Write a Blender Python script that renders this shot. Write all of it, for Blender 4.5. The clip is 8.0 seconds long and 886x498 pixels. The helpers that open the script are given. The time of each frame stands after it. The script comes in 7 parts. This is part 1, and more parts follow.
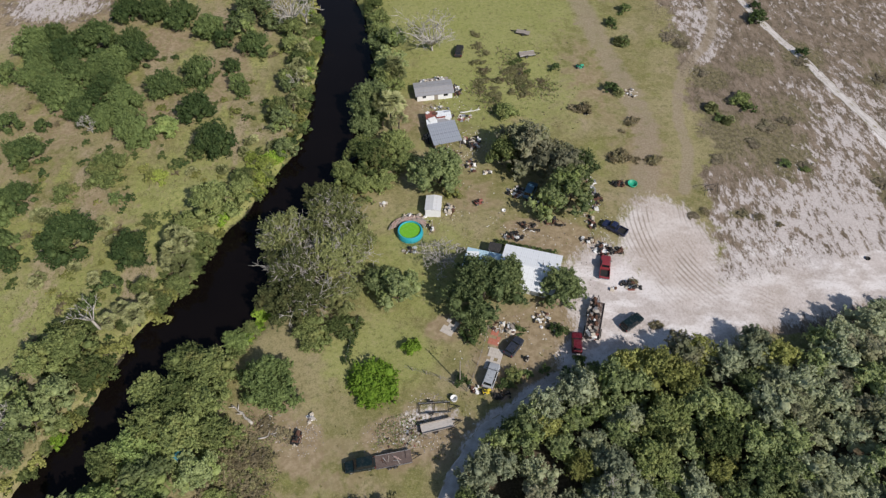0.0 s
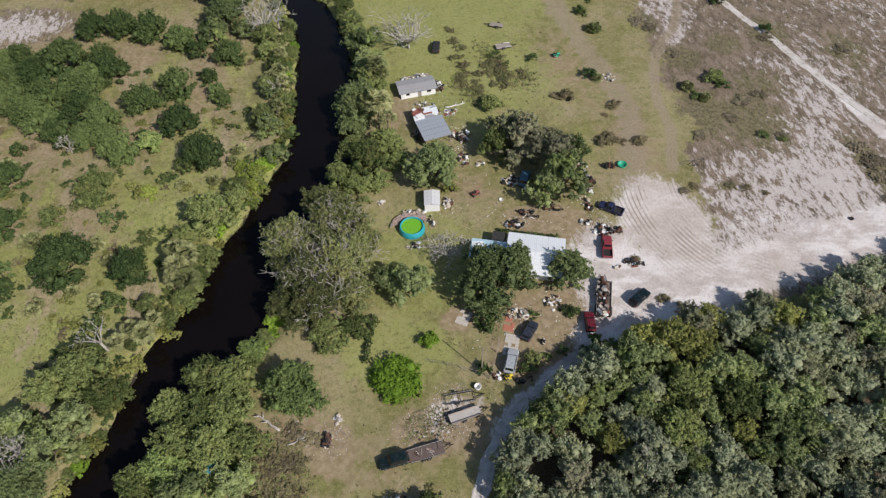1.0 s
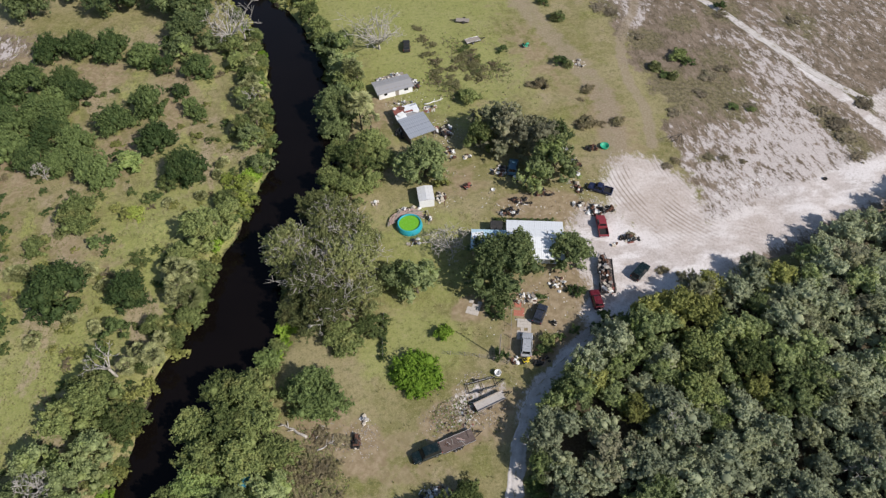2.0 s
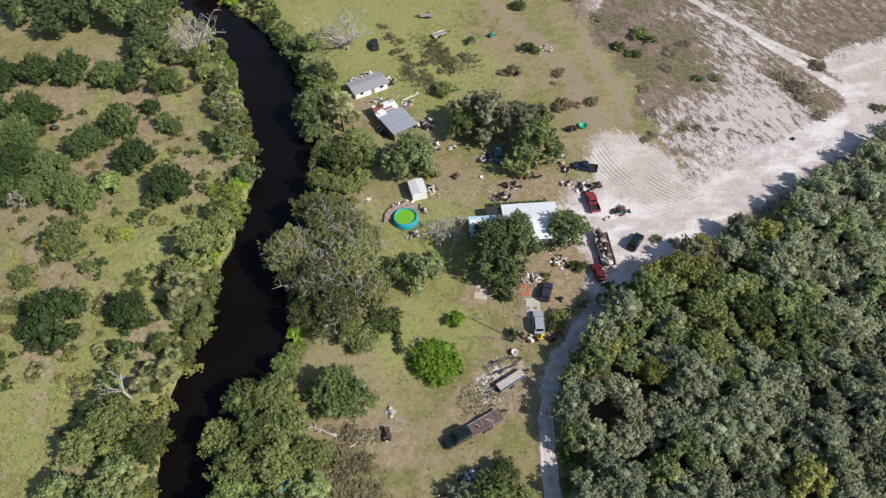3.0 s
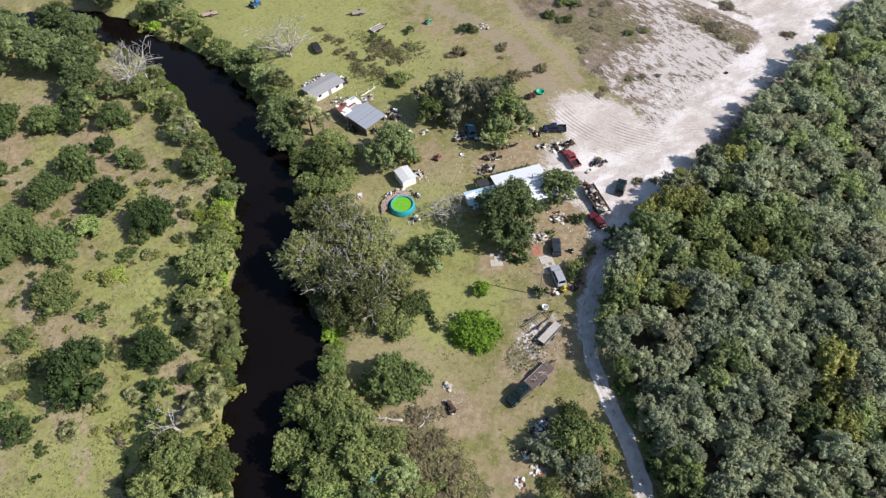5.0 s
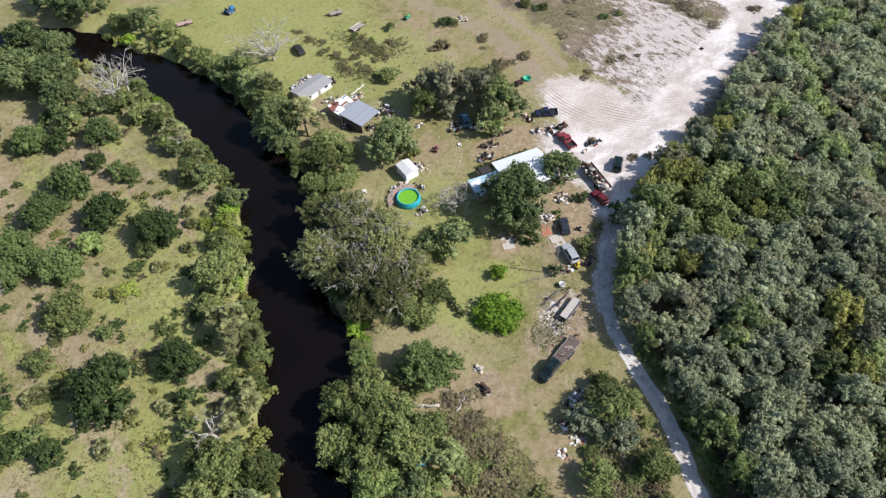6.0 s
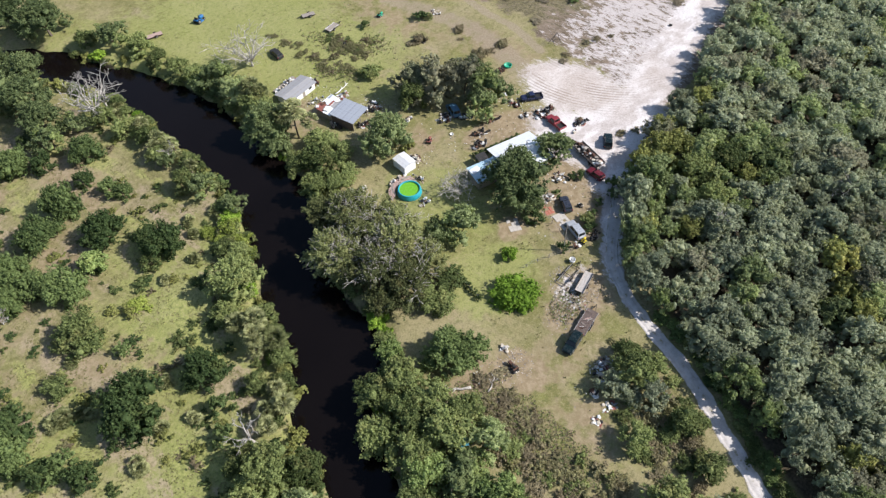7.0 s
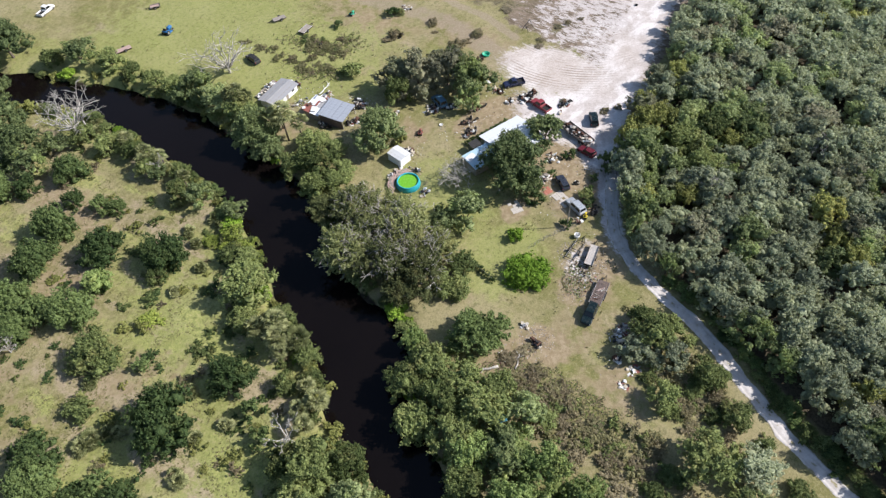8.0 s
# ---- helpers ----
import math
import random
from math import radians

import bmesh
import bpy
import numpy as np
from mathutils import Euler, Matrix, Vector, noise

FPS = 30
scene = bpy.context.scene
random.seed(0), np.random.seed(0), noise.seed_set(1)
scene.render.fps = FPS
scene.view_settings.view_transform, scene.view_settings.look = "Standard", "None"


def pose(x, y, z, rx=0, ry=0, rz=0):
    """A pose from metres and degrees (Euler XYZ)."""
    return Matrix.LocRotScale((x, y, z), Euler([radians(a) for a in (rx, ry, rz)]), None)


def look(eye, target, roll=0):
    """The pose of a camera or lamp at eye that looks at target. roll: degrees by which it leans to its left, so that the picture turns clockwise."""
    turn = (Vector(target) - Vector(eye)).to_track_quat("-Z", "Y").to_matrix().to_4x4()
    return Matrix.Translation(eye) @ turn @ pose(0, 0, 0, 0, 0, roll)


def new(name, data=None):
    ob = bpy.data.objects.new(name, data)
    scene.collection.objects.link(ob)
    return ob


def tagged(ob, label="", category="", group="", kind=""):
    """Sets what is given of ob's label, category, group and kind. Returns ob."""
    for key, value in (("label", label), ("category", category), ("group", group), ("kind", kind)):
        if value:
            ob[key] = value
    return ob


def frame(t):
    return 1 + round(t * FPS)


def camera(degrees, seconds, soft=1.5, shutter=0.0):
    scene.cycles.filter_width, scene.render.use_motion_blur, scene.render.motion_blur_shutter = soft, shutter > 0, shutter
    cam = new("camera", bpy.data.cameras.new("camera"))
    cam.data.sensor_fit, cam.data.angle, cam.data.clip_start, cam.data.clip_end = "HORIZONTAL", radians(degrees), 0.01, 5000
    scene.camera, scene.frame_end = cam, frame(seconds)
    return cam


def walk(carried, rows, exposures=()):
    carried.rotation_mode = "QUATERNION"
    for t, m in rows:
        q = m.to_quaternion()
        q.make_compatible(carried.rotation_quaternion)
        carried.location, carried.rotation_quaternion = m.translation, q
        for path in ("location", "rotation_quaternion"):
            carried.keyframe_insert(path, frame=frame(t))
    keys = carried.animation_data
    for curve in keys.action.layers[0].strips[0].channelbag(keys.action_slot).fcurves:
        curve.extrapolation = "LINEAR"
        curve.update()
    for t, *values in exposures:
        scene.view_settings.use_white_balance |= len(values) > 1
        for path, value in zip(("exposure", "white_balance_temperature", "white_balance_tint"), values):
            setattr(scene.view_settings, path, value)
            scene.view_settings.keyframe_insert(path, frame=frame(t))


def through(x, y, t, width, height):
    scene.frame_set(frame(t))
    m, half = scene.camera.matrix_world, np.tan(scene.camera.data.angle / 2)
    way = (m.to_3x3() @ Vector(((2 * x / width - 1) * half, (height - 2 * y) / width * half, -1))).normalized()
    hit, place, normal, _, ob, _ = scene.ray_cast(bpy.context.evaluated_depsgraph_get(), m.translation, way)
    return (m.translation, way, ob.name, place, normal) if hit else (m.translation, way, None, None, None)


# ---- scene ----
cam = camera(66.5, 8.0, soft=1.3)
PATH = [
    (0, (-1.615, 0.453, 97.629), (-1.643, 1.71, 96.074), -1.5),
    (0.5, (-6.008, -0.284, 97.626), (-5.973, 0.973, 96.07), -1.5),
    (1, (-10.446, -0.953, 97.628), (-10.347, 0.301, 96.073), -1.6),
    (1.5, (-15.029, -1.431, 97.641), (-14.86, -0.183, 96.087), -1.7),
    (3, (-29.452, -1.484, 97.673), (-29.067, -0.284, 96.119), -2.1),
    (3.5, (-34.403, -0.982, 97.674), (-33.948, 0.193, 96.12), -2.3),
    (4, (-39.496, -0.186, 97.736), (-38.971, 0.959, 96.182), -2.4),
    (4.5, (-44.633, 0.93, 97.843), (-44.041, 2.039, 96.288), -2.6),
    (6, (-59.719, 5.963, 98.174), (-58.966, 6.965, 96.616), -3.0),
    (6.5, (-64.526, 8.159, 98.214), (-63.722, 9.119, 96.654), -3.2),
    (7, (-69.204, 10.669, 98.278), (-68.35, 11.582, 96.717), -3.3),
    (7.5, (-73.785, 13.349, 98.374), (-72.883, 14.212, 96.811), -3.4),
    (8, (-78.259, 16.247, 98.444), (-77.312, 17.058, 96.88), -3.5),
]
walk(cam, [(t, look(eye, target, roll)) for t, eye, target, roll in PATH], [(0, -0.15, 6500, 10), (3, 0.10, 6440, 10), (8, 0.45, 6260, 10)])

# ---- light ----
SUN_AZ, SUN_EL = radians(139), radians(40)      # clockwise from north (+y)
world = bpy.data.worlds.new("sky")
scene.world = world
world.use_nodes = True
wn = world.node_tree.nodes
sky = wn.new("ShaderNodeTexSky")
sky.sky_type, sky.sun_disc = "NISHITA", False
sky.sun_elevation, sky.sun_rotation = SUN_EL, SUN_AZ
world.node_tree.links.new(sky.outputs[0], wn["Background"].inputs[0])
wn["Background"].inputs[1].default_value = 0.104
lamp = bpy.data.lights.new("sun", "SUN")
lamp.energy, lamp.angle, lamp.color = 5.0, radians(0.5), (1.0, 0.935, 0.882)
sun = new("sun", lamp)
toward = Vector((math.sin(SUN_AZ) * math.cos(SUN_EL), math.cos(SUN_AZ) * math.cos(SUN_EL), math.sin(SUN_EL)))
sun.matrix_world = look(toward * 200, (0, 0, 0))


# ---- material tools ----
class Nodes:
    """A material and short ways to add nodes to it."""

    def __init__(self, name, rough=0.9, spec=0.2):
        self.mat = bpy.data.materials.new(name)
        self.mat.use_nodes = True
        self.tree = self.mat.node_tree
        self.bsdf = self.tree.nodes["Principled BSDF"]
        self.bsdf.inputs["Roughness"].default_value = rough
        self.bsdf.inputs["Specular IOR Level"].default_value = spec

    def put(self, socket, value):
        if isinstance(value, bpy.types.NodeSocket):
            self.tree.links.new(value, socket)
        else:
            socket.default_value = (*value, 1.0) if isinstance(value, tuple) and len(value) == 3 and socket.type == "RGBA" else value

    def node(self, kind, **fields):
        made = self.tree.nodes.new(kind)
        for key, value in fields.items():
            self.put(made.inputs[key.replace("_", " ")], value)
        return made

    def place(self):
        return self.node("ShaderNodeTexCoord").outputs["Object"]

    def world_place(self):
        return self.node("ShaderNodeNewGeometry").outputs["Position"]

    def noise(self, scale, detail=4.0, rough=0.6, at=None, stretch=None, twist=0.0):
        where = at or self.place()
        if stretch or twist:
            m = self.node("ShaderNodeMapping")
            self.put(m.inputs["Vector"], where)
            m.inputs["Rotation"].default_value = (0, 0, twist)
            m.inputs["Scale"].default_value = stretch or (1, 1, 1)
            where = m.outputs[0]
        return self.node("ShaderNodeTexNoise", Vector=where, Scale=scale, Detail=detail, Roughness=rough).outputs["Fac"]

    def calc(self, op, a, b=0.0):
        m = self.tree.nodes.new("ShaderNodeMath")
        m.operation = op
        self.put(m.inputs[0], a)
        self.put(m.inputs[1], b)
        return m.outputs[0]

    def ramp(self, value, low, high, to_low=0.0, to_high=1.0):
        m = self.tree.nodes.new("ShaderNodeMapRange")
        m.interpolation_type = "SMOOTHSTEP"
        for n, v in enumerate((value, low, high, to_low, to_high)):
            self.put(m.inputs[n], v)
        return m.outputs[0]

    def mix(self, fac, a, b):
        m = self.tree.nodes.new("ShaderNodeMix")
        m.data_type = "RGBA"
        self.put(m.inputs[0], fac)
        self.put(m.inputs[6], a)
        self.put(m.inputs[7], b)
        return m.outputs[2]

    def field(self, name):
        a = self.tree.nodes.new("ShaderNodeAttribute")
        a.attribute_name = name
        return a.outputs["Fac"]

    def any_object(self):
        return self.node("ShaderNodeObjectInfo").outputs["Random"]

    def any_island(self):
        return self.node("ShaderNodeNewGeometry").outputs["Random Per Island"]

    def colour(self, value):
        self.put(self.bsdf.inputs["Base Color"], value)
        return self

    def bump(self, height, strength=0.4, distance=0.05):
        b = self.node("ShaderNodeBump", Height=height, Strength=strength, Distance=distance)
        self.put(self.bsdf.inputs["Normal"], b.outputs[0])
        return self


def leaf_material(name, dark, light, autumn=None, share=0.0, third=None, through=0.32):
    """Foliage: leaves differ one by one, crowns differ from each other; some light comes through."""
    n = Nodes(name, 0.62, 0.22)
    dark, light, autumn, third = [c and (c[0] * 1.02, c[1], c[2] * 1.04) for c in (dark, light, autumn, third)]
    tone = n.calc("ADD", n.calc("MULTIPLY", n.any_island(), 0.30), n.calc("MULTIPLY", n.noise(1.1, 4, at=n.world_place()), 0.85))
    tone = n.ramp(n.calc("ADD", tone, n.calc("MULTIPLY", n.calc("SUBTRACT", n.any_object(), 0.5), 0.5)), 0.25, 1.0)
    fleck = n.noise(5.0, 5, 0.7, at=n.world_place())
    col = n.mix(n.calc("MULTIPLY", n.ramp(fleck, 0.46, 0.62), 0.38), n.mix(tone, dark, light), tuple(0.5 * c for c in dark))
    if autumn:
        col = n.mix(n.calc("MULTIPLY", n.ramp(n.noise(0.28, 3, at=n.world_place()), 0.6 - share * 0.25, 0.75), share), col, autumn)
    if third:
        col = n.mix(n.calc("MULTIPLY", n.ramp(n.noise(0.19, 3, 0.6, n.world_place(), stretch=(1, 1.3, 1), twist=0.9), 0.52, 0.62), 0.55), col, third)
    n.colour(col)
    n.bump(fleck, 0.7, 0.2)
    trans = n.node("ShaderNodeBsdfTranslucent")
    n.put(trans.inputs["Color"], col)
    blend = n.node("ShaderNodeMixShader")
    blend.inputs[0].default_value = through
    n.tree.links.new(n.bsdf.outputs[0], blend.inputs[1])
    n.tree.links.new(trans.outputs[0], blend.inputs[2])
    n.tree.links.new(blend.outputs[0], n.tree.nodes["Material Output"].inputs["Surface"])
    return n.mat


def plain(name, colour, rough=0.6, metal=0.0, grime=0.35, scale=1.5, dirt=(0.16, 0.13, 0.10), spec=0.4):
    """Paint, metal, plastic or wood with blotches of grime and a fine grain."""
    n = Nodes(name, rough, spec)
    blotch = n.ramp(n.noise(scale, 5, 0.65), 0.45, 0.8, 0.0, grime)
    tint = n.mix(n.calc("MULTIPLY", n.noise(scale * 9, 2), 0.25), colour, tuple(c * 0.6 for c in colour))
    n.colour(n.mix(blotch, tint, dirt))
    n.put(n.bsdf.inputs["Roughness"], n.ramp(n.noise(scale * 2, 3), 0.3, 0.8, max(rough - 0.12, 0.05), min(rough + 0.2, 1.0)))
    n.bsdf.inputs["Metallic"].default_value = metal
    return n.mat


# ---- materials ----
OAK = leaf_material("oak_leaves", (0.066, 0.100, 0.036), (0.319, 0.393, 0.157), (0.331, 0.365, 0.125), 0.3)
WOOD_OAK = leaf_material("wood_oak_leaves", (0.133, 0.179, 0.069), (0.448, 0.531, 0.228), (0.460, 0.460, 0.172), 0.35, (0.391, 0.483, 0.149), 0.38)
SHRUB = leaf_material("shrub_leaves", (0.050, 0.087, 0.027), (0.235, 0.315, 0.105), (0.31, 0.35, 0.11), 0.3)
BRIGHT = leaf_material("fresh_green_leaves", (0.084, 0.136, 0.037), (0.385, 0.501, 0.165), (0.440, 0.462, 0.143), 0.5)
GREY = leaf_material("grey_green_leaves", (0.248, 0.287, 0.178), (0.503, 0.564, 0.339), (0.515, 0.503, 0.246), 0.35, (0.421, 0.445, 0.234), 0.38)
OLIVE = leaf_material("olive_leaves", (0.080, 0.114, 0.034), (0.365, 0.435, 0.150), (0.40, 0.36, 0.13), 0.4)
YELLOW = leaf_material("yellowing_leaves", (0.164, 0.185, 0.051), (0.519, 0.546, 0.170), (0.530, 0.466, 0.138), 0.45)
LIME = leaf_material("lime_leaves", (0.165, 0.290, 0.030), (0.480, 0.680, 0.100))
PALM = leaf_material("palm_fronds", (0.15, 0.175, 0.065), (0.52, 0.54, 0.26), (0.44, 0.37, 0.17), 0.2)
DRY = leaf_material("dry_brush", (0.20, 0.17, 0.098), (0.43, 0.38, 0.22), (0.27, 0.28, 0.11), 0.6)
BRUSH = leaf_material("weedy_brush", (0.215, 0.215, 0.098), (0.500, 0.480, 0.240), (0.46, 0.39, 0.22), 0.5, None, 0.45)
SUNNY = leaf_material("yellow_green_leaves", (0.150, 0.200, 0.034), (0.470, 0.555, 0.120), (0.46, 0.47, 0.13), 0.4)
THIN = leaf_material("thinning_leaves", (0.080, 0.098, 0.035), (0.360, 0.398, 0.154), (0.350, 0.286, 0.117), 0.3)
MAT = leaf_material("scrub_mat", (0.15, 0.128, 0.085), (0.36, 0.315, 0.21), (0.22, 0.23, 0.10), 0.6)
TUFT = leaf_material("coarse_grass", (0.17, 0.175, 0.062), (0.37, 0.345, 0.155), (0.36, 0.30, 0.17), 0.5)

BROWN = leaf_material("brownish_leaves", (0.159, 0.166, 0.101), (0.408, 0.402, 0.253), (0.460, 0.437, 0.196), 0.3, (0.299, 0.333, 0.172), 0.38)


def bark_material(name, dark, light):
    n = Nodes(name, 0.9, 0.1)
    grain = n.noise(6, 5, 0.7, stretch=(1, 1, 0.15))
    n.colour(n.mix(n.ramp(grain, 0.3, 0.7), dark, light))
    n.bump(grain, 0.5, 0.03)
    return n.mat


BARK = bark_material("bark", (0.07, 0.055, 0.042), (0.20, 0.17, 0.135))
PALE_BARK = bark_material("pale_bark", (0.22, 0.20, 0.175), (0.48, 0.45, 0.41))
DEAD_WOOD = bark_material("dead_wood", (0.25, 0.23, 0.20), (0.55, 0.52, 0.475))


def ground_material():
    n = Nodes("ground", 0.95, 0.1)
    at = n.world_place()
    wide, mid, fine = n.noise(0.045, 6, 0.62, at), n.noise(0.35, 5, 0.6, at), n.noise(2.6, 4, 0.6, at)
    speck = n.noise(9.0, 3, 0.6, at)
    clump = n.noise(1.1, 5, 0.7, at)
    grass = n.mix(n.ramp(mid, 0.35, 0.68), (0.170, 0.162, 0.060), (0.250, 0.218, 0.104))
    grass = n.mix(n.ramp(wide, 0.42, 0.62), grass, (0.295, 0.255, 0.140))
    patch = n.noise(0.11, 6, 0.68, at, stretch=(1, 0.7, 1), twist=0.4)
    grass = n.mix(n.calc("MULTIPLY", n.ramp(patch, 0.53, 0.66), 0.75), grass, (0.340, 0.275, 0.185))
    grass = n.mix(n.calc("MULTIPLY", n.ramp(patch, 0.46, 0.34), 0.65), grass, (0.215, 0.225, 0.070))
    grass = n.mix(n.calc("MULTIPLY", n.ramp(fine, 0.5, 0.72), 0.45), grass, (0.125, 0.130, 0.045))
    drift = n.noise(0.13, 7, 0.66, at, stretch=(1.0, 0.55, 1), twist=-0.5)
    lush = n.ramp(n.calc("ADD", n.field("lush"), n.calc("MULTIPLY", n.calc("SUBTRACT", mid, 0.5), 1.3)), 0.35, 0.8)
    col = n.mix(n.calc("MULTIPLY", lush, 0.7), grass, (0.262, 0.288, 0.088))
    col = n.mix(n.calc("MULTIPLY", n.ramp(n.calc("ADD", drift, n.calc("MULTIPLY", n.calc("SUBTRACT", fine, 0.5), 0.12)), 0.51, 0.60), n.calc("MULTIPLY", n.field("wild"), 0.85)), col, n.mix(n.ramp(clump, 0.35, 0.65), (0.375, 0.300, 0.212), (0.275, 0.220, 0.140)))
    col = n.mix(n.calc("MULTIPLY", n.ramp(drift, 0.47, 0.39), n.calc("MULTIPLY", n.field("wild"), 0.7)), col, n.mix(n.ramp(clump, 0.4, 0.6), (0.340, 0.350, 0.112), (0.225, 0.248, 0.078)))
    col = n.mix(n.calc("MULTIPLY", n.ramp(clump, 0.51, 0.66), 0.6), col, (0.105, 0.112, 0.042))
    col = n.mix(n.calc("MULTIPLY", n.ramp(clump, 0.47, 0.34), 0.5), col, (0.345, 0.30, 0.165))
    blade = n.noise(3.4, 6, 0.8, at)
    col = n.mix(n.calc("MULTIPLY", n.ramp(blade, 0.52, 0.62), 0.35), col, (0.38, 0.35, 0.19))
    col = n.mix(n.calc("MULTIPLY", n.ramp(blade, 0.47, 0.38), 0.4), col, (0.085, 0.09, 0.035))
    soil = n.mix(n.ramp(n.noise(0.9, 5, 0.6, at), 0.35, 0.68), (0.235, 0.180, 0.108), (0.335, 0.268, 0.175))
    soil = n.mix(n.calc("MULTIPLY", n.ramp(mid, 0.52, 0.68), 0.6), soil, (0.225, 0.200, 0.095))
    col = n.mix(n.ramp(n.calc("ADD", n.field("soil"), n.calc("MULTIPLY", n.calc("SUBTRACT", mid, 0.5), 1.5)), 0.35, 0.7), col, soil)
    # dry scrub: brown stems and olive heath over white sand that shows in slanting streaks
    streak = n.noise(0.55, 7, 0.68, at, stretch=(1.0, 0.45, 1), twist=0.5)
    scrub = n.mix(n.ramp(streak, 0.38, 0.62), (0.235, 0.185, 0.140), (0.125, 0.098, 0.068))
    heath = n.ramp(n.calc("ADD", n.field("heath"), n.calc("MULTIPLY", n.calc("SUBTRACT", streak, 0.5), 2.0)), 0.25, 0.75)
    scrub = n.mix(n.calc("MULTIPLY", heath, 0.85), scrub, n.mix(n.ramp(clump, 0.36, 0.62), (0.085, 0.078, 0.042), (0.185, 0.165, 0.085)))
    twigs = n.noise(2.2, 7, 0.8, at, stretch=(1, 0.5, 1), twist=0.5)
    scrub = n.mix(n.calc("MULTIPLY", n.ramp(twigs, 0.52, 0.60), 0.4), scrub, (0.30, 0.25, 0.20))
    scrub = n.mix(n.calc("MULTIPLY", n.ramp(twigs, 0.47, 0.40), 0.45), scrub, (0.068, 0.055, 0.036))
    tuft = n.noise(0.75, 8, 0.74, at, stretch=(1.0, 0.42, 1), twist=0.75)
    open_share = n.calc("SUBTRACT", n.calc("ADD", n.calc("MULTIPLY", n.field("bare"), 0.24), n.calc("MULTIPLY", n.calc("SUBTRACT", wide, 0.55), 0.25)), n.calc("MULTIPLY", n.field("heath"), 0.10))
    bare = n.ramp(n.calc("ADD", n.calc("ADD", tuft, open_share), n.calc("MULTIPLY", n.calc("SUBTRACT", twigs, 0.5), 0.35)), 0.57, 0.68)
    scrub = n.mix(bare, scrub, n.mix(n.ramp(fine, 0.3, 0.7), (0.54, 0.495, 0.475), (0.42, 0.375, 0.35)))
    col = n.mix(n.ramp(n.calc("ADD", n.field("scrub"), n.calc("MULTIPLY", n.calc("SUBTRACT", mid, 0.5), 2.2)), 0.3, 0.75), col, scrub)
    worn = n.ramp(n.calc("ADD", n.field("trail"), n.calc("MULTIPLY", n.calc("SUBTRACT", mid, 0.5), 1.2)), 0.4, 0.8)
    col = n.mix(n.calc("MULTIPLY", worn, 0.72), col, n.mix(n.ramp(fine, 0.35, 0.7), (0.25, 0.20, 0.14), (0.34, 0.285, 0.21)))
    # white sand with wheel ruts
    wave = n.node("ShaderNodeTexWave", Scale=0.36, Distortion=3.0, Detail=2.0, Detail_Scale=0.12)
    wave.wave_type, wave.rings_direction = "RINGS", "Z"
    m = n.node("ShaderNodeMapping")
    n.put(m.inputs["Vector"], at)
    m.inputs["Location"].default_value = (-66, -87, 0)
    n.put(wave.inputs["Vector"], m.outputs[0])
    grit = n.noise(1.9, 7, 0.74, at)
    sand = n.mix(n.ramp(mid, 0.3, 0.7), (0.555, 0.503, 0.478), (0.43, 0.38, 0.348))
    sand = n.mix(n.ramp(n.noise(0.16, 6, 0.7, at, stretch=(0.5, 1, 1), twist=0.45), 0.46, 0.60), sand, (0.690, 0.655, 0.640))
    worn_in = n.calc("MULTIPLY", n.field("ruts"), n.ramp(n.noise(0.22, 4, 0.6, at, stretch=(1, 0.35, 1)), 0.42, 0.6))
    sand = n.mix(n.calc("MULTIPLY", n.field("ruts"), 0.45), sand, (0.47, 0.39, 0.325))
    sand = n.mix(n.calc("MULTIPLY", n.calc("MULTIPLY", n.ramp(wave.outputs["Fac"], 0.5, 0.95), worn_in), 0.85), sand, (0.25, 0.205, 0.165))
    sand = n.mix(n.calc("MULTIPLY", n.ramp(grit, 0.55, 0.70), 0.5), sand, (0.27, 0.24, 0.195))
    scuff = n.noise(2.6, 8, 0.82, at, stretch=(1, 0.7, 1), twist=-0.5)
    sand = n.mix(n.calc("MULTIPLY", n.ramp(scuff, 0.52, 0.60), 0.55), sand, (0.615, 0.575, 0.555))
    sand = n.mix(n.calc("MULTIPLY", n.ramp(scuff, 0.47, 0.40), 0.55), sand, (0.33, 0.285, 0.245))
    sandy = n.ramp(n.calc("ADD", n.field("sand"), n.calc("ADD", n.calc("MULTIPLY", n.calc("SUBTRACT", streak, 0.5), 1.0), n.calc("MULTIPLY", n.calc("SUBTRACT", twigs, 0.5), 1.0))), 0.36, 0.64)
    col = n.mix(sandy, col, sand)
    litter = n.mix(n.ramp(fine, 0.35, 0.7), (0.075, 0.060, 0.040), (0.145, 0.120, 0.080))
    col = n.mix(n.ramp(n.field("litter"), 0.3, 0.7), col, litter)
    mud = n.ramp(n.calc("ADD", n.field("mud"), n.calc("MULTIPLY", n.calc("SUBTRACT", fine, 0.5), 0.5)), 0.4, 0.7)
    col = n.mix(mud, col, (0.035, 0.030, 0.022))
    col = n.mix(n.calc("MULTIPLY", n.ramp(speck, 0.55, 0.8), 0.28), col, (0.09, 0.085, 0.05))
    n.colour(col)
    n.bump(n.calc("ADD", fine, n.calc("MULTIPLY", speck, 0.5)), 0.6, 0.12)
    return n.mat


GROUND = ground_material()


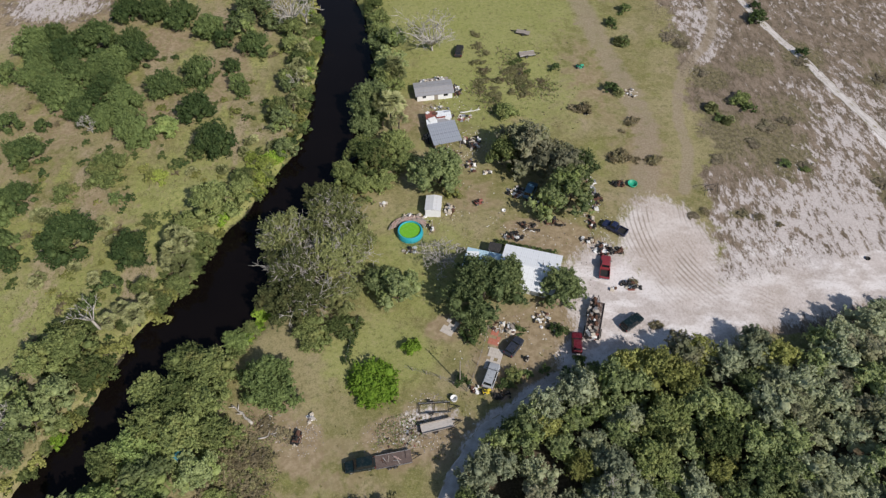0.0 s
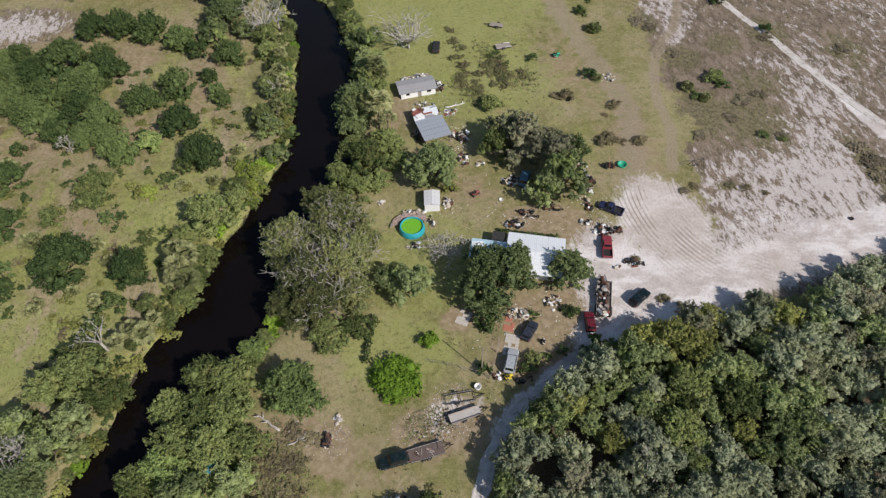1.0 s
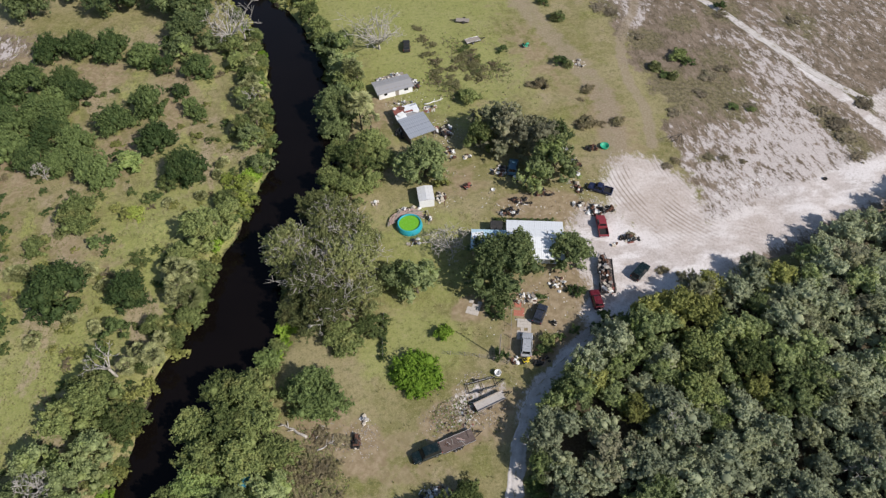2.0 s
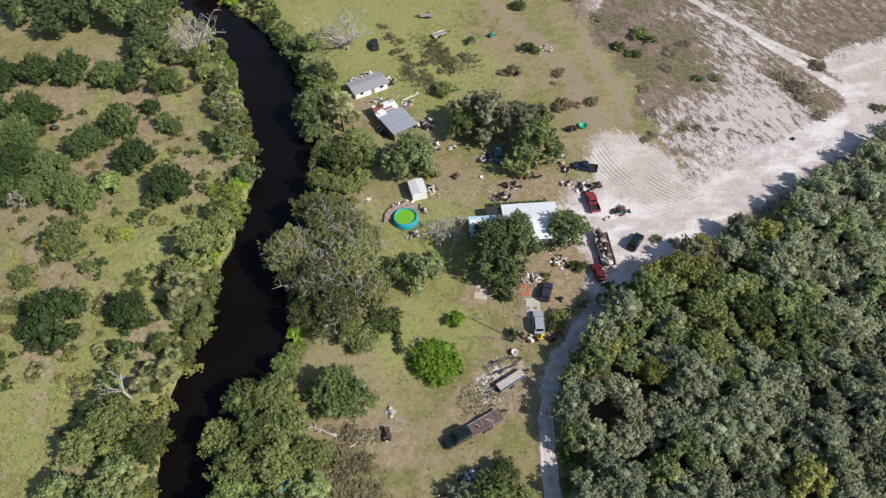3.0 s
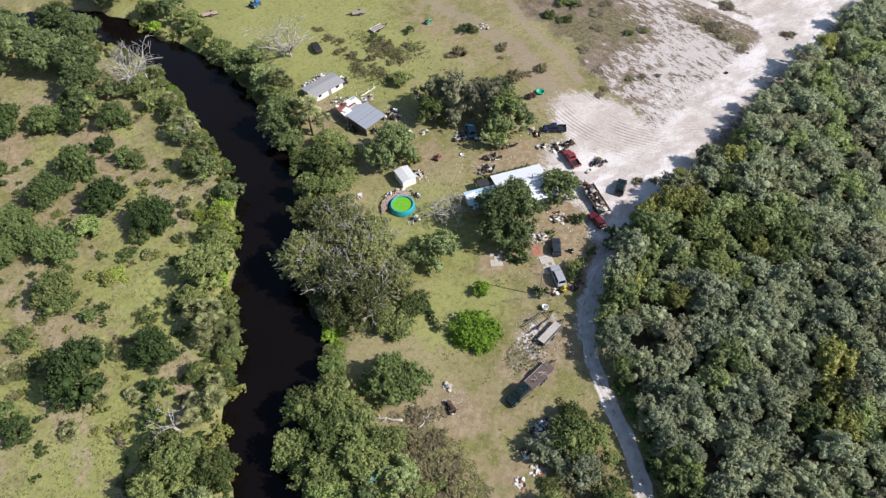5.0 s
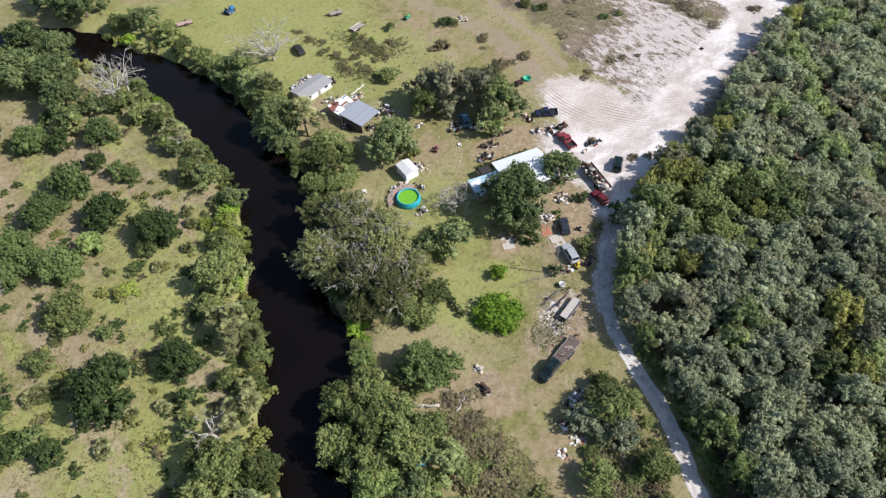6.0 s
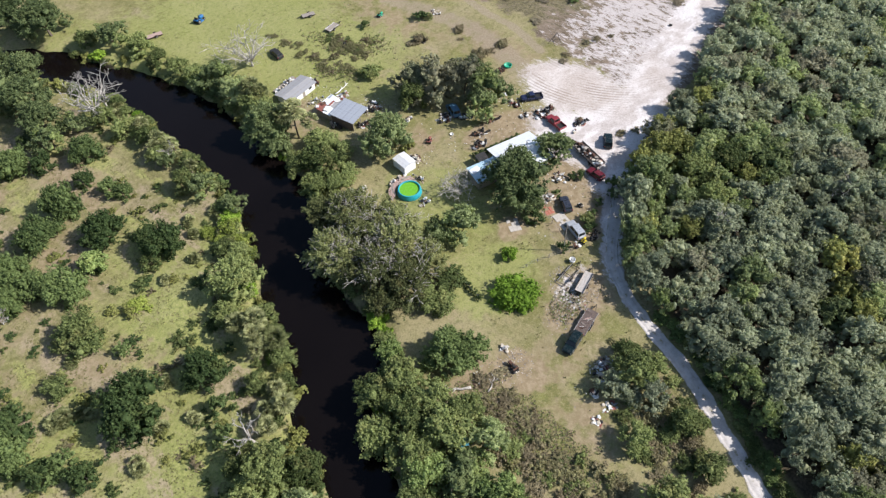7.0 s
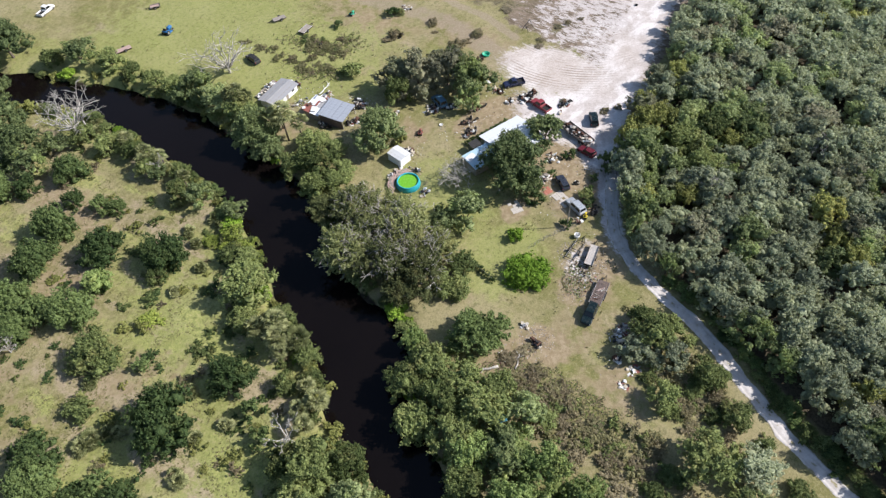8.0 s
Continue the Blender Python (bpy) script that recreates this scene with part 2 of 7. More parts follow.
def road_material():
    n = Nodes("sandy_track", 0.95, 0.1)
    at = n.world_place()
    mid, fine = n.noise(0.6, 5, 0.65, at), n.noise(4.0, 4, 0.6, at)
    col = n.mix(n.ramp(mid, 0.35, 0.7), (0.58, 0.545, 0.52), (0.43, 0.395, 0.36))
    rut = n.calc("ADD", n.field("crown"), n.calc("MULTIPLY", n.calc("SUBTRACT", mid, 0.5), 2.4))
    col = n.mix(n.ramp(rut, 0.5, 0.8), col, n.mix(n.ramp(fine, 0.35, 0.65), (0.23, 0.21, 0.115), (0.32, 0.28, 0.18)))
    n.colour(n.mix(n.calc("MULTIPLY", n.ramp(fine, 0.5, 0.75), 0.3), col, (0.30, 0.26, 0.21)))
    n.bump(fine, 0.5, 0.06)
    return n.mat


ROAD = road_material()


def water_material():
    n = Nodes("dark_river_water", 0.1, 0.3)
    n.colour(n.mix(n.noise(0.08, 4), (0.0035, 0.0026, 0.0024), (0.0065, 0.0048, 0.0044)))
    n.bsdf.inputs["IOR"].default_value = 1.33
    n.bump(n.noise(1.6, 4, 0.6, stretch=(1, 0.6, 1)), 0.12, 0.04)
    return n.mat


WATER = water_material()
POOL_WATER = plain("algae_green_water", (0.16, 0.42, 0.03), 0.25, 0.0, 0.15, 0.8, (0.05, 0.26, 0.02))
TEAL = plain("turquoise_vinyl", (0.025, 0.33, 0.40), 0.45, 0.0, 0.15, 1.2)
TEAL_DARK = plain("turquoise_vinyl_inside", (0.01, 0.22, 0.26), 0.5, 0.0, 0.2, 1.2)


def sheet_metal(name, colour, rust, amount, rough=0.42, metal=0.35):
    """Corrugated roofing with streaks of dirt down the slope."""
    n = Nodes(name, rough, 0.5)
    stain = n.noise(0.9, 5, 0.65, stretch=(0.35, 2.2, 1))
    n.colour(n.mix(n.calc("MULTIPLY", n.ramp(stain, 0.48, 0.75), amount), n.mix(n.noise(5, 2), colour, tuple(c * 0.82 for c in colour)), rust))
    n.bsdf.inputs["Metallic"].default_value = metal
    n.put(n.bsdf.inputs["Roughness"], n.ramp(stain, 0.3, 0.8, rough - 0.08, rough + 0.3))
    return n.mat


ROOF_WHITE = sheet_metal("white_metal_roof", (0.80, 0.83, 0.85), (0.50, 0.50, 0.50), 0.5, 0.5, 0.1)
ROOF_SKY = sheet_metal("pale_blue_metal_roof", (0.42, 0.60, 0.70), (0.62, 0.66, 0.68), 0.7, 0.5, 0.1)
ROOF_PALE = sheet_metal("pale_weathered_roof", (0.35, 0.35, 0.36), (0.30, 0.25, 0.20), 0.75, 0.6, 0.1)
ROOF_BLUE = sheet_metal("blue_grey_metal_roof", (0.36, 0.39, 0.44), (0.17, 0.16, 0.16), 0.9, 0.5, 0.2)
ROOF_GREY = sheet_metal("grey_metal_roof", (0.36, 0.38, 0.41), (0.22, 0.19, 0.17), 0.7)
ROOF_RUST = sheet_metal("rusty_metal_roof", (0.27, 0.095, 0.075), (0.19, 0.075, 0.05), 0.7, 0.7, 0.1)
WALL_WHITE = plain("white_siding", (0.78, 0.79, 0.79), 0.7, 0.0, 0.3, 0.7, (0.35, 0.32, 0.26))
WALL_TAN = plain("weathered_board_wall", (0.32, 0.27, 0.21), 0.85, 0.0, 0.5, 1.0)
WOOD = plain("weathered_grey_wood", (0.30, 0.265, 0.23), 0.88, 0.0, 0.5, 2.0, (0.13, 0.105, 0.08))
PALE_WOOD = plain("bleached_grey_wood", (0.46, 0.43, 0.40), 0.88, 0.0, 0.5, 2.0, (0.18, 0.15, 0.12))
WOOD_PINK = plain("faded_reddish_wood", (0.42, 0.30, 0.26), 0.88, 0.0, 0.5, 2.0, (0.20, 0.16, 0.13))
BROWN_DECK = plain("brown_deck_boards", (0.125, 0.092, 0.08), 0.85, 0.0, 0.5, 1.5, (0.20, 0.17, 0.15))
DARK_STEEL = plain("dark_steel", (0.045, 0.043, 0.042), 0.6, 0.6, 0.4, 2.0, (0.16, 0.09, 0.06))
STEEL = plain("grey_steel", (0.38, 0.38, 0.38), 0.45, 0.7, 0.5, 2.0)
RUST = plain("rust", (0.12, 0.062, 0.042), 0.9, 0.1, 0.5, 2.0, (0.09, 0.045, 0.03))
RUBBER = plain("rubber", (0.018, 0.018, 0.018), 0.85, 0.0, 0.3, 3.0)
GLASS = plain("tinted_window_glass", (0.012, 0.015, 0.018), 0.08, 0.0, 0.1, 2.0, (0.08, 0.08, 0.075), 0.5)
CHROME = plain("dull_chrome", (0.55, 0.55, 0.56), 0.25, 0.9, 0.25, 3.0)
LENS = plain("clear_lamp_lens", (0.65, 0.66, 0.66), 0.2, 0.0, 0.15, 3.0)
TAIL = plain("red_lamp_lens", (0.35, 0.015, 0.012), 0.25, 0.0, 0.15, 3.0)
WHITE = plain("white_plastic", (0.74, 0.74, 0.72), 0.55, 0.0, 0.35, 2.0)
CREAM = plain("cream_fabric", (0.55, 0.49, 0.40), 0.9, 0.0, 0.4, 2.0)
BLACK = plain("black_plastic", (0.02, 0.02, 0.02), 0.6, 0.0, 0.3, 2.0)
RED = plain("faded_red_paint", (0.23, 0.032, 0.042), 0.42, 0.0, 0.25, 1.2)
MAROON = plain("maroon_paint", (0.115, 0.012, 0.020), 0.32, 0.0, 0.2, 1.2)
NAVY = plain("navy_blue_paint", (0.022, 0.030, 0.075), 0.3, 0.1, 0.2, 1.2)
SLATE = plain("slate_blue_paint", (0.035, 0.042, 0.06), 0.32, 0.2, 0.2, 1.2)
TEALBLACK = plain("dark_green_black_paint", (0.008, 0.018, 0.020), 0.25, 0.1, 0.15, 1.2)
SILVER = plain("silver_paint", (0.46, 0.48, 0.50), 0.35, 0.3, 0.2, 1.2)
YELLOW_PAINT = plain("yellow_paint", (0.62, 0.48, 0.03), 0.5, 0.0, 0.3, 1.5)
BLUE = plain("blue_tarp", (0.02, 0.14, 0.34), 0.55, 0.0, 0.3, 1.5)
GREEN = plain("jade_green_plastic", (0.02, 0.34, 0.20), 0.5, 0.0, 0.25, 1.5)
TERRACOTTA = plain("terracotta_paving", (0.42, 0.15, 0.10), 0.85, 0.0, 0.5, 1.5, (0.38, 0.30, 0.24))
CONCRETE = plain("pale_concrete", (0.50, 0.46, 0.41), 0.9, 0.0, 0.5, 1.0, (0.30, 0.26, 0.21))


# ---- mesh tools ----
def mesh_of(name, verts, faces, mats, smooth=False, mat_index=None):
    me = bpy.data.meshes.new(name)
    me.from_pydata([tuple(v) for v in verts], [], [tuple(f) for f in faces])
    for m in mats if isinstance(mats, (list, tuple)) else [mats]:
        me.materials.append(m)
    if smooth:
        me.polygons.foreach_set("use_smooth", [True] * len(me.polygons))
    if mat_index is not None:
        me.polygons.foreach_set("material_index", mat_index)
    me.update()
    return me


def child(name, mesh, parent, m=None, label=""):
    """A part: an object of its own on the mesh, under its thing."""
    ob = new(name, mesh)
    ob.parent = parent
    if m is not None:
        ob.matrix_basis = m
    return tagged(ob, label)


def part(name, bm, material, parent, label="", m=None):
    me = bpy.data.meshes.new(name)
    bm.to_mesh(me)
    bm.free()
    me.materials.append(material)
    return child(name, me, parent, m, label)


def thing(name, m, label, category, group="", kind=""):
    ob = new(name)
    ob.empty_display_size = 0.3
    ob.matrix_basis = m
    return tagged(ob, label, category, group, kind)


def add_box(bm, size, at, turn=0.0, bevel=0.0, tilt=(0, 0)):
    m = pose(*at, tilt[0], tilt[1], turn) @ Matrix.Diagonal((*size, 1))
    made = bmesh.ops.create_cube(bm, size=1, matrix=m)
    if bevel:
        edges = {e for v in made["verts"] for e in v.link_edges}
        bmesh.ops.bevel(bm, geom=list(edges), offset=bevel, segments=1, affect="EDGES")


def box(size, at, turn=0.0, bevel=0.02, tilt=(0, 0)):
    bm = bmesh.new()
    add_box(bm, size, at, turn, bevel, tilt)
    return bm


def tubes(paths, sides=6):
    """Tapered tubes in one mesh: each path a list of (point, radius)."""
    verts, faces = [], []
    for path in paths:
        start = len(verts)
        for k, (p, r) in enumerate(path):
            a, b = path[max(k - 1, 0)][0], path[min(k + 1, len(path) - 1)][0]
            along = (Vector(b) - Vector(a)).normalized()
            u = along.orthogonal().normalized()
            v = along.cross(u)
            verts += [Vector(p) + r * (math.cos(2 * math.pi * s / sides) * u + math.sin(2 * math.pi * s / sides) * v) for s in range(sides)]
        for k in range(len(path) - 1):
            for s in range(sides):
                i, j = start + k * sides + s, start + k * sides + (s + 1) % sides
                faces.append((i, j, j + sides, i + sides))
        faces.append([start + s for s in range(sides)][::-1])
        faces.append([start + (len(path) - 1) * sides + s for s in range(sides)])
    return verts, faces


def disc_mesh(name, radius, height, material, sides=16, bevel=0.02):
    bm = bmesh.new()
    bmesh.ops.create_cone(bm, cap_ends=True, segments=sides, radius1=radius, radius2=radius, depth=height)
    if bevel:
        rims = [e for e in bm.edges if abs(e.verts[0].co.z - e.verts[1].co.z) < 1e-4]
        bmesh.ops.bevel(bm, geom=rims, offset=bevel, segments=1, affect="EDGES")
    me = bpy.data.meshes.new(name)
    bm.to_mesh(me)
    bm.free()
    me.materials.append(material)
    return me


# ---- the lie of the land ----
# river: x, y of its middle, half its width
RIVER = [(-130, -120, 5.0), (-96, -40, 4.5), (-78, 0, 4.3), (-63, 30, 3.9), (-55.6, 45, 3.7), (-51.8, 54, 4.8), (-48.6, 60, 6.2), (-43.6, 66, 7.0),
         (-41.2, 75, 5.8), (-39.6, 81, 5.8), (-36.4, 87.5, 5.5), (-32.6, 95, 5.6), (-29.0, 103, 6.6), (-27.2, 112, 5.6), (-26.8, 124, 5.8), (-26.8, 136, 5.8),
         (-28.0, 148, 5.4), (-30.6, 159, 4.4), (-36.5, 173, 4.0), (-42, 186, 4.4), (-60, 199, 4.5), (-110, 216, 5.0), (-260, 250, 6.0)]
LANE = [(-62, -95), (-36, -48), (-24.5, -17), (-20.3, -6.2), (-18.4, -1.0), (-16.2, 4.6), (-11.3, 13.4), (-7.8, 19.8), (-5.7, 25.2), (-4.0, 30.6), (-1.0, 37.4),
        (3.3, 43.4), (9.4, 47.6), (14.5, 50.2), (18.5, 53.0)]
TRACK = [(60, 240), (68, 190), (74, 162), (77.4, 149.3), (81, 138.6), (86.4, 120.6), (91, 107), (96.5, 96)]


def smooth_line(points, step=1.0):
    """Points along a Catmull-Rom curve through the given ones."""
    p = np.array(points, float)
    p = np.vstack([2 * p[0] - p[1], p, 2 * p[-1] - p[-2]])
    out = []
    for a, b, c, d in zip(p[:-3], p[1:-2], p[2:-1], p[3:]):
        n = max(2, int(np.linalg.norm((c - b)[:2]) / step))
        for t in np.arange(n) / n:
            out.append(0.5 * (2 * b + (c - a) * t + (2 * a - 5 * b + 4 * c - d) * t**2 + (3 * b - a - 3 * c + d) * t**3))
    out.append(p[-2])
    return np.array(out)


RIVER_LINE, LANE_LINE, TRACK_LINE = smooth_line(RIVER, 2.0), smooth_line(LANE, 1.0), smooth_line(TRACK, 1.5)


def off_line(x, y, line):
    """How far places lie from a line of points, and the nearest point's number."""
    x, y = np.atleast_1d(x), np.atleast_1d(y)
    best, which = np.full(x.shape, 1e9), np.zeros(x.shape, int)
    for k, p in enumerate(line):
        d = np.hypot(x - p[0], y - p[1])
        near = d < best
        best, which = np.where(near, d, best), np.where(near, k, which)
    return best, which


def past_bank(x, y):
    """Metres from the water's edge: negative over the river."""
    d, k = off_line(x, y, RIVER_LINE)
    return d - RIVER_LINE[k, 2]


def ripple(x, y, scale, seed):
    """A cheap smooth wobble between about -1 and 1."""
    r = np.random.default_rng(seed)
    total = 0
    for _ in range(6):
        a, f, ph = r.uniform(0, 2 * np.pi), r.uniform(0.5, 1.6) / scale, r.uniform(0, 6.28)
        total = total + np.sin((x * np.cos(a) + y * np.sin(a)) * f * 2 * np.pi + ph)
    return total / 3.5


def land_height(x, y):
    out = past_bank(x, y) + 0.9 * ripple(x, y, 9, 5)
    bank = np.clip(out / 3.2, -0.6, 1.0)
    return -1.7 * (1 - np.clip(bank, -1, 1)) * (bank < 1) + 0.12 * ripple(x, y, 14, 3) * np.clip(out / 6, 0, 1)


def spot(x, y, cx, cy, rx, ry, turn=0.0, soft=0.35):
    """1 inside a turned ellipse, 0 well outside it."""
    c, s = math.cos(radians(turn)), math.sin(radians(turn))
    u, v = ((x - cx) * c + (y - cy) * s) / rx, (-(x - cx) * s + (y - cy) * c) / ry
    return np.clip((1 + soft - np.hypot(u, v)) / (2 * soft), 0, 1)


def wood_edge(x):
    """The y of the wood's northern edge."""
    return np.interp(x, [10, 20, 28, 40, 50, 60, 67, 76, 88, 100, 140], [47, 54.0, 57.2, 59.0, 60.8, 63.4, 65.2, 67.0, 69.0, 72, 82])


def lane_side(x, y):
    """Metres east of the lane; negative to its west."""
    return (x - np.interp(y, [*LANE_LINE[:, 1], 60.5], [*LANE_LINE[:, 0], 25.5])) * 0.85


def grown(values):
    """Grid lines that widen towards the horizon."""
    inner, far = np.array(values, float), []
    step, v = 1.5, 0.0
    while v < 3000:
        v += step
        step *= 1.32
        far.append(v)
    far = np.array(far)
    return np.concatenate([inner[0] - far[::-1], inner, inner[-1] + far])


def build_ground():
    xs, ys = grown(np.arange(-130, 131, 1.0)), grown(np.arange(-45, 226, 1.0))
    X, Y = np.meshgrid(xs, ys)
    x, y = X.ravel(), Y.ravel()
    z = land_height(x, y)
    nx, ny = len(xs), len(ys)
    i = (np.arange(ny - 1)[:, None] * nx + np.arange(nx - 1)).ravel()
    me = mesh_of("ground", np.stack([x, y, z], 1).tolist(), np.stack([i, i + 1, i + nx + 1, i + nx], 1).tolist(), GROUND, True)
    out = past_bank(x, y)
    west = out * np.sign(x - np.interp(y, RIVER_LINE[:, 1], RIVER_LINE[:, 0]))
    one = lambda *a, **k: spot(x, y, *a, **k)
    edge = np.clip((y - wood_edge(x) + 10) / 4, 0, 1)
    by_wood = [(30, 64), (38, 66.5), (46, 66), (58, 68.6), (70, 71.5), (82, 74), (94, 76), (112, 80), (150, 90)]
    bend = [(89, 111), (94, 87), (92.5, 80), (84, 75)]
    near = lambda line, half: np.clip(1.25 - off_line(x, y, smooth_line(line, 1.0))[0] / half, 0, 1)
    by_lane = [(-1.0, 37.4), (3.2, 43.6), (9.4, 47.6), (14.5, 50.2), (19, 53.4)]
    sand = np.maximum.reduce([0.75 * near(by_lane, 3.0), 0.55 * one(-6.5, 45.2, 7, 3.4, 20, soft=0.6), one(38.5, 79, 8.5, 13, 5), near(by_wood, 7.0), 0.9 * near(bend, 2.2), one(99, 84, 6, 4.5), one(106, 92, 10, 7), 0.45 * one(56, 76, 12, 8, 10, soft=0.5), one(22, 57, 7, 5, 30), one(36, 64, 11, 9), one(26, 68, 8, 12, 0, soft=0.5), one(130, 88, 30, 12),
                              one(24, 59, 8, 5, 20, soft=0.5) * 0.9, one(14, 50.5, 6, 2.5, 25)]) * edge
    scrub = np.clip((x - np.interp(y, [70, 95, 104, 118, 133, 160, 230], [44, 45, 48, 48, 50, 49, 44]) + 2 * ripple(x, y, 17, 8)) / 6, 0, 1) * (y > 60)
    scrub = np.maximum(scrub, one(-106, 164, 15, 9, soft=0.5))
    bare = np.maximum.reduce([0.9 * one(-106, 163, 13, 7, soft=0.5), 0.78 * one(66, 83, 24, 15, 10, soft=0.5), 0.85 * one(54, 74, 13, 8, 10, soft=0.5), 0.55 * one(77, 99, 11, 10, 30, soft=0.7), 0.62 * one(81, 112, 7, 17, 18, soft=0.7), 0.6 * one(60, 152, 7, 12, -25, soft=0.6), 0.4 * one(92, 120, 16, 30, soft=0.7), 0.35 * one(110, 150, 30, 30, soft=0.7), 0.5 * one(62, 142, 2.5, 14, -35)])
    heath = np.maximum.reduce([one(85, 88, 3, 11, 5), 0.9 * one(95, 96, 4, 5), 0.8 * one(66, 106, 8, 10, soft=0.6), 0.85 * one(56, 110, 6, 11, soft=0.6), 0.9 * one(52.6, 144.7, 4, 6), 0.8 * one(58, 130, 5, 5), 0.8 * one(82, 137, 5, 7), 0.8 * one(97, 78, 5, 2.5), one(45, 87, 2, 1.4), one(54, 87.5, 2.6, 1.3),
                               0.7 * one(98, 128, 5, 9, soft=0.6), 0.8 * one(70, 134, 5, 4, soft=0.6), 0.7 * one(72, 118, 7, 5, soft=0.6)])
    soil = np.maximum.reduce([one(-8.5, 43.6, 7.5, 3.8, 15, soft=0.5), 0.95 * one(-25.6, 42.6, 4.2, 3.4, soft=0.5), one(17, 82, 10, 4.5, -15), one(20, 64, 8, 9, soft=0.6), one(12, 60, 9, 7, soft=0.6), one(8, 54, 7, 6, soft=0.6), 0.75 * one(-30, 45.5, 6, 5, -35, soft=0.6),
                              0.8 * one(-6, 43, 9, 6, soft=0.7), 0.7 * one(3, 92, 5, 6, soft=0.8), 0.7 * one(39, 104, 6, 18, soft=0.9), 0.75 * one(-3, 62, 4, 3), 0.75 * one(-24.5, 40, 4, 4),
                              0.6 * one(30, 130, 8, 25, 10, soft=0.8), 0.6 * one(-24, 27, 9, 10, soft=0.8), 0.55 * one(-22, 38, 12, 9, soft=0.8), 0.7 * one(-10, 118, 6, 8, soft=0.6), 0.75 * one(-9.5, 40, 7, 2.5, 10),
                              0.62 * one(-55, 134, 7, 20, 8, soft=0.7), 0.6 * one(-66, 118, 9, 13, soft=0.8), 0.6 * one(-90, 120, 20, 30, soft=0.8), 0.7 * one(-75, 147, 10, 7),
                              0.85 * one(-110, 160, 30, 12, soft=0.6), 0.5 * one(-70, 90, 9, 8)])
    lush = np.maximum.reduce([one(-33, 165, 14, 40, soft=0.8) * 0.9, one(-8, 75, 14, 16, soft=0.7) * 0.8, one(-14, 57, 10, 7), one(-40, 90, 9, 30, -10, soft=0.8) * (west < 8), one(-72, 62, 18, 12, soft=0.7),
                              0.95 * one(6, 132, 26, 24, soft=0.7), 0.7 * one(22, 128, 14, 20, soft=0.7), 0.6 * one(-21, 34, 3, 10, -10, soft=0.7), 0.9 * one(-2, 160, 40, 30, soft=0.5), 0.6 * one(-23, 22, 4, 9), 0.7 * one(-80, 84, 14, 10), 0.95 * one(-58, 88, 14, 30, -15, soft=0.8), 0.8 * one(-72, 70, 22, 26, soft=0.9), 0.7 * one(-55, 112, 12, 12, soft=0.8)])
    litter = np.clip((lane_side(x, y) - 3.0) / 3, 0, 1) * np.clip((wood_edge(x) - 3 - y) / 4, 0, 1)
    faint = [(44.5, 94), (47.6, 104.7), (48.2, 117.4), (52.5, 131.4), (61.5, 144.8), (66, 160), (70, 190)]
    worn = [(36, 92), (39, 103), (40, 116), (37, 132), (34, 150), (30, 175)]
    trail = np.maximum(np.clip(1.3 - off_line(x, y, smooth_line(faint, 1.0))[0] / 1.8, 0, 1), 0.8 * np.clip(1.4 - off_line(x, y, smooth_line(worn, 1.0))[0] / 4.0, 0, 1))
    ruts = np.maximum.reduce([one(38.5, 80, 7.5, 12, 5, soft=0.4), 0.7 * one(104, 92, 9, 7), 0.5 * one(53, 70, 9, 5, 10, soft=0.5)])
    for name, f in (("wild", np.clip(-west / 6, 0, 1) * np.clip((175 - y) / 15, 0, 1)), ("trail", trail), ("ruts", ruts), ("sand", sand), ("scrub", scrub), ("heath", heath), ("bare", bare), ("soil", soil), ("lush", lush), ("litter", litter), ("mud", np.clip(0.9 - (out + 0.7 * ripple(x, y, 7, 6)) / 2.2, 0, 1))):
        me.attributes.new(name, "FLOAT", "POINT").data.foreach_set("value", np.ascontiguousarray(f, dtype=np.float32))
    tagged(new("ground", me), "rough grass and dry scrub with bare white sand", "ground", kind="structure")


build_ground()


def build_strip(name, line, half, lift, label, category, material, wobble=0.35, seed=1, across=15):
    """A ribbon laid on the land along a line, with uneven edges."""
    d = np.gradient(line[:, :2], axis=0)
    d /= np.linalg.norm(d, axis=1)[:, None]
    side = np.stack([d[:, 1], -d[:, 0]], 1)
    verts, crown = [], []
    for k, p in enumerate(line):
        for s in np.linspace(-1, 1, across):
            w = half * (1 + wobble * ripple(p[0] + 40 * np.sign(s), p[1], 5, seed) * abs(s))
            q = p[:2] + side[k] * s * w
            verts.append((q[0], q[1], float(land_height(q[0], q[1])[0]) + lift - 0.05 * (abs(abs(s) - 0.55) < 0.15) - (0.10 if abs(s) > 0.99 else 0)))
            crown.append(float(np.interp(abs(s), [0, 0.14, 0.25, 0.5, 0.66, 0.85, 1.0], [0.45, 0.38, 0.04, 0.0, 0.15, 0.5, 0.8])))
    faces = [(k * across + s, (k + 1) * across + s, (k + 1) * across + s + 1, k * across + s + 1) for k in range(len(line) - 1) for s in range(across - 1)]
    me = mesh_of(name, verts, [f[::-1] for f in faces], material, True)
    me.attributes.new("crown", "FLOAT", "POINT").data.foreach_set("value", np.array(crown, dtype=np.float32))
    return tagged(new(name, me), label, category, kind="structure")


build_strip("road", LANE_LINE, 1.3, 0.06, "pale sandy lane with two wheel ruts", "road", ROAD, 0.22, 2)
build_strip("road", TRACK_LINE, 1.05, 0.06, "narrow white sand track through dry scrub", "track", ROAD, 0.3, 4)


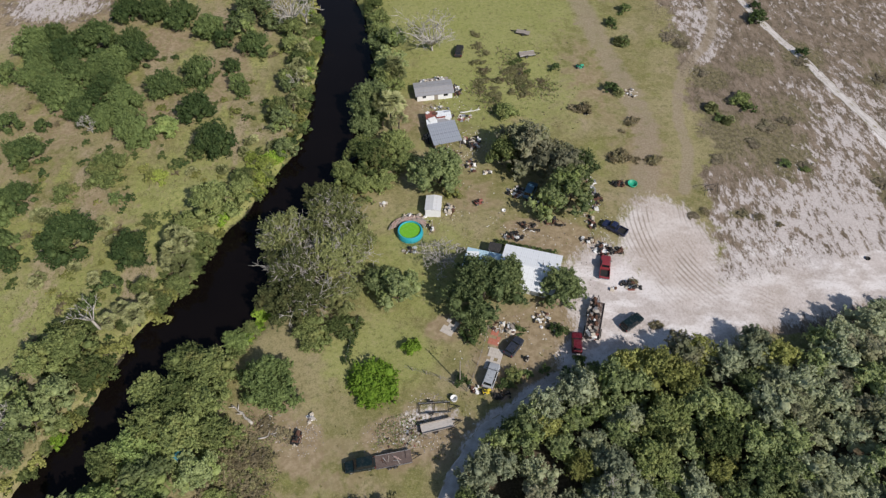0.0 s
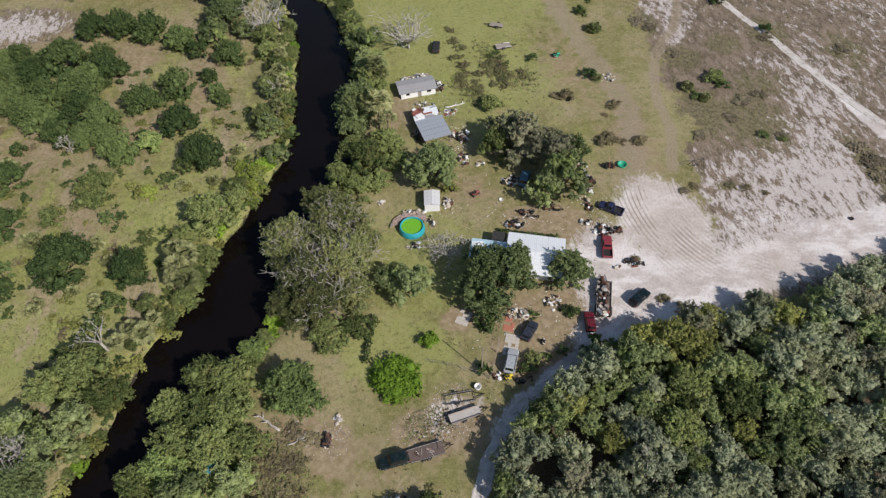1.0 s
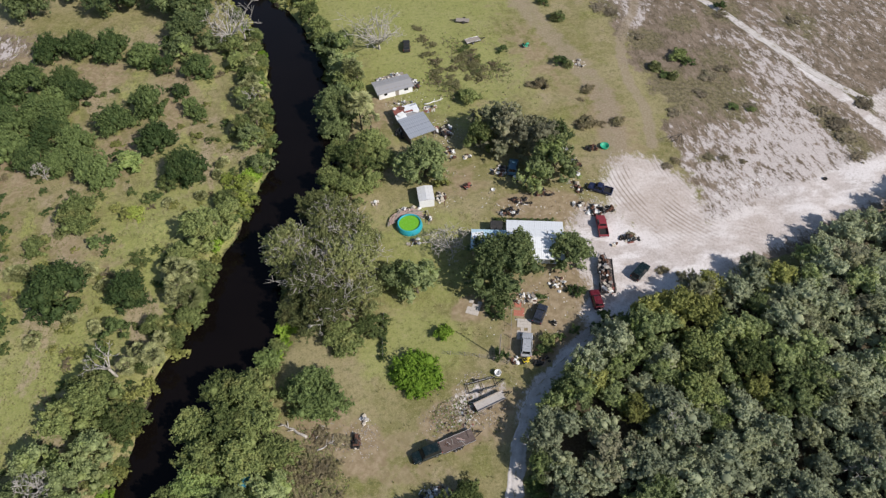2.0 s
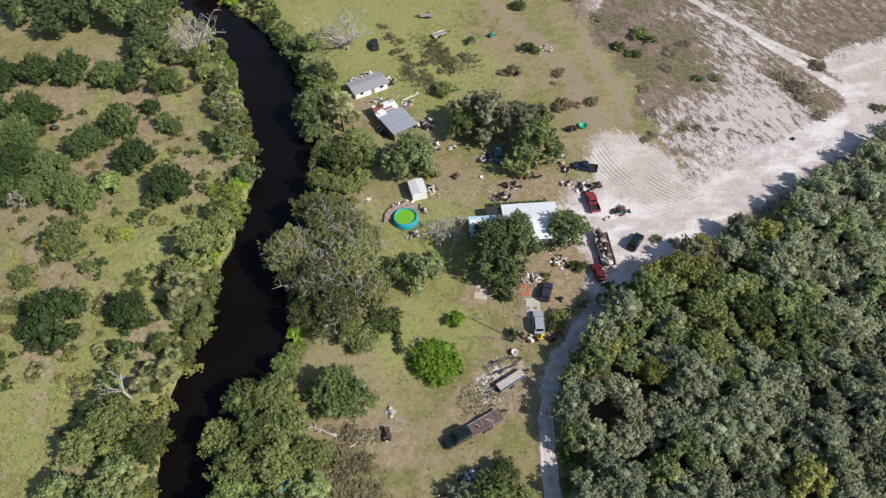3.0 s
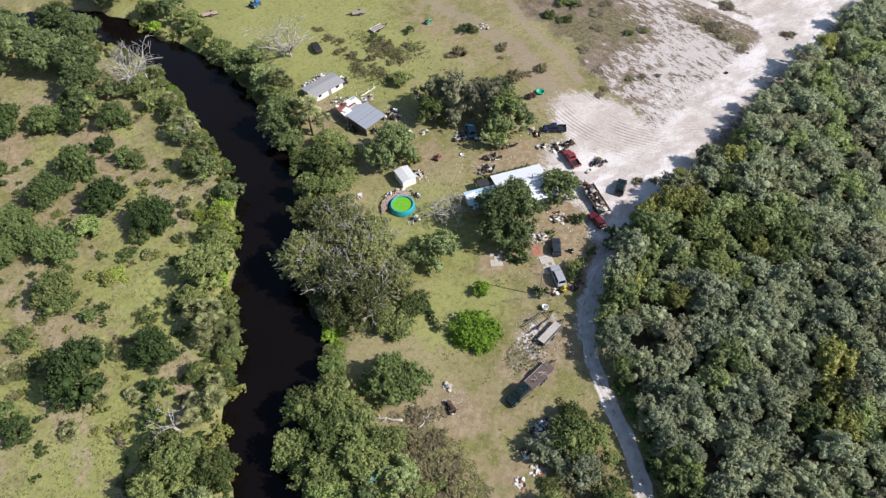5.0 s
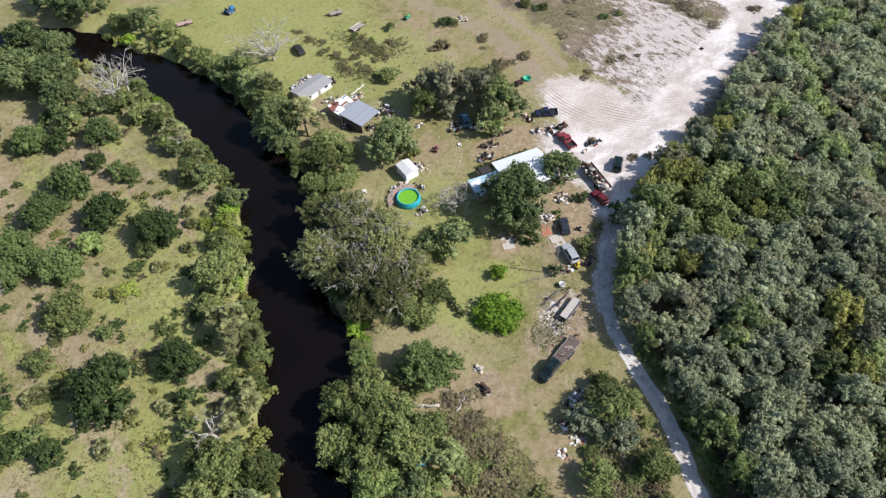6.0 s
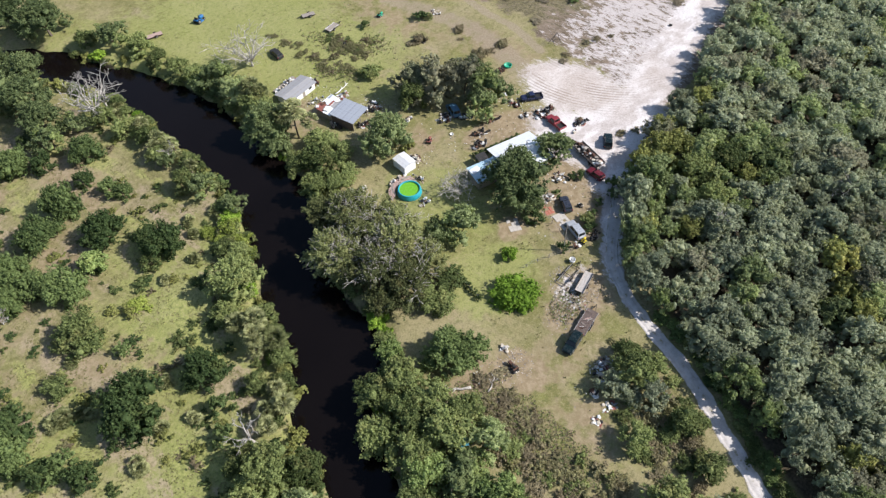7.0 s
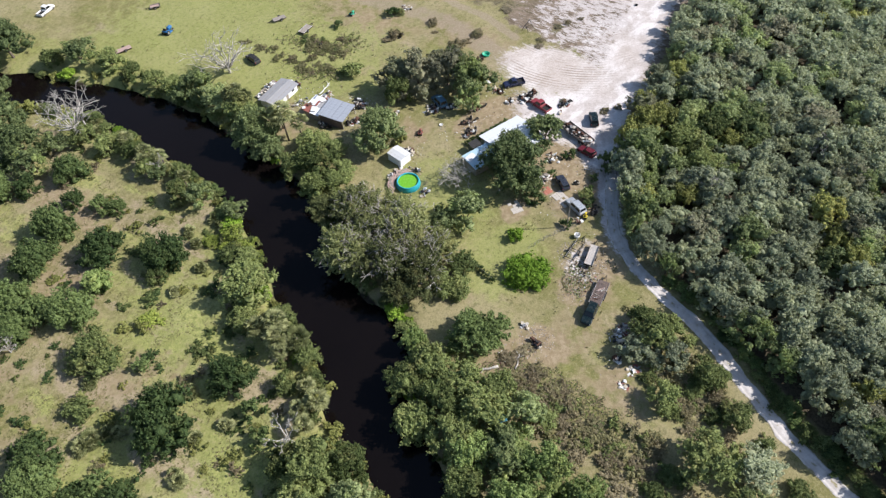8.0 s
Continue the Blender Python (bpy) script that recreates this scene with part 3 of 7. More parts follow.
def build_water():
    line = RIVER_LINE
    d = np.gradient(line[:, :2], axis=0)
    d /= np.linalg.norm(d, axis=1)[:, None]
    side = np.stack([d[:, 1], -d[:, 0]], 1)
    verts = [(*(line[k, :2] + side[k] * s * (line[k, 2] + 2.2)), -1.05) for k in range(len(line)) for s in (-1, 1)]
    faces = [(2 * k, 2 * k + 1, 2 * k + 3, 2 * k + 2) for k in range(len(line) - 1)]
    tagged(new("water", mesh_of("water", verts, faces, WATER)), "narrow winding river of black still water", "river", kind="structure")


build_water()

# ---- plants ----


def lump():
    bm = bmesh.new()
    bmesh.ops.create_icosphere(bm, subdivisions=1, radius=1)
    made = np.array([v.co[:] for v in bm.verts]), np.array([[v.index for v in f.verts] for f in bm.faces])
    bm.free()
    return made


LUMP_VERTS, LUMP_FACES = lump()


def leaf_cloud(centres, axis, outward, size, rng, long=1.7):
    """One small pointed leaf spray at each centre: it lies along its twig and turns its face outward and up."""
    n = len(centres)
    u = 0.6 * axis + rng.normal(0, 0.6, (n, 3))
    u /= np.linalg.norm(u, axis=1)[:, None] + 1e-9
    normal = outward * 0.8 + rng.normal(0, 0.55, (n, 3)) + (0, 0, 0.55)
    v = np.cross(normal, u)
    v /= np.linalg.norm(v, axis=1)[:, None] + 1e-9
    s = size * rng.uniform(0.55, 1.4, (n, 1))
    a, b, c = centres + u * s * long * 0.6, centres - u * s * 0.4 * long + v * s * 0.5, centres - u * s * 0.25 * long - v * s * 0.5
    return np.stack([a, b, c], 1).reshape(-1, 3), np.arange(3 * n).reshape(-1, 3)


def crown_lobes(rng, radius, base, height, count, low=0.19, high=0.33):
    """Boughs that fill an uneven dome, some of them reaching out or up beyond the rest."""
    mid, half = (base + height) / 2, (height - base) / 2
    lobes = [(0, 0, mid + half * 0.2, radius * 0.34)]
    skew = rng.uniform(0, 2 * math.pi)
    for k in range(count):
        a = 2.39996 * k + rng.uniform(-0.7, 0.7)
        far = math.sqrt((k + 0.5) / count) * rng.uniform(0.7, 1.12) * (1 + 0.18 * math.cos(a - skew) + 0.13 * math.cos(3 * a + skew))
        dome = math.sqrt(max(0.0, 1.05 - 0.85 * min(far, 1.0) ** 2))
        z = mid + half * (dome * rng.uniform(0.35, 1.0) - 0.4 * far * rng.uniform(0, 1.4))
        if far > 0.5 and rng.uniform() < 0.34:
            z = base + (mid - base) * rng.uniform(0.2, 0.9)
        lobes.append((radius * 0.8 * far * math.cos(a), radius * 0.8 * far * math.sin(a), z, radius * rng.uniform(low, high)))
    return np.array(lobes)


def knob():
    """A small six-sided double cone: the close heart of one tuft of leaves."""
    ring = [(math.cos(k * math.pi / 3), math.sin(k * math.pi / 3), 0.12 * (-1) ** k) for k in range(6)]
    faces = [(k, (k + 1) % 6, 6) for k in range(6)] + [((k + 1) % 6, k, 7) for k in range(6)]
    return np.array(ring + [(0, 0, 0.95), (0, 0, -0.8)]), np.array(faces)


KNOB_VERTS, KNOB_FACES = knob()
LEAF_COUNT = {}


def turned(way, rng):
    """Two unit vectors across each direction, at a random turn."""
    u = np.cross(way, rng.normal(0, 1, way.shape))
    u /= np.linalg.norm(u, axis=1)[:, None] + 1e-9
    return u, np.cross(way, u)


def lumps_at(spots, radii, shape, faces, rng, first):
    """One uneven lump at each spot, each turned its own way; vertex numbers start at first."""
    n = len(spots)
    z = rng.normal(0, 1, (n, 3)) + (0, 0, 1.2)
    z /= np.linalg.norm(z, axis=1)[:, None]
    x, y = turned(z, rng)
    p = shape[None] * (1 + rng.uniform(-0.3, 0.25, (n, len(shape), 1))) * np.asarray(radii)[:, None, None]
    p = p[:, :, :1] * x[:, None] + p[:, :, 1:2] * y[:, None] + p[:, :, 2:] * z[:, None] + spots[:, None]
    p[:, :, 2] = np.maximum(p[:, :, 2], 0.04)
    return p.reshape(-1, 3), (faces[None] + (first + np.arange(n) * len(shape))[:, None, None]).reshape(-1, 3)


def crown_mesh(name, seed, radius, base, height, lobes, leaves, size, material, thin=0.0):
    """A crown of boughs: a dense one is many small tufts crowded on each bough, a thin one loose sprays along bare twigs."""
    rng = np.random.default_rng(seed)
    balls = crown_lobes(rng, radius, base, height, lobes)
    share = balls[:, 3] ** 2 / (balls[:, 3] ** 2).sum()
    heart = np.array((0, 0, base + 0.3 * (height - base)))
    out = balls[:, :3] - heart
    out /= np.linalg.norm(out, axis=1)[:, None] + 1e-6
    if thin:
        twigs = max(60, leaves // 14)
        own = rng.choice(len(balls), twigs, p=share)
        way = rng.normal(0, 0.8, (twigs, 3)) + 0.7 * out[own] + (0, 0, 0.35)
        way /= np.linalg.norm(way, axis=1)[:, None]
        long = balls[own, 3] * rng.uniform(0.7, 1.6, twigs)
        of = rng.choice(np.flatnonzero(rng.uniform(0, 1, twigs) >= thin), leaves)
        along = rng.beta(2.2, 1.2, leaves)
        loose = balls[own[of], 3] * 0.17 * (1.2 - 0.6 * along)
        off = rng.normal(0, 1, (leaves, 3)) * loose[:, None]
        at = balls[own[of], :3] + way[of] * (long[of] * along)[:, None] + off
        ok = at[:, 2] > 0.05
        verts, faces = leaf_cloud(at[ok], way[of][ok], (0.6 * way[of] + 0.6 * off / (loose[:, None] + 1e-6))[ok], size, rng)
        knobs, knob_faces = np.empty((0, 3)), np.empty((0, 3), int)
        inner = np.argsort(-balls[:, 3])[: int(len(balls) * 0.45 * (1 - thin))]
    else:
        tufts = leaves // 15
        own = rng.choice(len(balls), tufts, p=share)
        way = rng.normal(0, 1, (tufts, 3)) + 0.9 * out[own] + (0, 0, 0.5)
        way /= np.linalg.norm(way, axis=1)[:, None]
        wide = balls[own, 3] * (0.13 + 0.24 * rng.beta(1.2, 2.2, tufts))
        at = balls[own, :3] + way * (balls[own, 3] * (0.45 + 0.95 * rng.beta(2.0, 1.6, tufts)))[:, None]
        at[:, 2] = np.maximum(at[:, 2], wide * 0.5)
        of = np.repeat(np.arange(tufts), 11)
        face = rng.normal(0, 1, (len(of), 3)) + 0.7 * way[of] + (0, 0, 0.4)
        face /= np.linalg.norm(face, axis=1)[:, None]
        spot_at = at[of] + face * (wide[of] * rng.uniform(0.7, 1.9, len(of)))[:, None]
        spot_at[:, 2] = np.maximum(spot_at[:, 2], 0.06)
        lie = face + rng.normal(0, 0.75, face.shape)
        lie /= np.linalg.norm(lie, axis=1)[:, None]
        u, v = turned(lie, rng)
        s = size * rng.uniform(0.4, 1.05, (len(of), 1))
        verts = np.stack([spot_at + u * s, spot_at - u * s * 0.6 + v * s * 0.5, spot_at - u * s * 0.45 - v * s * 0.5], 1).reshape(-1, 3)
        faces = np.arange(len(verts)).reshape(-1, 3)
        knobs, knob_faces = lumps_at(at, wide * 0.8, KNOB_VERTS, KNOB_FACES, rng, len(verts))
        inner = np.arange(len(balls))
    cores, core_faces = lumps_at(balls[inner, :3], balls[inner, 3] * (0.6 if thin else 0.72), LUMP_VERTS, LUMP_FACES, rng, len(verts) + len(knobs))
    me = mesh_of(name, np.concatenate([verts, knobs, cores]).tolist(), np.concatenate([faces, knob_faces, core_faces]).tolist(), material, True)
    LEAF_COUNT[me.name] = len(faces)
    return me, balls


def trunk_mesh(name, balls, seed, radius, bark, limbs=9, lean=0.1, fork=0.3):
    """A tapered trunk that forks into limbs which reach the balls of the crown."""
    rng = random.Random(seed)
    top = Vector((rng.uniform(-lean, lean), rng.uniform(-lean, lean), 1)) * (balls[:, 2].min() * 0.8 + 0.3)
    paths = [[((0, 0, -0.3), radius * 1.5), ((0.02, 0, 0.25), radius * 1.05), (tuple(top * 0.6), radius * 0.9), (tuple(top), radius * 0.75)]]
    order = sorted(range(len(balls)), key=lambda k: -balls[k, 3])[:limbs]
    for k in order:
        end = Vector(balls[k, :3])
        start = top * rng.uniform(0.7, 1.0)
        bend = start.lerp(end, 0.5) + Vector((rng.uniform(-1, 1), rng.uniform(-1, 1), rng.uniform(-0.2, 0.8))) * balls[k, 3] * fork
        paths.append([(tuple(start), radius * 0.5), (tuple(bend), radius * 0.3), (tuple(end), radius * 0.14)])
        for _ in range(8 if limbs > 20 else 1):
            tip = end + Vector((rng.gauss(0, 1), rng.gauss(0, 1), abs(rng.gauss(0.2, 0.8)))).normalized() * balls[k, 3] * rng.uniform(0.8, 1.7 if limbs > 20 else 1.15)
            knee = end.lerp(tip, 0.5) + Vector((rng.uniform(-1, 1), rng.uniform(-1, 1), 0)) * 0.2
            paths.append([(tuple(bend.lerp(end, 0.6)), radius * 0.2), (tuple(knee), radius * 0.13), (tuple(tip), 0.035 if limbs > 20 else 0.02)])
    verts, faces = tubes(paths, 4)
    return mesh_of(name, verts, faces, bark, True)


# kind: material, own radius, crown base, height, balls, leaves, leaf size, thinness, bark, trunk radius
KINDS = {
    "shrub": (SHRUB, 3.0, 0.0, 3.9, 26, 4600, 0.24, 0.0, BARK, 0.10),
    "small_shrub": (SHRUB, 1.5, 0.0, 1.9, 12, 1400, 0.21, 0.0, BARK, 0.06),
    "oak": (OAK, 5.0, 1.0, 8.0, 48, 10500, 0.27, 0.0, BARK, 0.28),
    "bank_oak": (OLIVE, 4.2, 0.2, 6.6, 38, 6600, 0.26, 0.0, BARK, 0.2),
    "grey_oak": (GREY, 3.6, 0.5, 6.2, 30, 4500, 0.27, 0.0, BARK, 0.17),
    "wood_oak": (WOOD_OAK, 3.6, 0.5, 6.4, 30, 4500, 0.27, 0.0, BARK, 0.17),
    "wood_brown": (BROWN, 3.6, 0.5, 6.2, 28, 3900, 0.27, 0.0, BARK, 0.17),
    "fresh_shrub": (BRIGHT, 3.0, 0.0, 3.6, 30, 5200, 0.22, 0.0, BARK, 0.1),
    "wood_yellow": (YELLOW, 3.8, 0.5, 6.2, 30, 4500, 0.27, 0.0, BARK, 0.17),
    "thin_oak": (THIN, 5.0, 1.8, 9.0, 64, 11500, 0.23, 0.25, PALE_BARK, 0.30),
    "thin_olive": (THIN, 5.0, 1.2, 8.0, 64, 12500, 0.23, 0.2, PALE_BARK, 0.28),
    "olive_shrub": (OLIVE, 3.0, 0.0, 3.4, 28, 4000, 0.24, 0.0, BARK, 0.1),
    "lime_shrub": (LIME, 2.6, 0.0, 2.6, 30, 4600, 0.28, 0.0, BARK, 0.08),
    "lime_thicket": (LIME, 4.4, 0.0, 2.3, 90, 11000, 0.24, 0.0, BARK, 0.08),
    "yellow_shrub": (YELLOW, 1.6, 0.0, 1.6, 12, 1400, 0.22, 0.0, BARK, 0.06),
    "dry_shrub": (DRY, 2.0, 0.0, 1.2, 22, 2800, 0.13, 0.3, DEAD_WOOD, 0.05),
    "scrub_mat": (MAT, 2.0, 0.0, 0.9, 22, 1500, 0.22, 0.0, DEAD_WOOD, 0.04),
    "low_olive": (OLIVE, 1.5, 0.0, 1.0, 9, 700, 0.22, 0.0, BARK, 0.04),
    "low_green": (SHRUB, 1.5, 0.0, 1.0, 9, 700, 0.22, 0.0, BARK, 0.04),
    "low_yellow": (YELLOW, 1.5, 0.0, 0.9, 9, 700, 0.22, 0.0, BARK, 0.04),
    "low_brush": (BRUSH, 1.5, 0.0, 0.9, 10, 760, 0.20, 0.0, BARK, 0.04),
    "sunny_shrub": (SUNNY, 2.4, 0.0, 2.2, 22, 3400, 0.22, 0.0, BARK, 0.07),
    "low_dry": (DRY, 1.5, 0.0, 0.8, 9, 900, 0.14, 0.3, DEAD_WOOD, 0.03),
    "green_oak": (BRIGHT, 4.2, 0.2, 6.4, 40, 6800, 0.26, 0.0, BARK, 0.2),
    "big_shrub": (SHRUB, 5.0, 0.0, 5.0, 60, 9500, 0.27, 0.0, BARK, 0.14),
    "big_olive": (OLIVE, 5.0, 0.0, 5.0, 60, 9500, 0.27, 0.0, BARK, 0.14),
    "cedar": (OAK, 3.4, 0.2, 6.0, 36, 6400, 0.28, 0.0, BARK, 0.2),
}
LABELS = {
    "shrub": ("rounded dark green evergreen shrub on sandy grass", "shrub"),
    "small_shrub": ("small dark green bush in rough grass", "shrub"),
    "oak": ("broad dark green live oak with a dense crown", "tree"),
    "bank_oak": ("olive green tree crowding the river bank", "tree"),
    "grey_oak": ("grey-green scrub oak in a dense wood", "tree"),
    "wood_oak": ("dark green oak in a dense wood", "tree"),
    "wood_brown": ("brownish olive scrub oak in a dense wood", "tree"),
    "fresh_shrub": ("round fresh green shrub on the sandy bank", "shrub"),
    "wood_yellow": ("yellow-green oak turning colour in a dense wood", "tree"),
    "thin_oak": ("tall thin-leaved tree with pale bare limbs showing", "tree"),
    "thin_olive": ("thinning olive-brown tree with pale bare limbs", "tree"),
    "olive_shrub": ("low spreading olive green thicket", "shrub"),
    "lime_shrub": ("bright lime green leafy thicket", "shrub"),
    "lime_thicket": ("bright lime green spreading thicket on the lawn", "shrub"),
    "sunny_shrub": ("bright yellow-green shrub on the river bank", "shrub"),
    "yellow_shrub": ("small yellow-green bush in rough grass", "shrub"),
    "dry_shrub": ("low brown-grey dry brush with bare twigs", "shrub"),
    "scrub_mat": ("low mat of grey-brown heath on sand", "shrub"),
    "green_oak": ("fresh green broad-leaved tree on the river bank", "tree"),
    "cedar": ("grey-green bushy cedar beside the metal roof", "tree"),
}
GROUPS = {"shrub": "shrubs on the sandy bank", "grey_oak": "trees of the wood", "wood_oak": "trees of the wood", "wood_yellow": "trees of the wood", "wood_brown": "trees of the wood", "bank_oak": "trees along the river"}
MADE = {}
PICK = random.Random(11)


def at_ground(x, y):
    return float(land_height(x, y)[0])


def shape_of(kind, shape):
    """The crown and trunk meshes of one of a kind's three shapes, with the crown's reach and top."""
    if (kind, shape) not in MADE:
        material, own_r, base, own_h, lobes, leaves, size, thin, bark, trunk = KINDS[kind]
        crown, balls = crown_mesh("crown", 100 * shape + len(kind), own_r, base, own_h, lobes, leaves, size, material, thin)
        spots = np.empty(len(crown.vertices) * 3)
        crown.vertices.foreach_get("co", spots)
        spots = spots.reshape(-1, 3)
        reach, top = np.percentile(np.hypot(spots[:, 0], spots[:, 1]), 96), np.percentile(spots[:, 2], 99)
        MADE[kind, shape] = crown, trunk_mesh("trunk", balls, shape, trunk, bark, 30 if thin > 0.2 and base > 1 else 5), reach, top
    return MADE[kind, shape]


def plant(kind, x, y, radius, height=None, label="", group="", name=""):
    """A tree or shrub of a kind, sized to a crown radius and a height; each kind has three shapes."""
    words, category = LABELS[kind]
    group = group or GROUPS.get(kind, "")
    if radius > 3.4:
        kind = {"shrub": "big_shrub", "olive_shrub": "big_olive"}.get(kind, kind)
    _, own_r, _, own_h = KINDS[kind][:4]
    shape = PICK.randrange(3)
    crown, stem, reach, top = shape_of(kind, shape)
    sideways, up = radius / reach, (height or own_h * radius / own_r) / top
    m = pose(x, y, at_ground(x, y) - 0.05, 0, 0, PICK.uniform(0, 360)) @ Matrix.Diagonal((sideways, sideways * PICK.uniform(0.88, 1.12), up, 1))
    category = name or category
    tree = thing(category, m, label or words, category, group)
    child("trunk", stem, tree)
    child("crown", crown, tree)
    return tree


def fan_mesh(name, seed, count, reach, material, droop=0.5):
    """Fan palm leaves: each a stalk and a pleated star of blades."""
    rng = random.Random(seed)
    verts, faces = [], []
    for k in range(count):
        turn, up = rng.uniform(0, 2 * math.pi), rng.uniform(-0.45, 1.2)
        ahead = Vector((math.cos(turn) * math.cos(up), math.sin(turn) * math.cos(up), math.sin(up)))
        side = Vector((-math.sin(turn), math.cos(turn), 0))
        above = side.cross(ahead) * -1
        hub = ahead * reach * rng.uniform(0.4, 0.58)
        for b in range(9):
            a = radians(-80 + 20 * b)
            way = ahead * math.cos(a) + side * math.sin(a)
            long = reach * 0.5 * rng.uniform(0.8, 1.1) * (0.75 + 0.25 * math.cos(a))
            tip = hub + way * long - Vector((0, 0, droop * long * 0.5))
            wide = (side * math.cos(a) - ahead * math.sin(a)) * long * 0.12
            i = len(verts)
            verts += [hub, hub + way * long * 0.5 + wide + above * 0.05, tip, hub + way * long * 0.5 - wide - above * 0.05]
            faces += [(i, i + 1, i + 2), (i, i + 2, i + 3)]
        i = len(verts)
        verts += [Vector((0, 0, -0.05)) + side * 0.03, Vector((0, 0, -0.05)) - side * 0.03, hub]
        faces.append((i, i + 1, i + 2))
    return mesh_of(name, verts, faces, material)


PALM_CROWNS = [fan_mesh("crown", s, 34, 1.9, PALM) for s in range(3)]
PALM_STEM = mesh_of("trunk", *tubes([[((0, 0, -0.2), 0.24), ((0.05, 0, 1.2), 0.18), ((0.02, 0.03, 3.0), 0.17), ((0, 0, 4.0), 0.2)]], 8), BARK, True)


def palm(x, y, height, size=1.0, lean=6.0):
    tree = thing("palm", pose(x, y, at_ground(x, y), PICK.uniform(-lean, lean), PICK.uniform(-lean, lean), PICK.uniform(0, 360)), "cabbage palm with a pale tufted fan crown", "palm", "palms along the river")
    child("trunk", PALM_STEM, tree, Matrix.Diagonal((1, 1, height / 4.0, 1)))
    child("crown", PICK.choice(PALM_CROWNS), tree, pose(0, 0, height, 0, 0, PICK.uniform(0, 360)) @ Matrix.Scale(size, 4))


def palmetto(x, y, size=1.0):
    bush = thing("palmetto", pose(x, y, at_ground(x, y) + 0.15), "low fan-leaved palmetto clump in rough grass", "palmetto", "palmettos")
    for _ in range(3):
        child("crown", PICK.choice(PALM_CROWNS), bush, pose(PICK.uniform(-0.8, 0.8) * size, PICK.uniform(-0.8, 0.8) * size, 0.2, 0, 0, PICK.uniform(0, 360)) @ Matrix.Scale(0.85 * size, 4))


def dead_tree(x, y, height, spread, seed, label="bare dead tree with pale grey branches", lean=(0, 0), forks=3, thick=0.05, trunk=0.22, stems=5):
    """A leafless tree: limbs fork again and again."""
    rng = random.Random(seed)
    paths = []

    def grow(start, way, long, radius, depth):
        mid = start + way * long * 0.5 + Vector((rng.uniform(-1, 1), rng.uniform(-1, 1), rng.uniform(-0.3, 0.6))) * long * 0.08
        end = mid + way * long * 0.5 + Vector((rng.uniform(-1, 1), rng.uniform(-1, 1), rng.uniform(-0.3, 0.5))) * long * 0.1
        radius = max(radius, 0.035)
        paths.append([(tuple(start), radius), (tuple(mid), radius * 0.8), (tuple(end), radius * 0.6)])
        if depth:
            for _ in range(forks if depth > 1 else forks + 1):
                turn = Vector((rng.gauss(0, 1), rng.gauss(0, 1), rng.gauss(0.1, 0.6))).normalized()
                grow(mid.lerp(end, rng.uniform(0.2, 1)), (way + turn * spread).normalized(), long * rng.uniform(0.5, 0.8), radius * 0.55, depth - 1)

    up = Vector((lean[0], lean[1], 1)).normalized()
    top = up * height * trunk
    paths.append([((0, 0, -0.3), height * thick * 0.75), (tuple(top * 0.5), height * thick * 0.6), (tuple(top), height * thick * 0.5)])
    for k in range(stems):
        a = 2 * math.pi * (k + rng.uniform(-0.3, 0.3)) / stems
        out = Vector((math.cos(a), math.sin(a), 0)) * spread * rng.uniform(0.5, 1.1)
        grow(top * rng.uniform(0.7, 1.0), (up + out).normalized(), height * rng.uniform(0.26, 0.4), height * thick * 0.32, 3)
    ob = new("dead_tree", mesh_of("dead_tree", *tubes(paths, 5), DEAD_WOOD, True))
    ob.location = (x, y, at_ground(x, y))
    return tagged(ob, label, "dead tree")


# west bank
for x, y, r in [(-61.6, 149.1, 3.9), (-57.3, 144.9, 3.1), (-49.3, 141.8, 3.9), (-56.8, 155.4, 2.0), (-60.0, 130.6, 4.3), (-53.2, 134.2, 2.5), (-50.7, 128.5, 2.5), (-49.2, 125.4, 2.3), (-66.6, 126.0, 4.5),
                (-57.5, 117.8, 4.3), (-51.6, 107.2, 4.2), (-80, 131, 4.4), (-74.6, 120.5, 4.4), (-69.4, 110.5, 4.2), (-70.0, 154.4, 4.8), (-81, 136.8, 4.0), (-88.5, 131, 4.3), (-93.5, 126.5, 4.0), (-80.2, 127.0, 3.8), (-98.8, 136.8, 4.2), (-83, 117, 3.6), (-72.6, 115.4, 3.4), (-98.8, 145.5, 4.4)]:
    plant("shrub", x, y, r, r * 1.35)
for x, y, r in [(-79.7, 144.0, 3.7), (-84.8, 157.3, 4.4), (-77.6, 156.8, 4.4), (-77.5, 115.6, 3.5), (-88.1, 122.6, 4.6), (-87.8, 143.7, 5.3), (-76.3, 138.5, 4.0), (-103.2, 143.1, 4.8), (-97.9, 129.9, 4.3),
                (-94.4, 138.4, 4.3), (-84.5, 133.0, 4.2), (-91.3, 114.1, 2.1), (-91.0, 104.3, 4.2), (-98.4, 114.3, 3.2), (-105.7, 131.6, 3.4), (-82, 122.5, 3.4)]:
    plant("shrub", x, y, r, r * 1.35)
for x, y, r in [(-72.4, 80.4, 5.7), (-60.6, 78.2, 4.1), (-87.8, 91.8, 3.7), (-84.8, 80.7, 2.8), (-62, 71.2, 2.6), (-68.1, 91.7, 1.8), (-64.8, 66.2, 2.3), (-90.5, 88, 3.7), (-87.5, 81.5, 3.0), (-83, 76.6, 3.0), (-99, 96, 4.2)]:
    plant("shrub" if r > 2.9 else "small_shrub", x, y, r, r * 1.3)
plant("fresh_shrub", -62.8, 112, 3.7, 4.2)
plant("olive_shrub", -71.8, 99.6, 4.9, 4.8)
plant("olive_shrub", -54.9, 105.4, 2.6, 2.8)
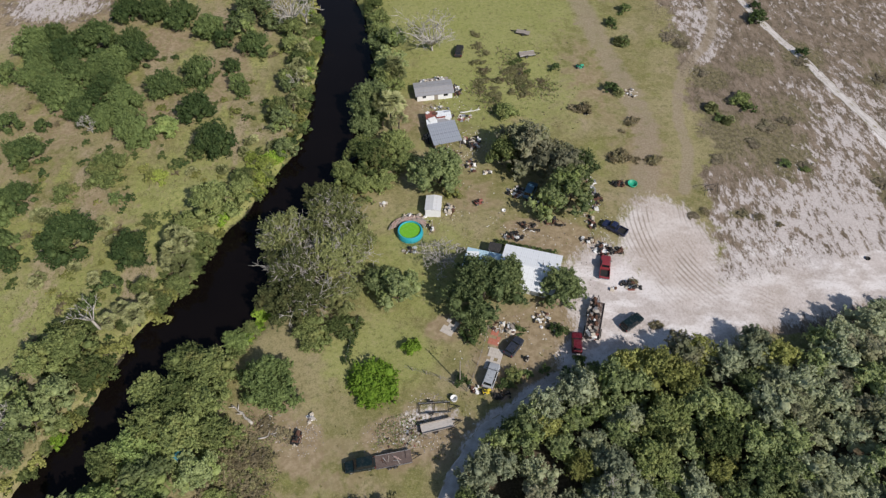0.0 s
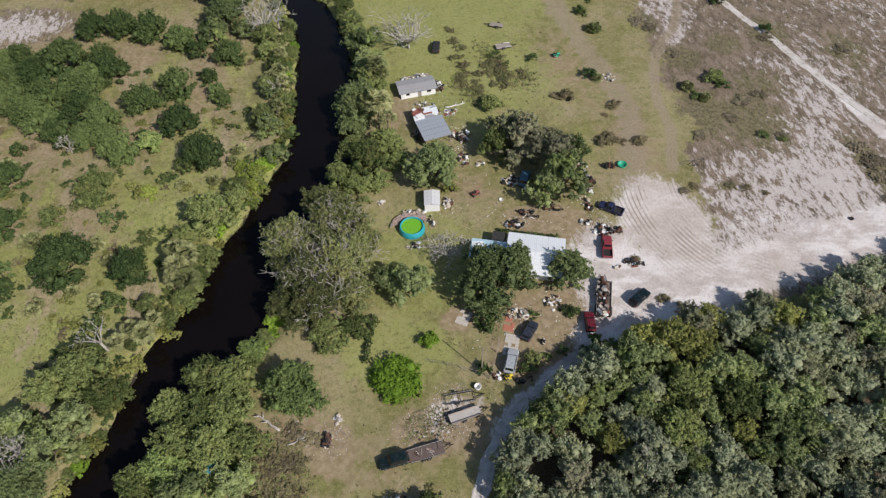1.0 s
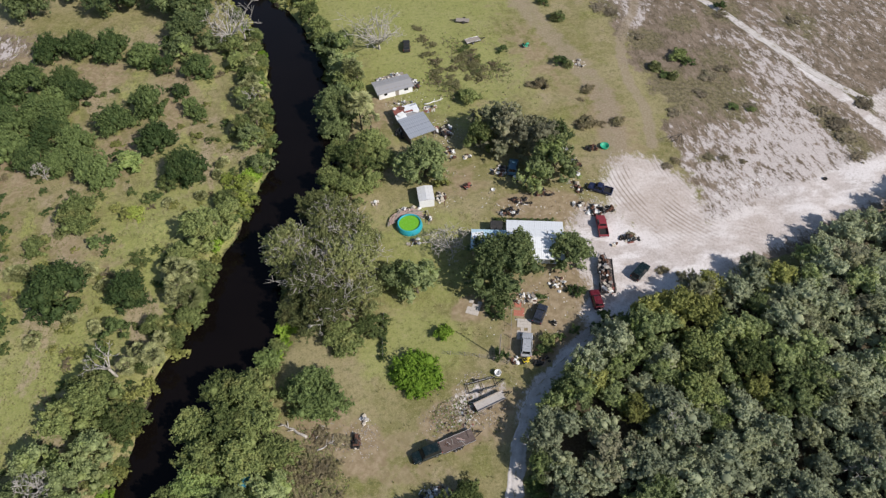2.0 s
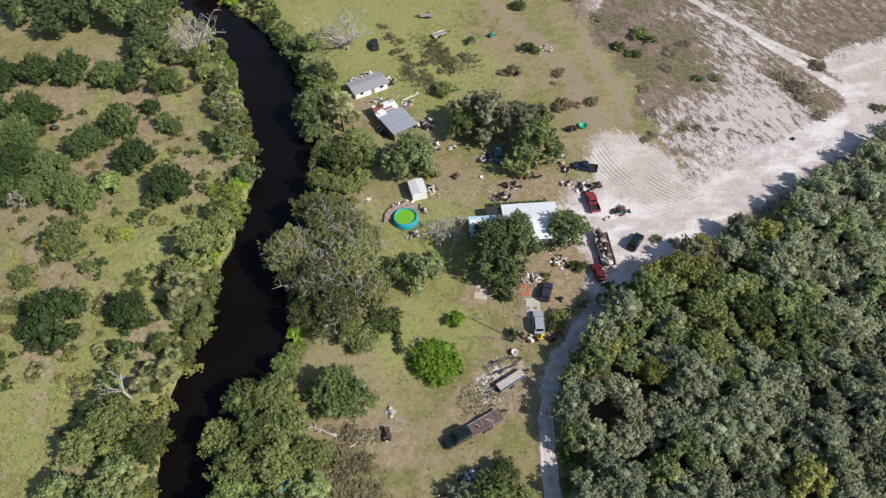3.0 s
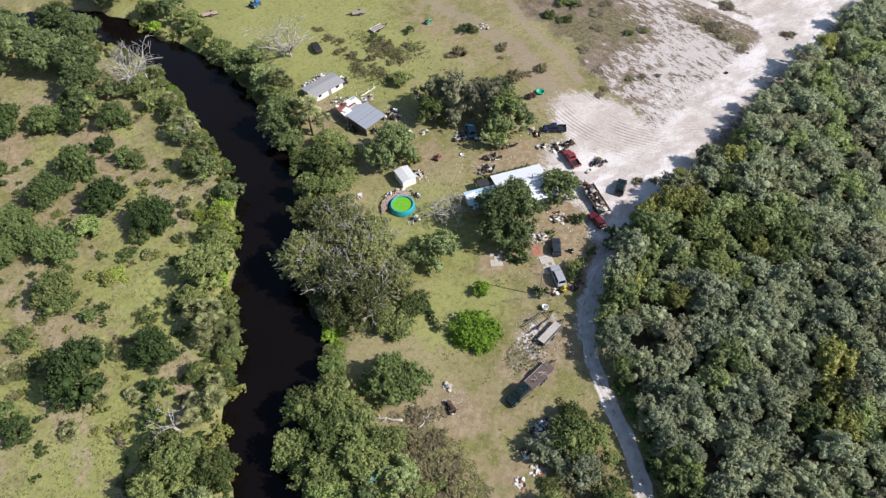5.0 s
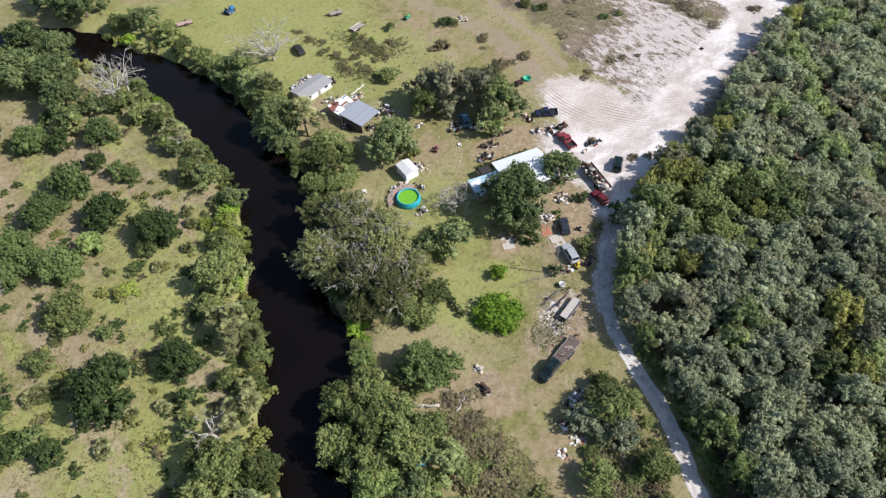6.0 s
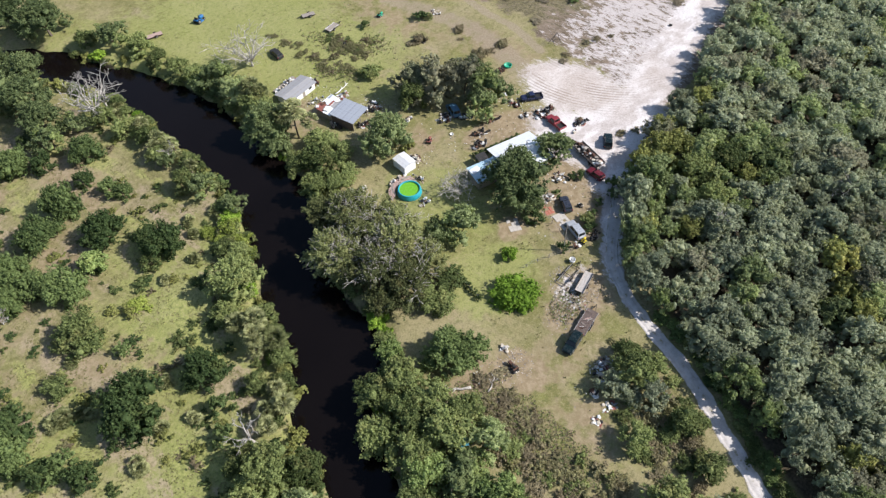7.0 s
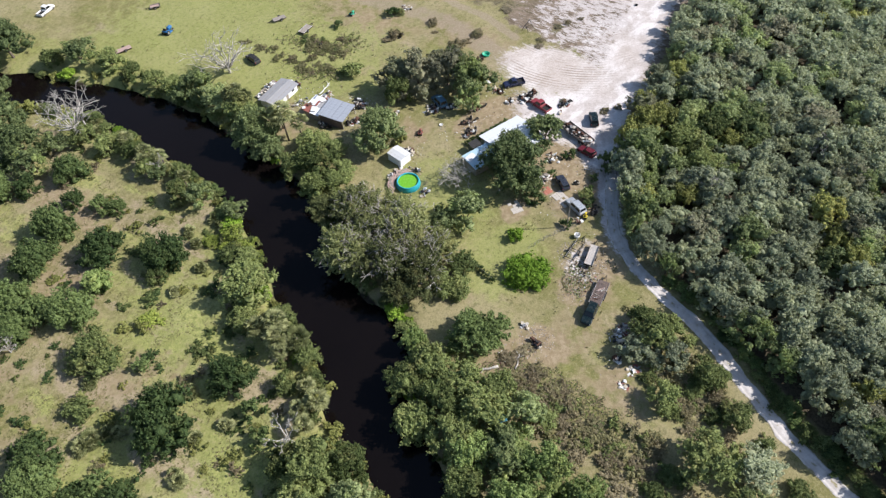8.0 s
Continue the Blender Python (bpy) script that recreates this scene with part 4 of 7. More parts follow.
plant("olive_shrub", -78.6, 93.6, 2.8, 2.6)
plant("yellow_shrub", -63.5, 98.5, 1.9, 1.6)
plant("yellow_shrub", -65.5, 101.2, 1.4, 1.2)
plant("yellow_shrub", -77.0, 88.5, 1.5, 1.4)
for x, y, r, h in [(-39.6, 101.6, 2.6, 2.6), (-41.0, 97.6, 2.3, 2.2), (-42.6, 100.6, 2.0, 1.4), (-43.4, 104.0, 2.2, 1.3), (-40.6, 94.6, 1.8, 1.5), (-43.6, 97.0, 1.7, 1.1), (-61.6, 98.8, 2.2, 1.2)]:
    plant("sunny_shrub", x, y, r, h, group="bright shrubs on the bank")
for x, y, r, h in [(-70.4, 176, 7.0, 9.5), (-56.6, 172, 6.6, 9.2), (-51.0, 165.5, 5.6, 8.5), (-60.4, 184, 6.0, 9), (-45.5, 176.8, 5.0, 7.5), (-51.7, 156.5, 5.2, 7.6), (-52.8, 149.3, 4.2, 6), (-80, 186, 7, 9),
                   (-93, 178, 7, 9), (-66, 195, 7, 9), (-50, 189, 5.5, 8.5), (-46.5, 152, 3.0, 4.5)]:
    plant("oak" if r > 4.6 else "wood_oak", x, y, r, h, "dark green tree on the wooded river bank", "trees along the river")
for x, y, r, h in [(-37.6, 113.6, 3.2, 5.0), (-39.8, 117.2, 2.9, 4.6), (-36.4, 105.4, 2.6, 4.2), (-35.6, 122.4, 2.5, 3.8), (-39.2, 129, 2.6, 3.8), (-37.6, 135.7, 2.8, 4.2), (-39.5, 142, 3.0, 4.2), (-41, 149, 3.2, 4.6), (-38.6, 126, 2.3, 3.4)]:
    plant("bank_oak" if PICK.random() < 0.6 else "wood_oak", x, y, r, h, "green tree leaning over the river bank", "trees along the river")
for x, y, r, h in [(-47.4, 88.0, 4.8, 6.4), (-47.6, 79.8, 2.9, 4.2), (-48.8, 75.6, 2.6, 3.6), (-50.4, 71.2, 2.6, 3.4), (-52.0, 85.2, 2.6, 3.8), (-43.2, 93.4, 2.9, 3.8), (-53.2, 67.4, 2.4, 3.2), (-43.6, 97.2, 2.6, 3.2), (-56.3, 70.2, 2.2, 3)]:
    plant("bank_oak", x, y, r, h)
for x, y, r, h in [(-63.2, 57, 5.0, 6.8), (-60.0, 52.6, 3.5, 5.2), (-67.8, 54.2, 4.4, 6.4), (-65.0, 60.5, 3.6, 5.4), (-63.6, 48.8, 4.2, 6.0), (-66.0, 44.6, 4.2, 6.2), (-71.8, 48.6, 4.2, 6.0), (-68.4, 39.2, 4.4, 6), (-75, 42, 4.6, 6.4), (-72.5, 33.5, 4.2, 6)]:
    plant("bank_oak" if y > 51 else "oak" if r > 4.3 else "wood_oak", x, y, 0.88 * r, h, "dark green tree crowding the river bank", "trees along the river")
for x, y, h, s in [(-50.0, 78.0, 4.6, 1.4), (-51.6, 75.6, 4.2, 1.35), (-49.6, 74.0, 3.8, 1.3), (-52.4, 80.0, 4.0, 1.2), (-55.8, 63.6, 3.6, 1.2), (-36.6, 138.4, 3.4, 1.0), (-37.2, 132.4, 3.2, 1.1), (-38.5, 130.4, 2.8, 1.0), (-51.5, 78.2, 3.2, 1.0), (-50.6, 76.0, 2.8, 1.0), (-52.6, 74.8, 2.4, 0.95), (-51.2, 81.0, 3.0, 1.0), (-58.0, 64.6, 2.4, 1.0), (-59.6, 62.6, 2.6, 1.0),
                   (-54.6, 66.6, 2.4, 0.9), (-35.6, 128.0, 3.2, 1.0), (-36.8, 119.6, 3.0, 0.9)]:
    palm(x, y, h, s)
for x, y, s in [(-69.1, 86.2, 1.0), (-65.8, 82.0, 0.8), (-70.5, 75.6, 0.9), (-81.7, 88.6, 1.3), (-78.0, 86.2, 0.9), (-45.0, 106.0, 0.9), (-44.6, 109.5, 0.8), (-76, 72.5, 1.0), (-66.5, 73.0, 0.8), (-55.5, 100.2, 0.7), (-93, 110, 1.1), (-74.8, 96.6, 0.8), (-48.4, 100.6, 0.8)]:
    palmetto(x, y, s)

# east bank
for x, y, r, h in [(-29.2, 180.5, 2.9, 4.0), (-24.8, 174.6, 4.6, 6.6), (-21.5, 166.4, 3.6, 5.0), (-21.8, 158.4, 3.2, 4.4), (-20.0, 152.6, 3.0, 4.0), (-18.8, 146.0, 3.4, 4.6), (-16.0, 140.0, 4.8, 6.8), (-16.2, 133.4, 4.2, 6.0), (-15.8, 126.8, 3.6, 5.2)]:
    plant("bank_oak" if r < 4 else "wood_oak", x, y, r, h, "green tree on the river bank beside the field", "trees along the river")
plant("oak", -33.6, 192.0, 6.4, 9.0)
plant("oak", -38, 203, 6.4, 9.0)
for x, y, r, h in [(-18.6, 117.4, 5.2, 8.6), (-20.2, 117.4, 4.0, 6.6), (-20.6, 112.2, 3.4, 5.2)]:
    plant("oak", x, y, r, h, "dense dark grey-green oak over the river bank", "trees along the river")
for x, y, r, h in [(-17.6, 100.6, 4.2, 5.8), (-20.6, 104.6, 3.4, 5.0), (-23.0, 95.6, 3.4, 5.6), (-13.4, 106.6, 3.6, 4.0), (-11.6, 101.8, 3.0, 3.0), (-15.2, 96.0, 3.0, 3.2), (-19.6, 93.0, 3.2, 5.0)]:
    plant("bank_oak", x, y, r, h)
for x, y, h, s in [(-14.6, 112.6, 7.2, 1.75), (-16.6, 114.2, 6.4, 1.5), (-12.9, 110.4, 5.0, 1.2), (-14.0, 128.4, 5.6, 1.4), (-13.2, 126.6, 4.6, 1.1), (-14.8, 130.6, 4.0, 1.0), (-12.6, 116.5, 4.2, 0.9)]:
    palm(x, y, h, s)
for x, y, r, h in [(-31.8, 79.4, 5.4, 9.0), (-23.0, 84.4, 5.0, 8.4), (-22.4, 73.4, 5.6, 9.0), (-29.6, 72.0, 5.0, 8.4)]:
    plant("thin_oak", x, y, r, h)
for x, y, r, h in [(-26.0, 79.0, 5.0, 8.0), (-27.2, 65.6, 5.2, 7.4), (-20.6, 66.6, 4.0, 6.4), (-32.6, 66.0, 3.4, 5.4), (-26.6, 89.2, 3.8, 6.4), (-18.6, 78.6, 4.0, 6.4)]:
    plant("thin_olive", x, y, r, h)
plant("olive_shrub", -25.4, 60.6, 3.6, 3.0)
plant("olive_shrub", -20.4, 61.6, 3.0, 2.6)
plant("lime_shrub", -36.8, 60.2, 1.6, 1.7, "small yellow-green bush at the water's edge")
plant("lime_shrub", -35.0, 62.6, 1.3, 1.5, "small yellow-green bush at the water's edge")
plant("oak", 3.6, 67.0, 6.8, 9.8, "dark green live oak spreading over the house")
plant("oak", 7.4, 69.4, 4.2, 8.0, "dark green live oak spreading over the house")
plant("small_shrub", 1.6, 60.2, 2.2, 3.2)
plant("oak", 2.4, 62.6, 3.0, 5.4, "dark green live oak spreading over the house")
plant("wood_oak", -11.0, 67.6, 4.8, 6.8, "dark green oak beside the house")
plant("wood_oak", -14.6, 70.4, 3.2, 5.2, "dark green oak beside the house")
plant("cedar", 17.4, 68.0, 4.1, 5.8)
plant("oak", -4.0, 95.6, 5.4, 8.4, "round dark green tree near the white shed")
plant("yellow_shrub", -1.0, 92.2, 1.6, 2.0, "bright green leafy bush beside the white shed")
plant("wood_brown", 15.0, 100.2, 6.4, 10.4, "large olive green tree shading a parked van")
plant("wood_oak", 21.0, 90.0, 5.2, 9.2, "large olive green tree beside the sand yard")
plant("wood_brown", 19.4, 95.2, 5.4, 10.0, "large olive green tree shading a parked van")
plant("wood_brown", 12.0, 104.2, 4.6, 8.2, "olive green tree at the edge of the field")
plant("wood_oak", 17.2, 87.4, 3.8, 6.6, "olive green tree above dark machine parts")
plant("bank_oak", 8.8, 101.6, 3.4, 6.6, "olive green tree at the edge of the field")
plant("oak", 23.8, 97.4, 3.6, 7.0, "dark green tree beside the sand yard")
plant("olive_shrub", 10.6, 116.8, 3.0, 2.8)
plant("lime_thicket", -14.7, 51.5, 4.5, 2.5)
plant("lime_shrub", -8.4, 57.8, 1.8, 2.1, "clipped round bright green bush on the lawn")
plant("shrub", -31.2, 51.4, 4.6, 5.4, "dense dark green bush on bare ground")
plant("shrub", -28.4, 49.0, 3.4, 4.2, "dense dark green bush on bare ground")
plant("small_shrub", 16.6, 61.0, 1.5, 1.6)
plant("small_shrub", 15.0, 61.8, 1.1, 1.1)
plant("olive_shrub", 8.0, 52.2, 2.0, 1.7)
plant("small_shrub", 6.4, 51.4, 1.3, 1.3)
plant("small_shrub", -0.4, 51.8, 1.5, 1.8)
plant("small_shrub", 9.6, 61.4, 1.1, 1.2)
plant("small_shrub", 10.6, 53.0, 1.0, 1.0)
for x, y, r, h in [(-44.4, 54.2, 4.0, 6.0), (-39.8, 53.4, 4.0, 5.8), (-48.6, 49.2, 3.6, 5.6), (-44.2, 48.4, 4.0, 6.2), (-39.4, 47.2, 4.2, 6.0), (-47.6, 43.0, 4.2, 6.0), (-41.6, 41.8, 4.6, 6.6), (-37.4, 42.2, 3.6, 5.2), (-52.0, 37.2, 3.4, 5.2)]:
    plant("bank_oak", x, y, r, h)
for x, y, r, h in [(-45.2, 35.2, 4.6, 7.0), (-38.6, 36.0, 4.2, 6.4), (-43.6, 29.2, 4.4, 6.4), (-50.8, 30.4, 4.4, 6.4), (-37.8, 58.8, 2.4, 3.8), (-56, 30, 4, 6), (-50, 23, 4.6, 6.4), (-57, 21, 4.6, 6), (-43.5, 22.5, 3.6, 5)]:
    plant("green_oak" if PICK.random() < 0.35 else "wood_oak", x, y, r, h, "fresh green tree crowding the river bank", "trees along the river")
plant("green_oak", -48.2, 39.6, 3.6, 6.2, "bright green broad-leaved tree on the river bank", "trees along the river")
for x, y, r, h in [(-13.9, 27.2, 3.9, 5.6), (-17.4, 28.2, 2.7, 4.0), (-10.6, 26.0, 2.6, 4.0), (-15.0, 23.4, 2.8, 4.2), (-15.6, 17.4, 2.6, 4.2), (-11.4, 30.4, 2.2, 3.2), (-17.4, 25.2, 1.9, 2.8), (-14.6, 16.2, 2.2, 3.2), (-22.4, 21.2, 3.0, 4.0), (-28.6, 10.9, 4.6, 6.4), (-25.8, 5.6, 3.8, 5.4), (-33.0, 3.0, 4.4, 6.2), (-19.0, 10.8, 2.6, 3.4)]:
    plant("bank_oak" if PICK.random() < 0.7 else "grey_oak", x, y, r, h, "olive green tree between the grass and the lane", "trees beside the lane")
for x, y, r in [(-33.6, 41.2, 2.4), (-30.4, 39.2, 2.2), (-34.4, 36.8, 2.6), (-31.0, 34.2, 2.4), (-34.8, 31.0, 2.4), (-32.8, 27.2, 2.2), (-35.7, 23.3, 2.6), (-34.2, 18.2, 2.4), (-27.6, 43.0, 1.6), (-30.5, 44.5, 1.8), (-37.5, 27.5, 2.6), (-39, 20, 3),
                (-20.5, 17.0, 2.0), (-24.0, 15.4, 2.2), (-12.8, 22.4, 1.8), (-18, 23.6, 1.8)]:
    plant("dry_shrub", x, y, r, r * 0.32)

for x, y, r, h in [(-20.4, 24.6, 1.6, 1.2), (-17.6, 24.8, 1.8, 1.5), (-21.6, 17.6, 2.0, 1.4), (-18.6, 18.0, 2.0, 1.6), (-17.0, 14.4, 1.8, 1.4), (-20.4, 13.6, 1.9, 1.4), (-23.6, 18.6, 1.6, 1.0), (-12.4, 18.8, 1.5, 1.2), (-10.2, 22.2, 1.3, 1.0), (-32.4, 14.6, 2.2, 1.6),
                   (-34.6, 11.0, 2.4, 1.8), (-30.2, 18.8, 1.7, 1.2), (-36.8, 15.2, 2.2, 1.8), (-22.6, 10.2, 1.9, 1.5), (-20.0, 5.6, 1.8, 1.4), (-24.2, -0.6, 2.2, 1.8), (-31.8, 32.0, 1.8, 1.2), (-33.6, 38.8, 1.9, 1.3), (-36.2, 33.6, 2.0, 1.6), (-36.4, 39.6, 2.0, 1.8)]:
    plant("olive_shrub" if PICK.random() < 0.65 else "dry_shrub", x, y, r, h, "low tangled brush at the edge of the clearing", "brush round the clearing")

# reeds that stand out into the river
for x, y, r, h in [(-54.2, 66.2, 1.5, 0.9), (-52.6, 65.6, 1.4, 0.8), (-51.4, 65.0, 1.0, 0.6), (-53.4, 67.2, 1.2, 0.9), (-53.0, 64.6, 1.1, 0.7)]:
    reeds = plant("yellow_shrub", x, y, r, h, "low green reeds standing in the river's edge", "reeds in the river", "reeds")
    reeds.location.z = -1.1

# dead trees
dead_tree(-69.3, 43.9, 7.5, 1.2, 31, thick=0.04, trunk=0.4, stems=7)
dead_tree(-6.2, 141.6, 14.0, 1.25, 3, forks=2, thick=0.034, trunk=0.12, stems=18)
dead_tree(-41.4, 151.4, 14.5, 1.15, 5, forks=2, thick=0.036, stems=15)
dead_tree(-38.2, 153.4, 10.0, 0.9, 15, forks=2, thick=0.04)
dead_tree(-3.0, 75.4, 8.0, 1.5, 7, lean=(-0.3, 0.1), thick=0.036, trunk=0.15, stems=9)
dead_tree(-62.0, 62.4, 7.6, 0.75, 9, lean=(-0.25, 0.1), forks=2, thick=0.055, trunk=0.35)
dead_tree(-37.2, 127.2, 5.0, 0.6, 13, forks=2)
for k, (x, y, h) in enumerate([(-22.4, 82.4, 10.6), (-29.6, 79.0, 10.8), (-24.0, 70.0, 10.4), (-30.0, 71.0, 10.0), (-26.4, 77.0, 10.2), (-19.4, 74.0, 9.2), (-26.0, 64.6, 9.4), (-32.4, 76.0, 9.6), (-22.0, 77.0, 10.4), (-27.0, 72.6, 10.6)]):
    dead_tree(x, y, h, 1.0, 40 + k, "bare pale limbs rising through thin foliage", forks=2, thick=0.034, trunk=0.3, stems=8)
dead_tree(-80.0, 113.0, 5.0, 0.9, 25, thick=0.04)
dead_tree(21.0, 33.0, 8.0, 0.9, 27, "bare grey tree among the crowns of the wood", thick=0.035)
dead_tree(44.0, 21.0, 8.0, 0.9, 28, "bare grey tree among the crowns of the wood", thick=0.035)

# field and scrub
for x, y, r, h in [(35.0, 125.2, 2.2, 2.0), (23.0, 133.5, 1.6, 1.7), (39.0, 152.6, 1.5, 1.6), (40.6, 143.4, 1.7, 1.8), (76.4, 158.2, 2.0, 1.8), (44, 164, 1.8, 1.8), (57.0, 115.0, 1.6, 1.1), (64.0, 118.4, 2.0, 1.2), (66.5, 100.5, 1.6, 1.0), (70, 99.0, 1.2, 0.8)]:
    plant("olive_shrub" if PICK.random() < 0.5 else "small_shrub", x, y, r, h)
for x, y, r in [(66.3, 112.2, 2.6), (71.0, 113.9, 2.2), (84.6, 95.0, 2.6), (85.6, 90.6, 2.8), (84.4, 86.0, 2.4), (83.4, 80.2, 2.0), (94.6, 95.0, 2.4), (97.0, 78.0, 2.2), (52.0, 146.0, 2.6), (54.0, 142.4, 2.2), (57.0, 131.0, 2.2), (81.0, 135.0, 2.4), (53.0, 102.0, 1.8), (44.8, 87.0, 1.3), (54.2, 87.4, 1.5), (70.6, 100.0, 1.8), (62.0, 107.0, 2.0), (97.0, 128.0, 2.4)]:
    plant("scrub_mat", x, y, r, 0.26 + 0.12 * r, group="heath on the sand")
for x, y, r, h, kind in [(75.6, 152.5, 2.4, 2.8, "shrub"), (82.0, 137.8, 1.8, 2.0, "small_shrub"), (62.6, 120.6, 2.6, 1.8, "olive_shrub"), (43.0, 157.4, 2.0, 2.2, "small_shrub"), (38.4, 151.0, 1.7, 1.9, "small_shrub"), (27.6, 118.4, 2.2, 1.7, "dry_shrub"),
                         (37.7, 114.4, 1.8, 1.1, "dry_shrub"), (40.2, 102.0, 1.8, 1.2, "dry_shrub"), (33.4, 103.0, 2.4, 1.6, "dry_shrub")]:
    plant(kind, x, y, r, h)
palmetto(36.8, 123.6, 0.9)
palmetto(56.3, 117.9, 1.1)
palmetto(40.0, 143.6, 1.2)
palmetto(58.2, 114.0, 0.8)
for x, y, r in [(26.0, 118.8, 1.8), (28.4, 118.0, 1.2), (31.8, 103.8, 1.4), (36.6, 102.6, 1.3), (33.6, 105.2, 1.1), (39.5, 102.4, 1.4), (35.0, 111.4, 1.0), (47.0, 88.0, 1.3), (57.0, 86.4, 1.3), (60.2, 84.4, 1.0), (30.4, 71.4, 1.0), (35.4, 60.6, 1.3), (32.8, 62.4, 1.2)]:
    plant("dry_shrub", x, y, r, r * 0.4)


def heap(name, rows, label, category):
    """Many crowns as one mass: rows of kind, x, y, radius, height, turn."""
    verts, faces, slots, start = [], [], [], 0
    kinds = sorted({row[0] for row in rows})
    for n, (kind, px, py, r, h, turn) in enumerate(rows):
        crown, stem, reach, top = shape_of(kind, n % 3)
        p = np.empty(len(crown.vertices) * 3)
        crown.vertices.foreach_get("co", p)
        p = p.reshape(-1, 3) * (r / reach, r / reach, h / top)
        c, s = math.cos(turn), math.sin(turn)
        verts.append(np.stack([p[:, 0] * c - p[:, 1] * s + px, p[:, 0] * s + p[:, 1] * c + py, p[:, 2] + at_ground(px, py) - 0.05], 1))
        kept = [list(f.vertices) for f in crown.polygons]
        faces += [[start + v for v in f] for f in kept]
        slots += [kinds.index(kind)] * len(kept)
        start += len(p)
    me = mesh_of(name, np.concatenate(verts).tolist(), faces, [KINDS[kind][0] for kind in kinds], mat_index=slots)
    tagged(new(name, me), label, category, kind="stuff")


def low_cover():
    """Low leafy growth that covers much of the west bank between its bushes."""
    rng = random.Random(77)
    rows = []
    while len(rows) < 260:
        x, y = rng.uniform(-100, -42), rng.uniform(36, 150)
        mid = float(np.interp(y, RIVER_LINE[:, 1], RIVER_LINE[:, 0]))
        out = float(past_bank(x, y)[0])
        if x > mid or out < 2.0 or rng.random() > (1.0 if out < 16 else 0.45):
            continue
        r = rng.uniform(0.6, 1.9)
        kind = rng.choices(["low_olive", "low_yellow", "low_green", "low_dry"], [5, 4, 3, 2])[0]
        rows.append((kind, x, y, r, r * rng.uniform(0.4, 0.75), rng.uniform(0, 2 * math.pi)))
    heap("low_growth", rows, "low leafy growth in grass on the west bank", "undergrowth")


low_cover()


def field_thicket():
    """Low tangled brush that grows in two long bands across the field."""
    rng = random.Random(19)
    rows = []
    for line, half, count in (([(4.8, 148), (5.8, 136), (7.0, 126), (10.4, 118.4)], 2.2, 46), ([(14.2, 137), (14.0, 130), (13.6, 123.5)], 2.8, 34), ([(7.5, 128.5), (12, 130), (19.5, 127)], 2.2, 24)):
        path = smooth_line(line, 0.5)
        for _ in range(count):
            p = path[rng.randrange(len(path))]
            r = rng.uniform(0.6, 1.5)
            kind = rng.choices(["low_brush", "low_dry", "low_olive"], [7, 2, 1])[0]
            rows.append((kind, p[0] + rng.gauss(0, half * 0.5), p[1] + rng.gauss(0, half * 0.5), r, r * rng.uniform(0.3, 0.55), rng.uniform(0, 2 * math.pi)))
    heap("field_thicket", rows, "bands of low tangled olive and brown brush", "brush")


field_thicket()


def clearing_brush():
    """Brown-green brush between the river trees and the lower clearing, and round the bushes by the lane."""
    rng = random.Random(29)
    rows = []
    for cx, cy, rx, ry, count in ((-34.5, 34, 3.6, 9.5, 60), (-33.0, 20, 4.5, 7, 30), (-19.5, 20.5, 4.2, 4.0, 26), (-14.0, 24.0, 3.0, 5.0, 16), (-10.4, 32.0, 1.4, 2.4, 6), (-19, 12, 3.0, 3.0, 12)):
        for _ in range(count):
            a, d = rng.uniform(0, 2 * math.pi), math.sqrt(rng.random())
            r = rng.uniform(0.7, 1.7)
            kind = rng.choices(["low_brush", "low_dry", "low_olive", "low_green"], [6, 4, 3, 1])[0]
            rows.append((kind, cx + rx * d * math.cos(a), cy + ry * d * math.sin(a), r, r * rng.uniform(0.5, 0.9), rng.uniform(0, 2 * math.pi)))
    heap("clearing_brush", rows, "tangled brown-green brush at the clearing's edge", "brush")


clearing_brush()


def line_banks():
    """Bushes and weeds that crowd both banks down to the water."""
    rng = random.Random(61)
    for k in range(4, len(RIVER_LINE) - 1):
        x, y, half = RIVER_LINE[k]
        if not 26 < y < 182:
            continue
        d = RIVER_LINE[k + 1][:2] - RIVER_LINE[k - 1][:2]
        d /= np.linalg.norm(d)
        for side in (-1, 1):
            if side > 0 and rng.random() < 0.45:
                continue
            reach = half + rng.uniform(1.2, 3.4)
            px, py = x + d[1] * side * reach, y - d[0] * side * reach
            if float(past_bank(px, py)[0]) < 0.8:
                continue
            r = rng.uniform(1.1, 2.3)
            kind = rng.choices(["olive_shrub", "small_shrub", "yellow_shrub", "lime_shrub"], [5, 1, 4, 2])[0]
            plant(kind, px, py, r, r * rng.uniform(0.8, 1.2), "leafy bush hanging over the water's edge", "bushes along the river", "bush")
            if side < 0 and rng.random() < 0.25:
                palmetto(px - 1.5, py + 0.8, rng.uniform(0.7, 1.0))


line_banks()


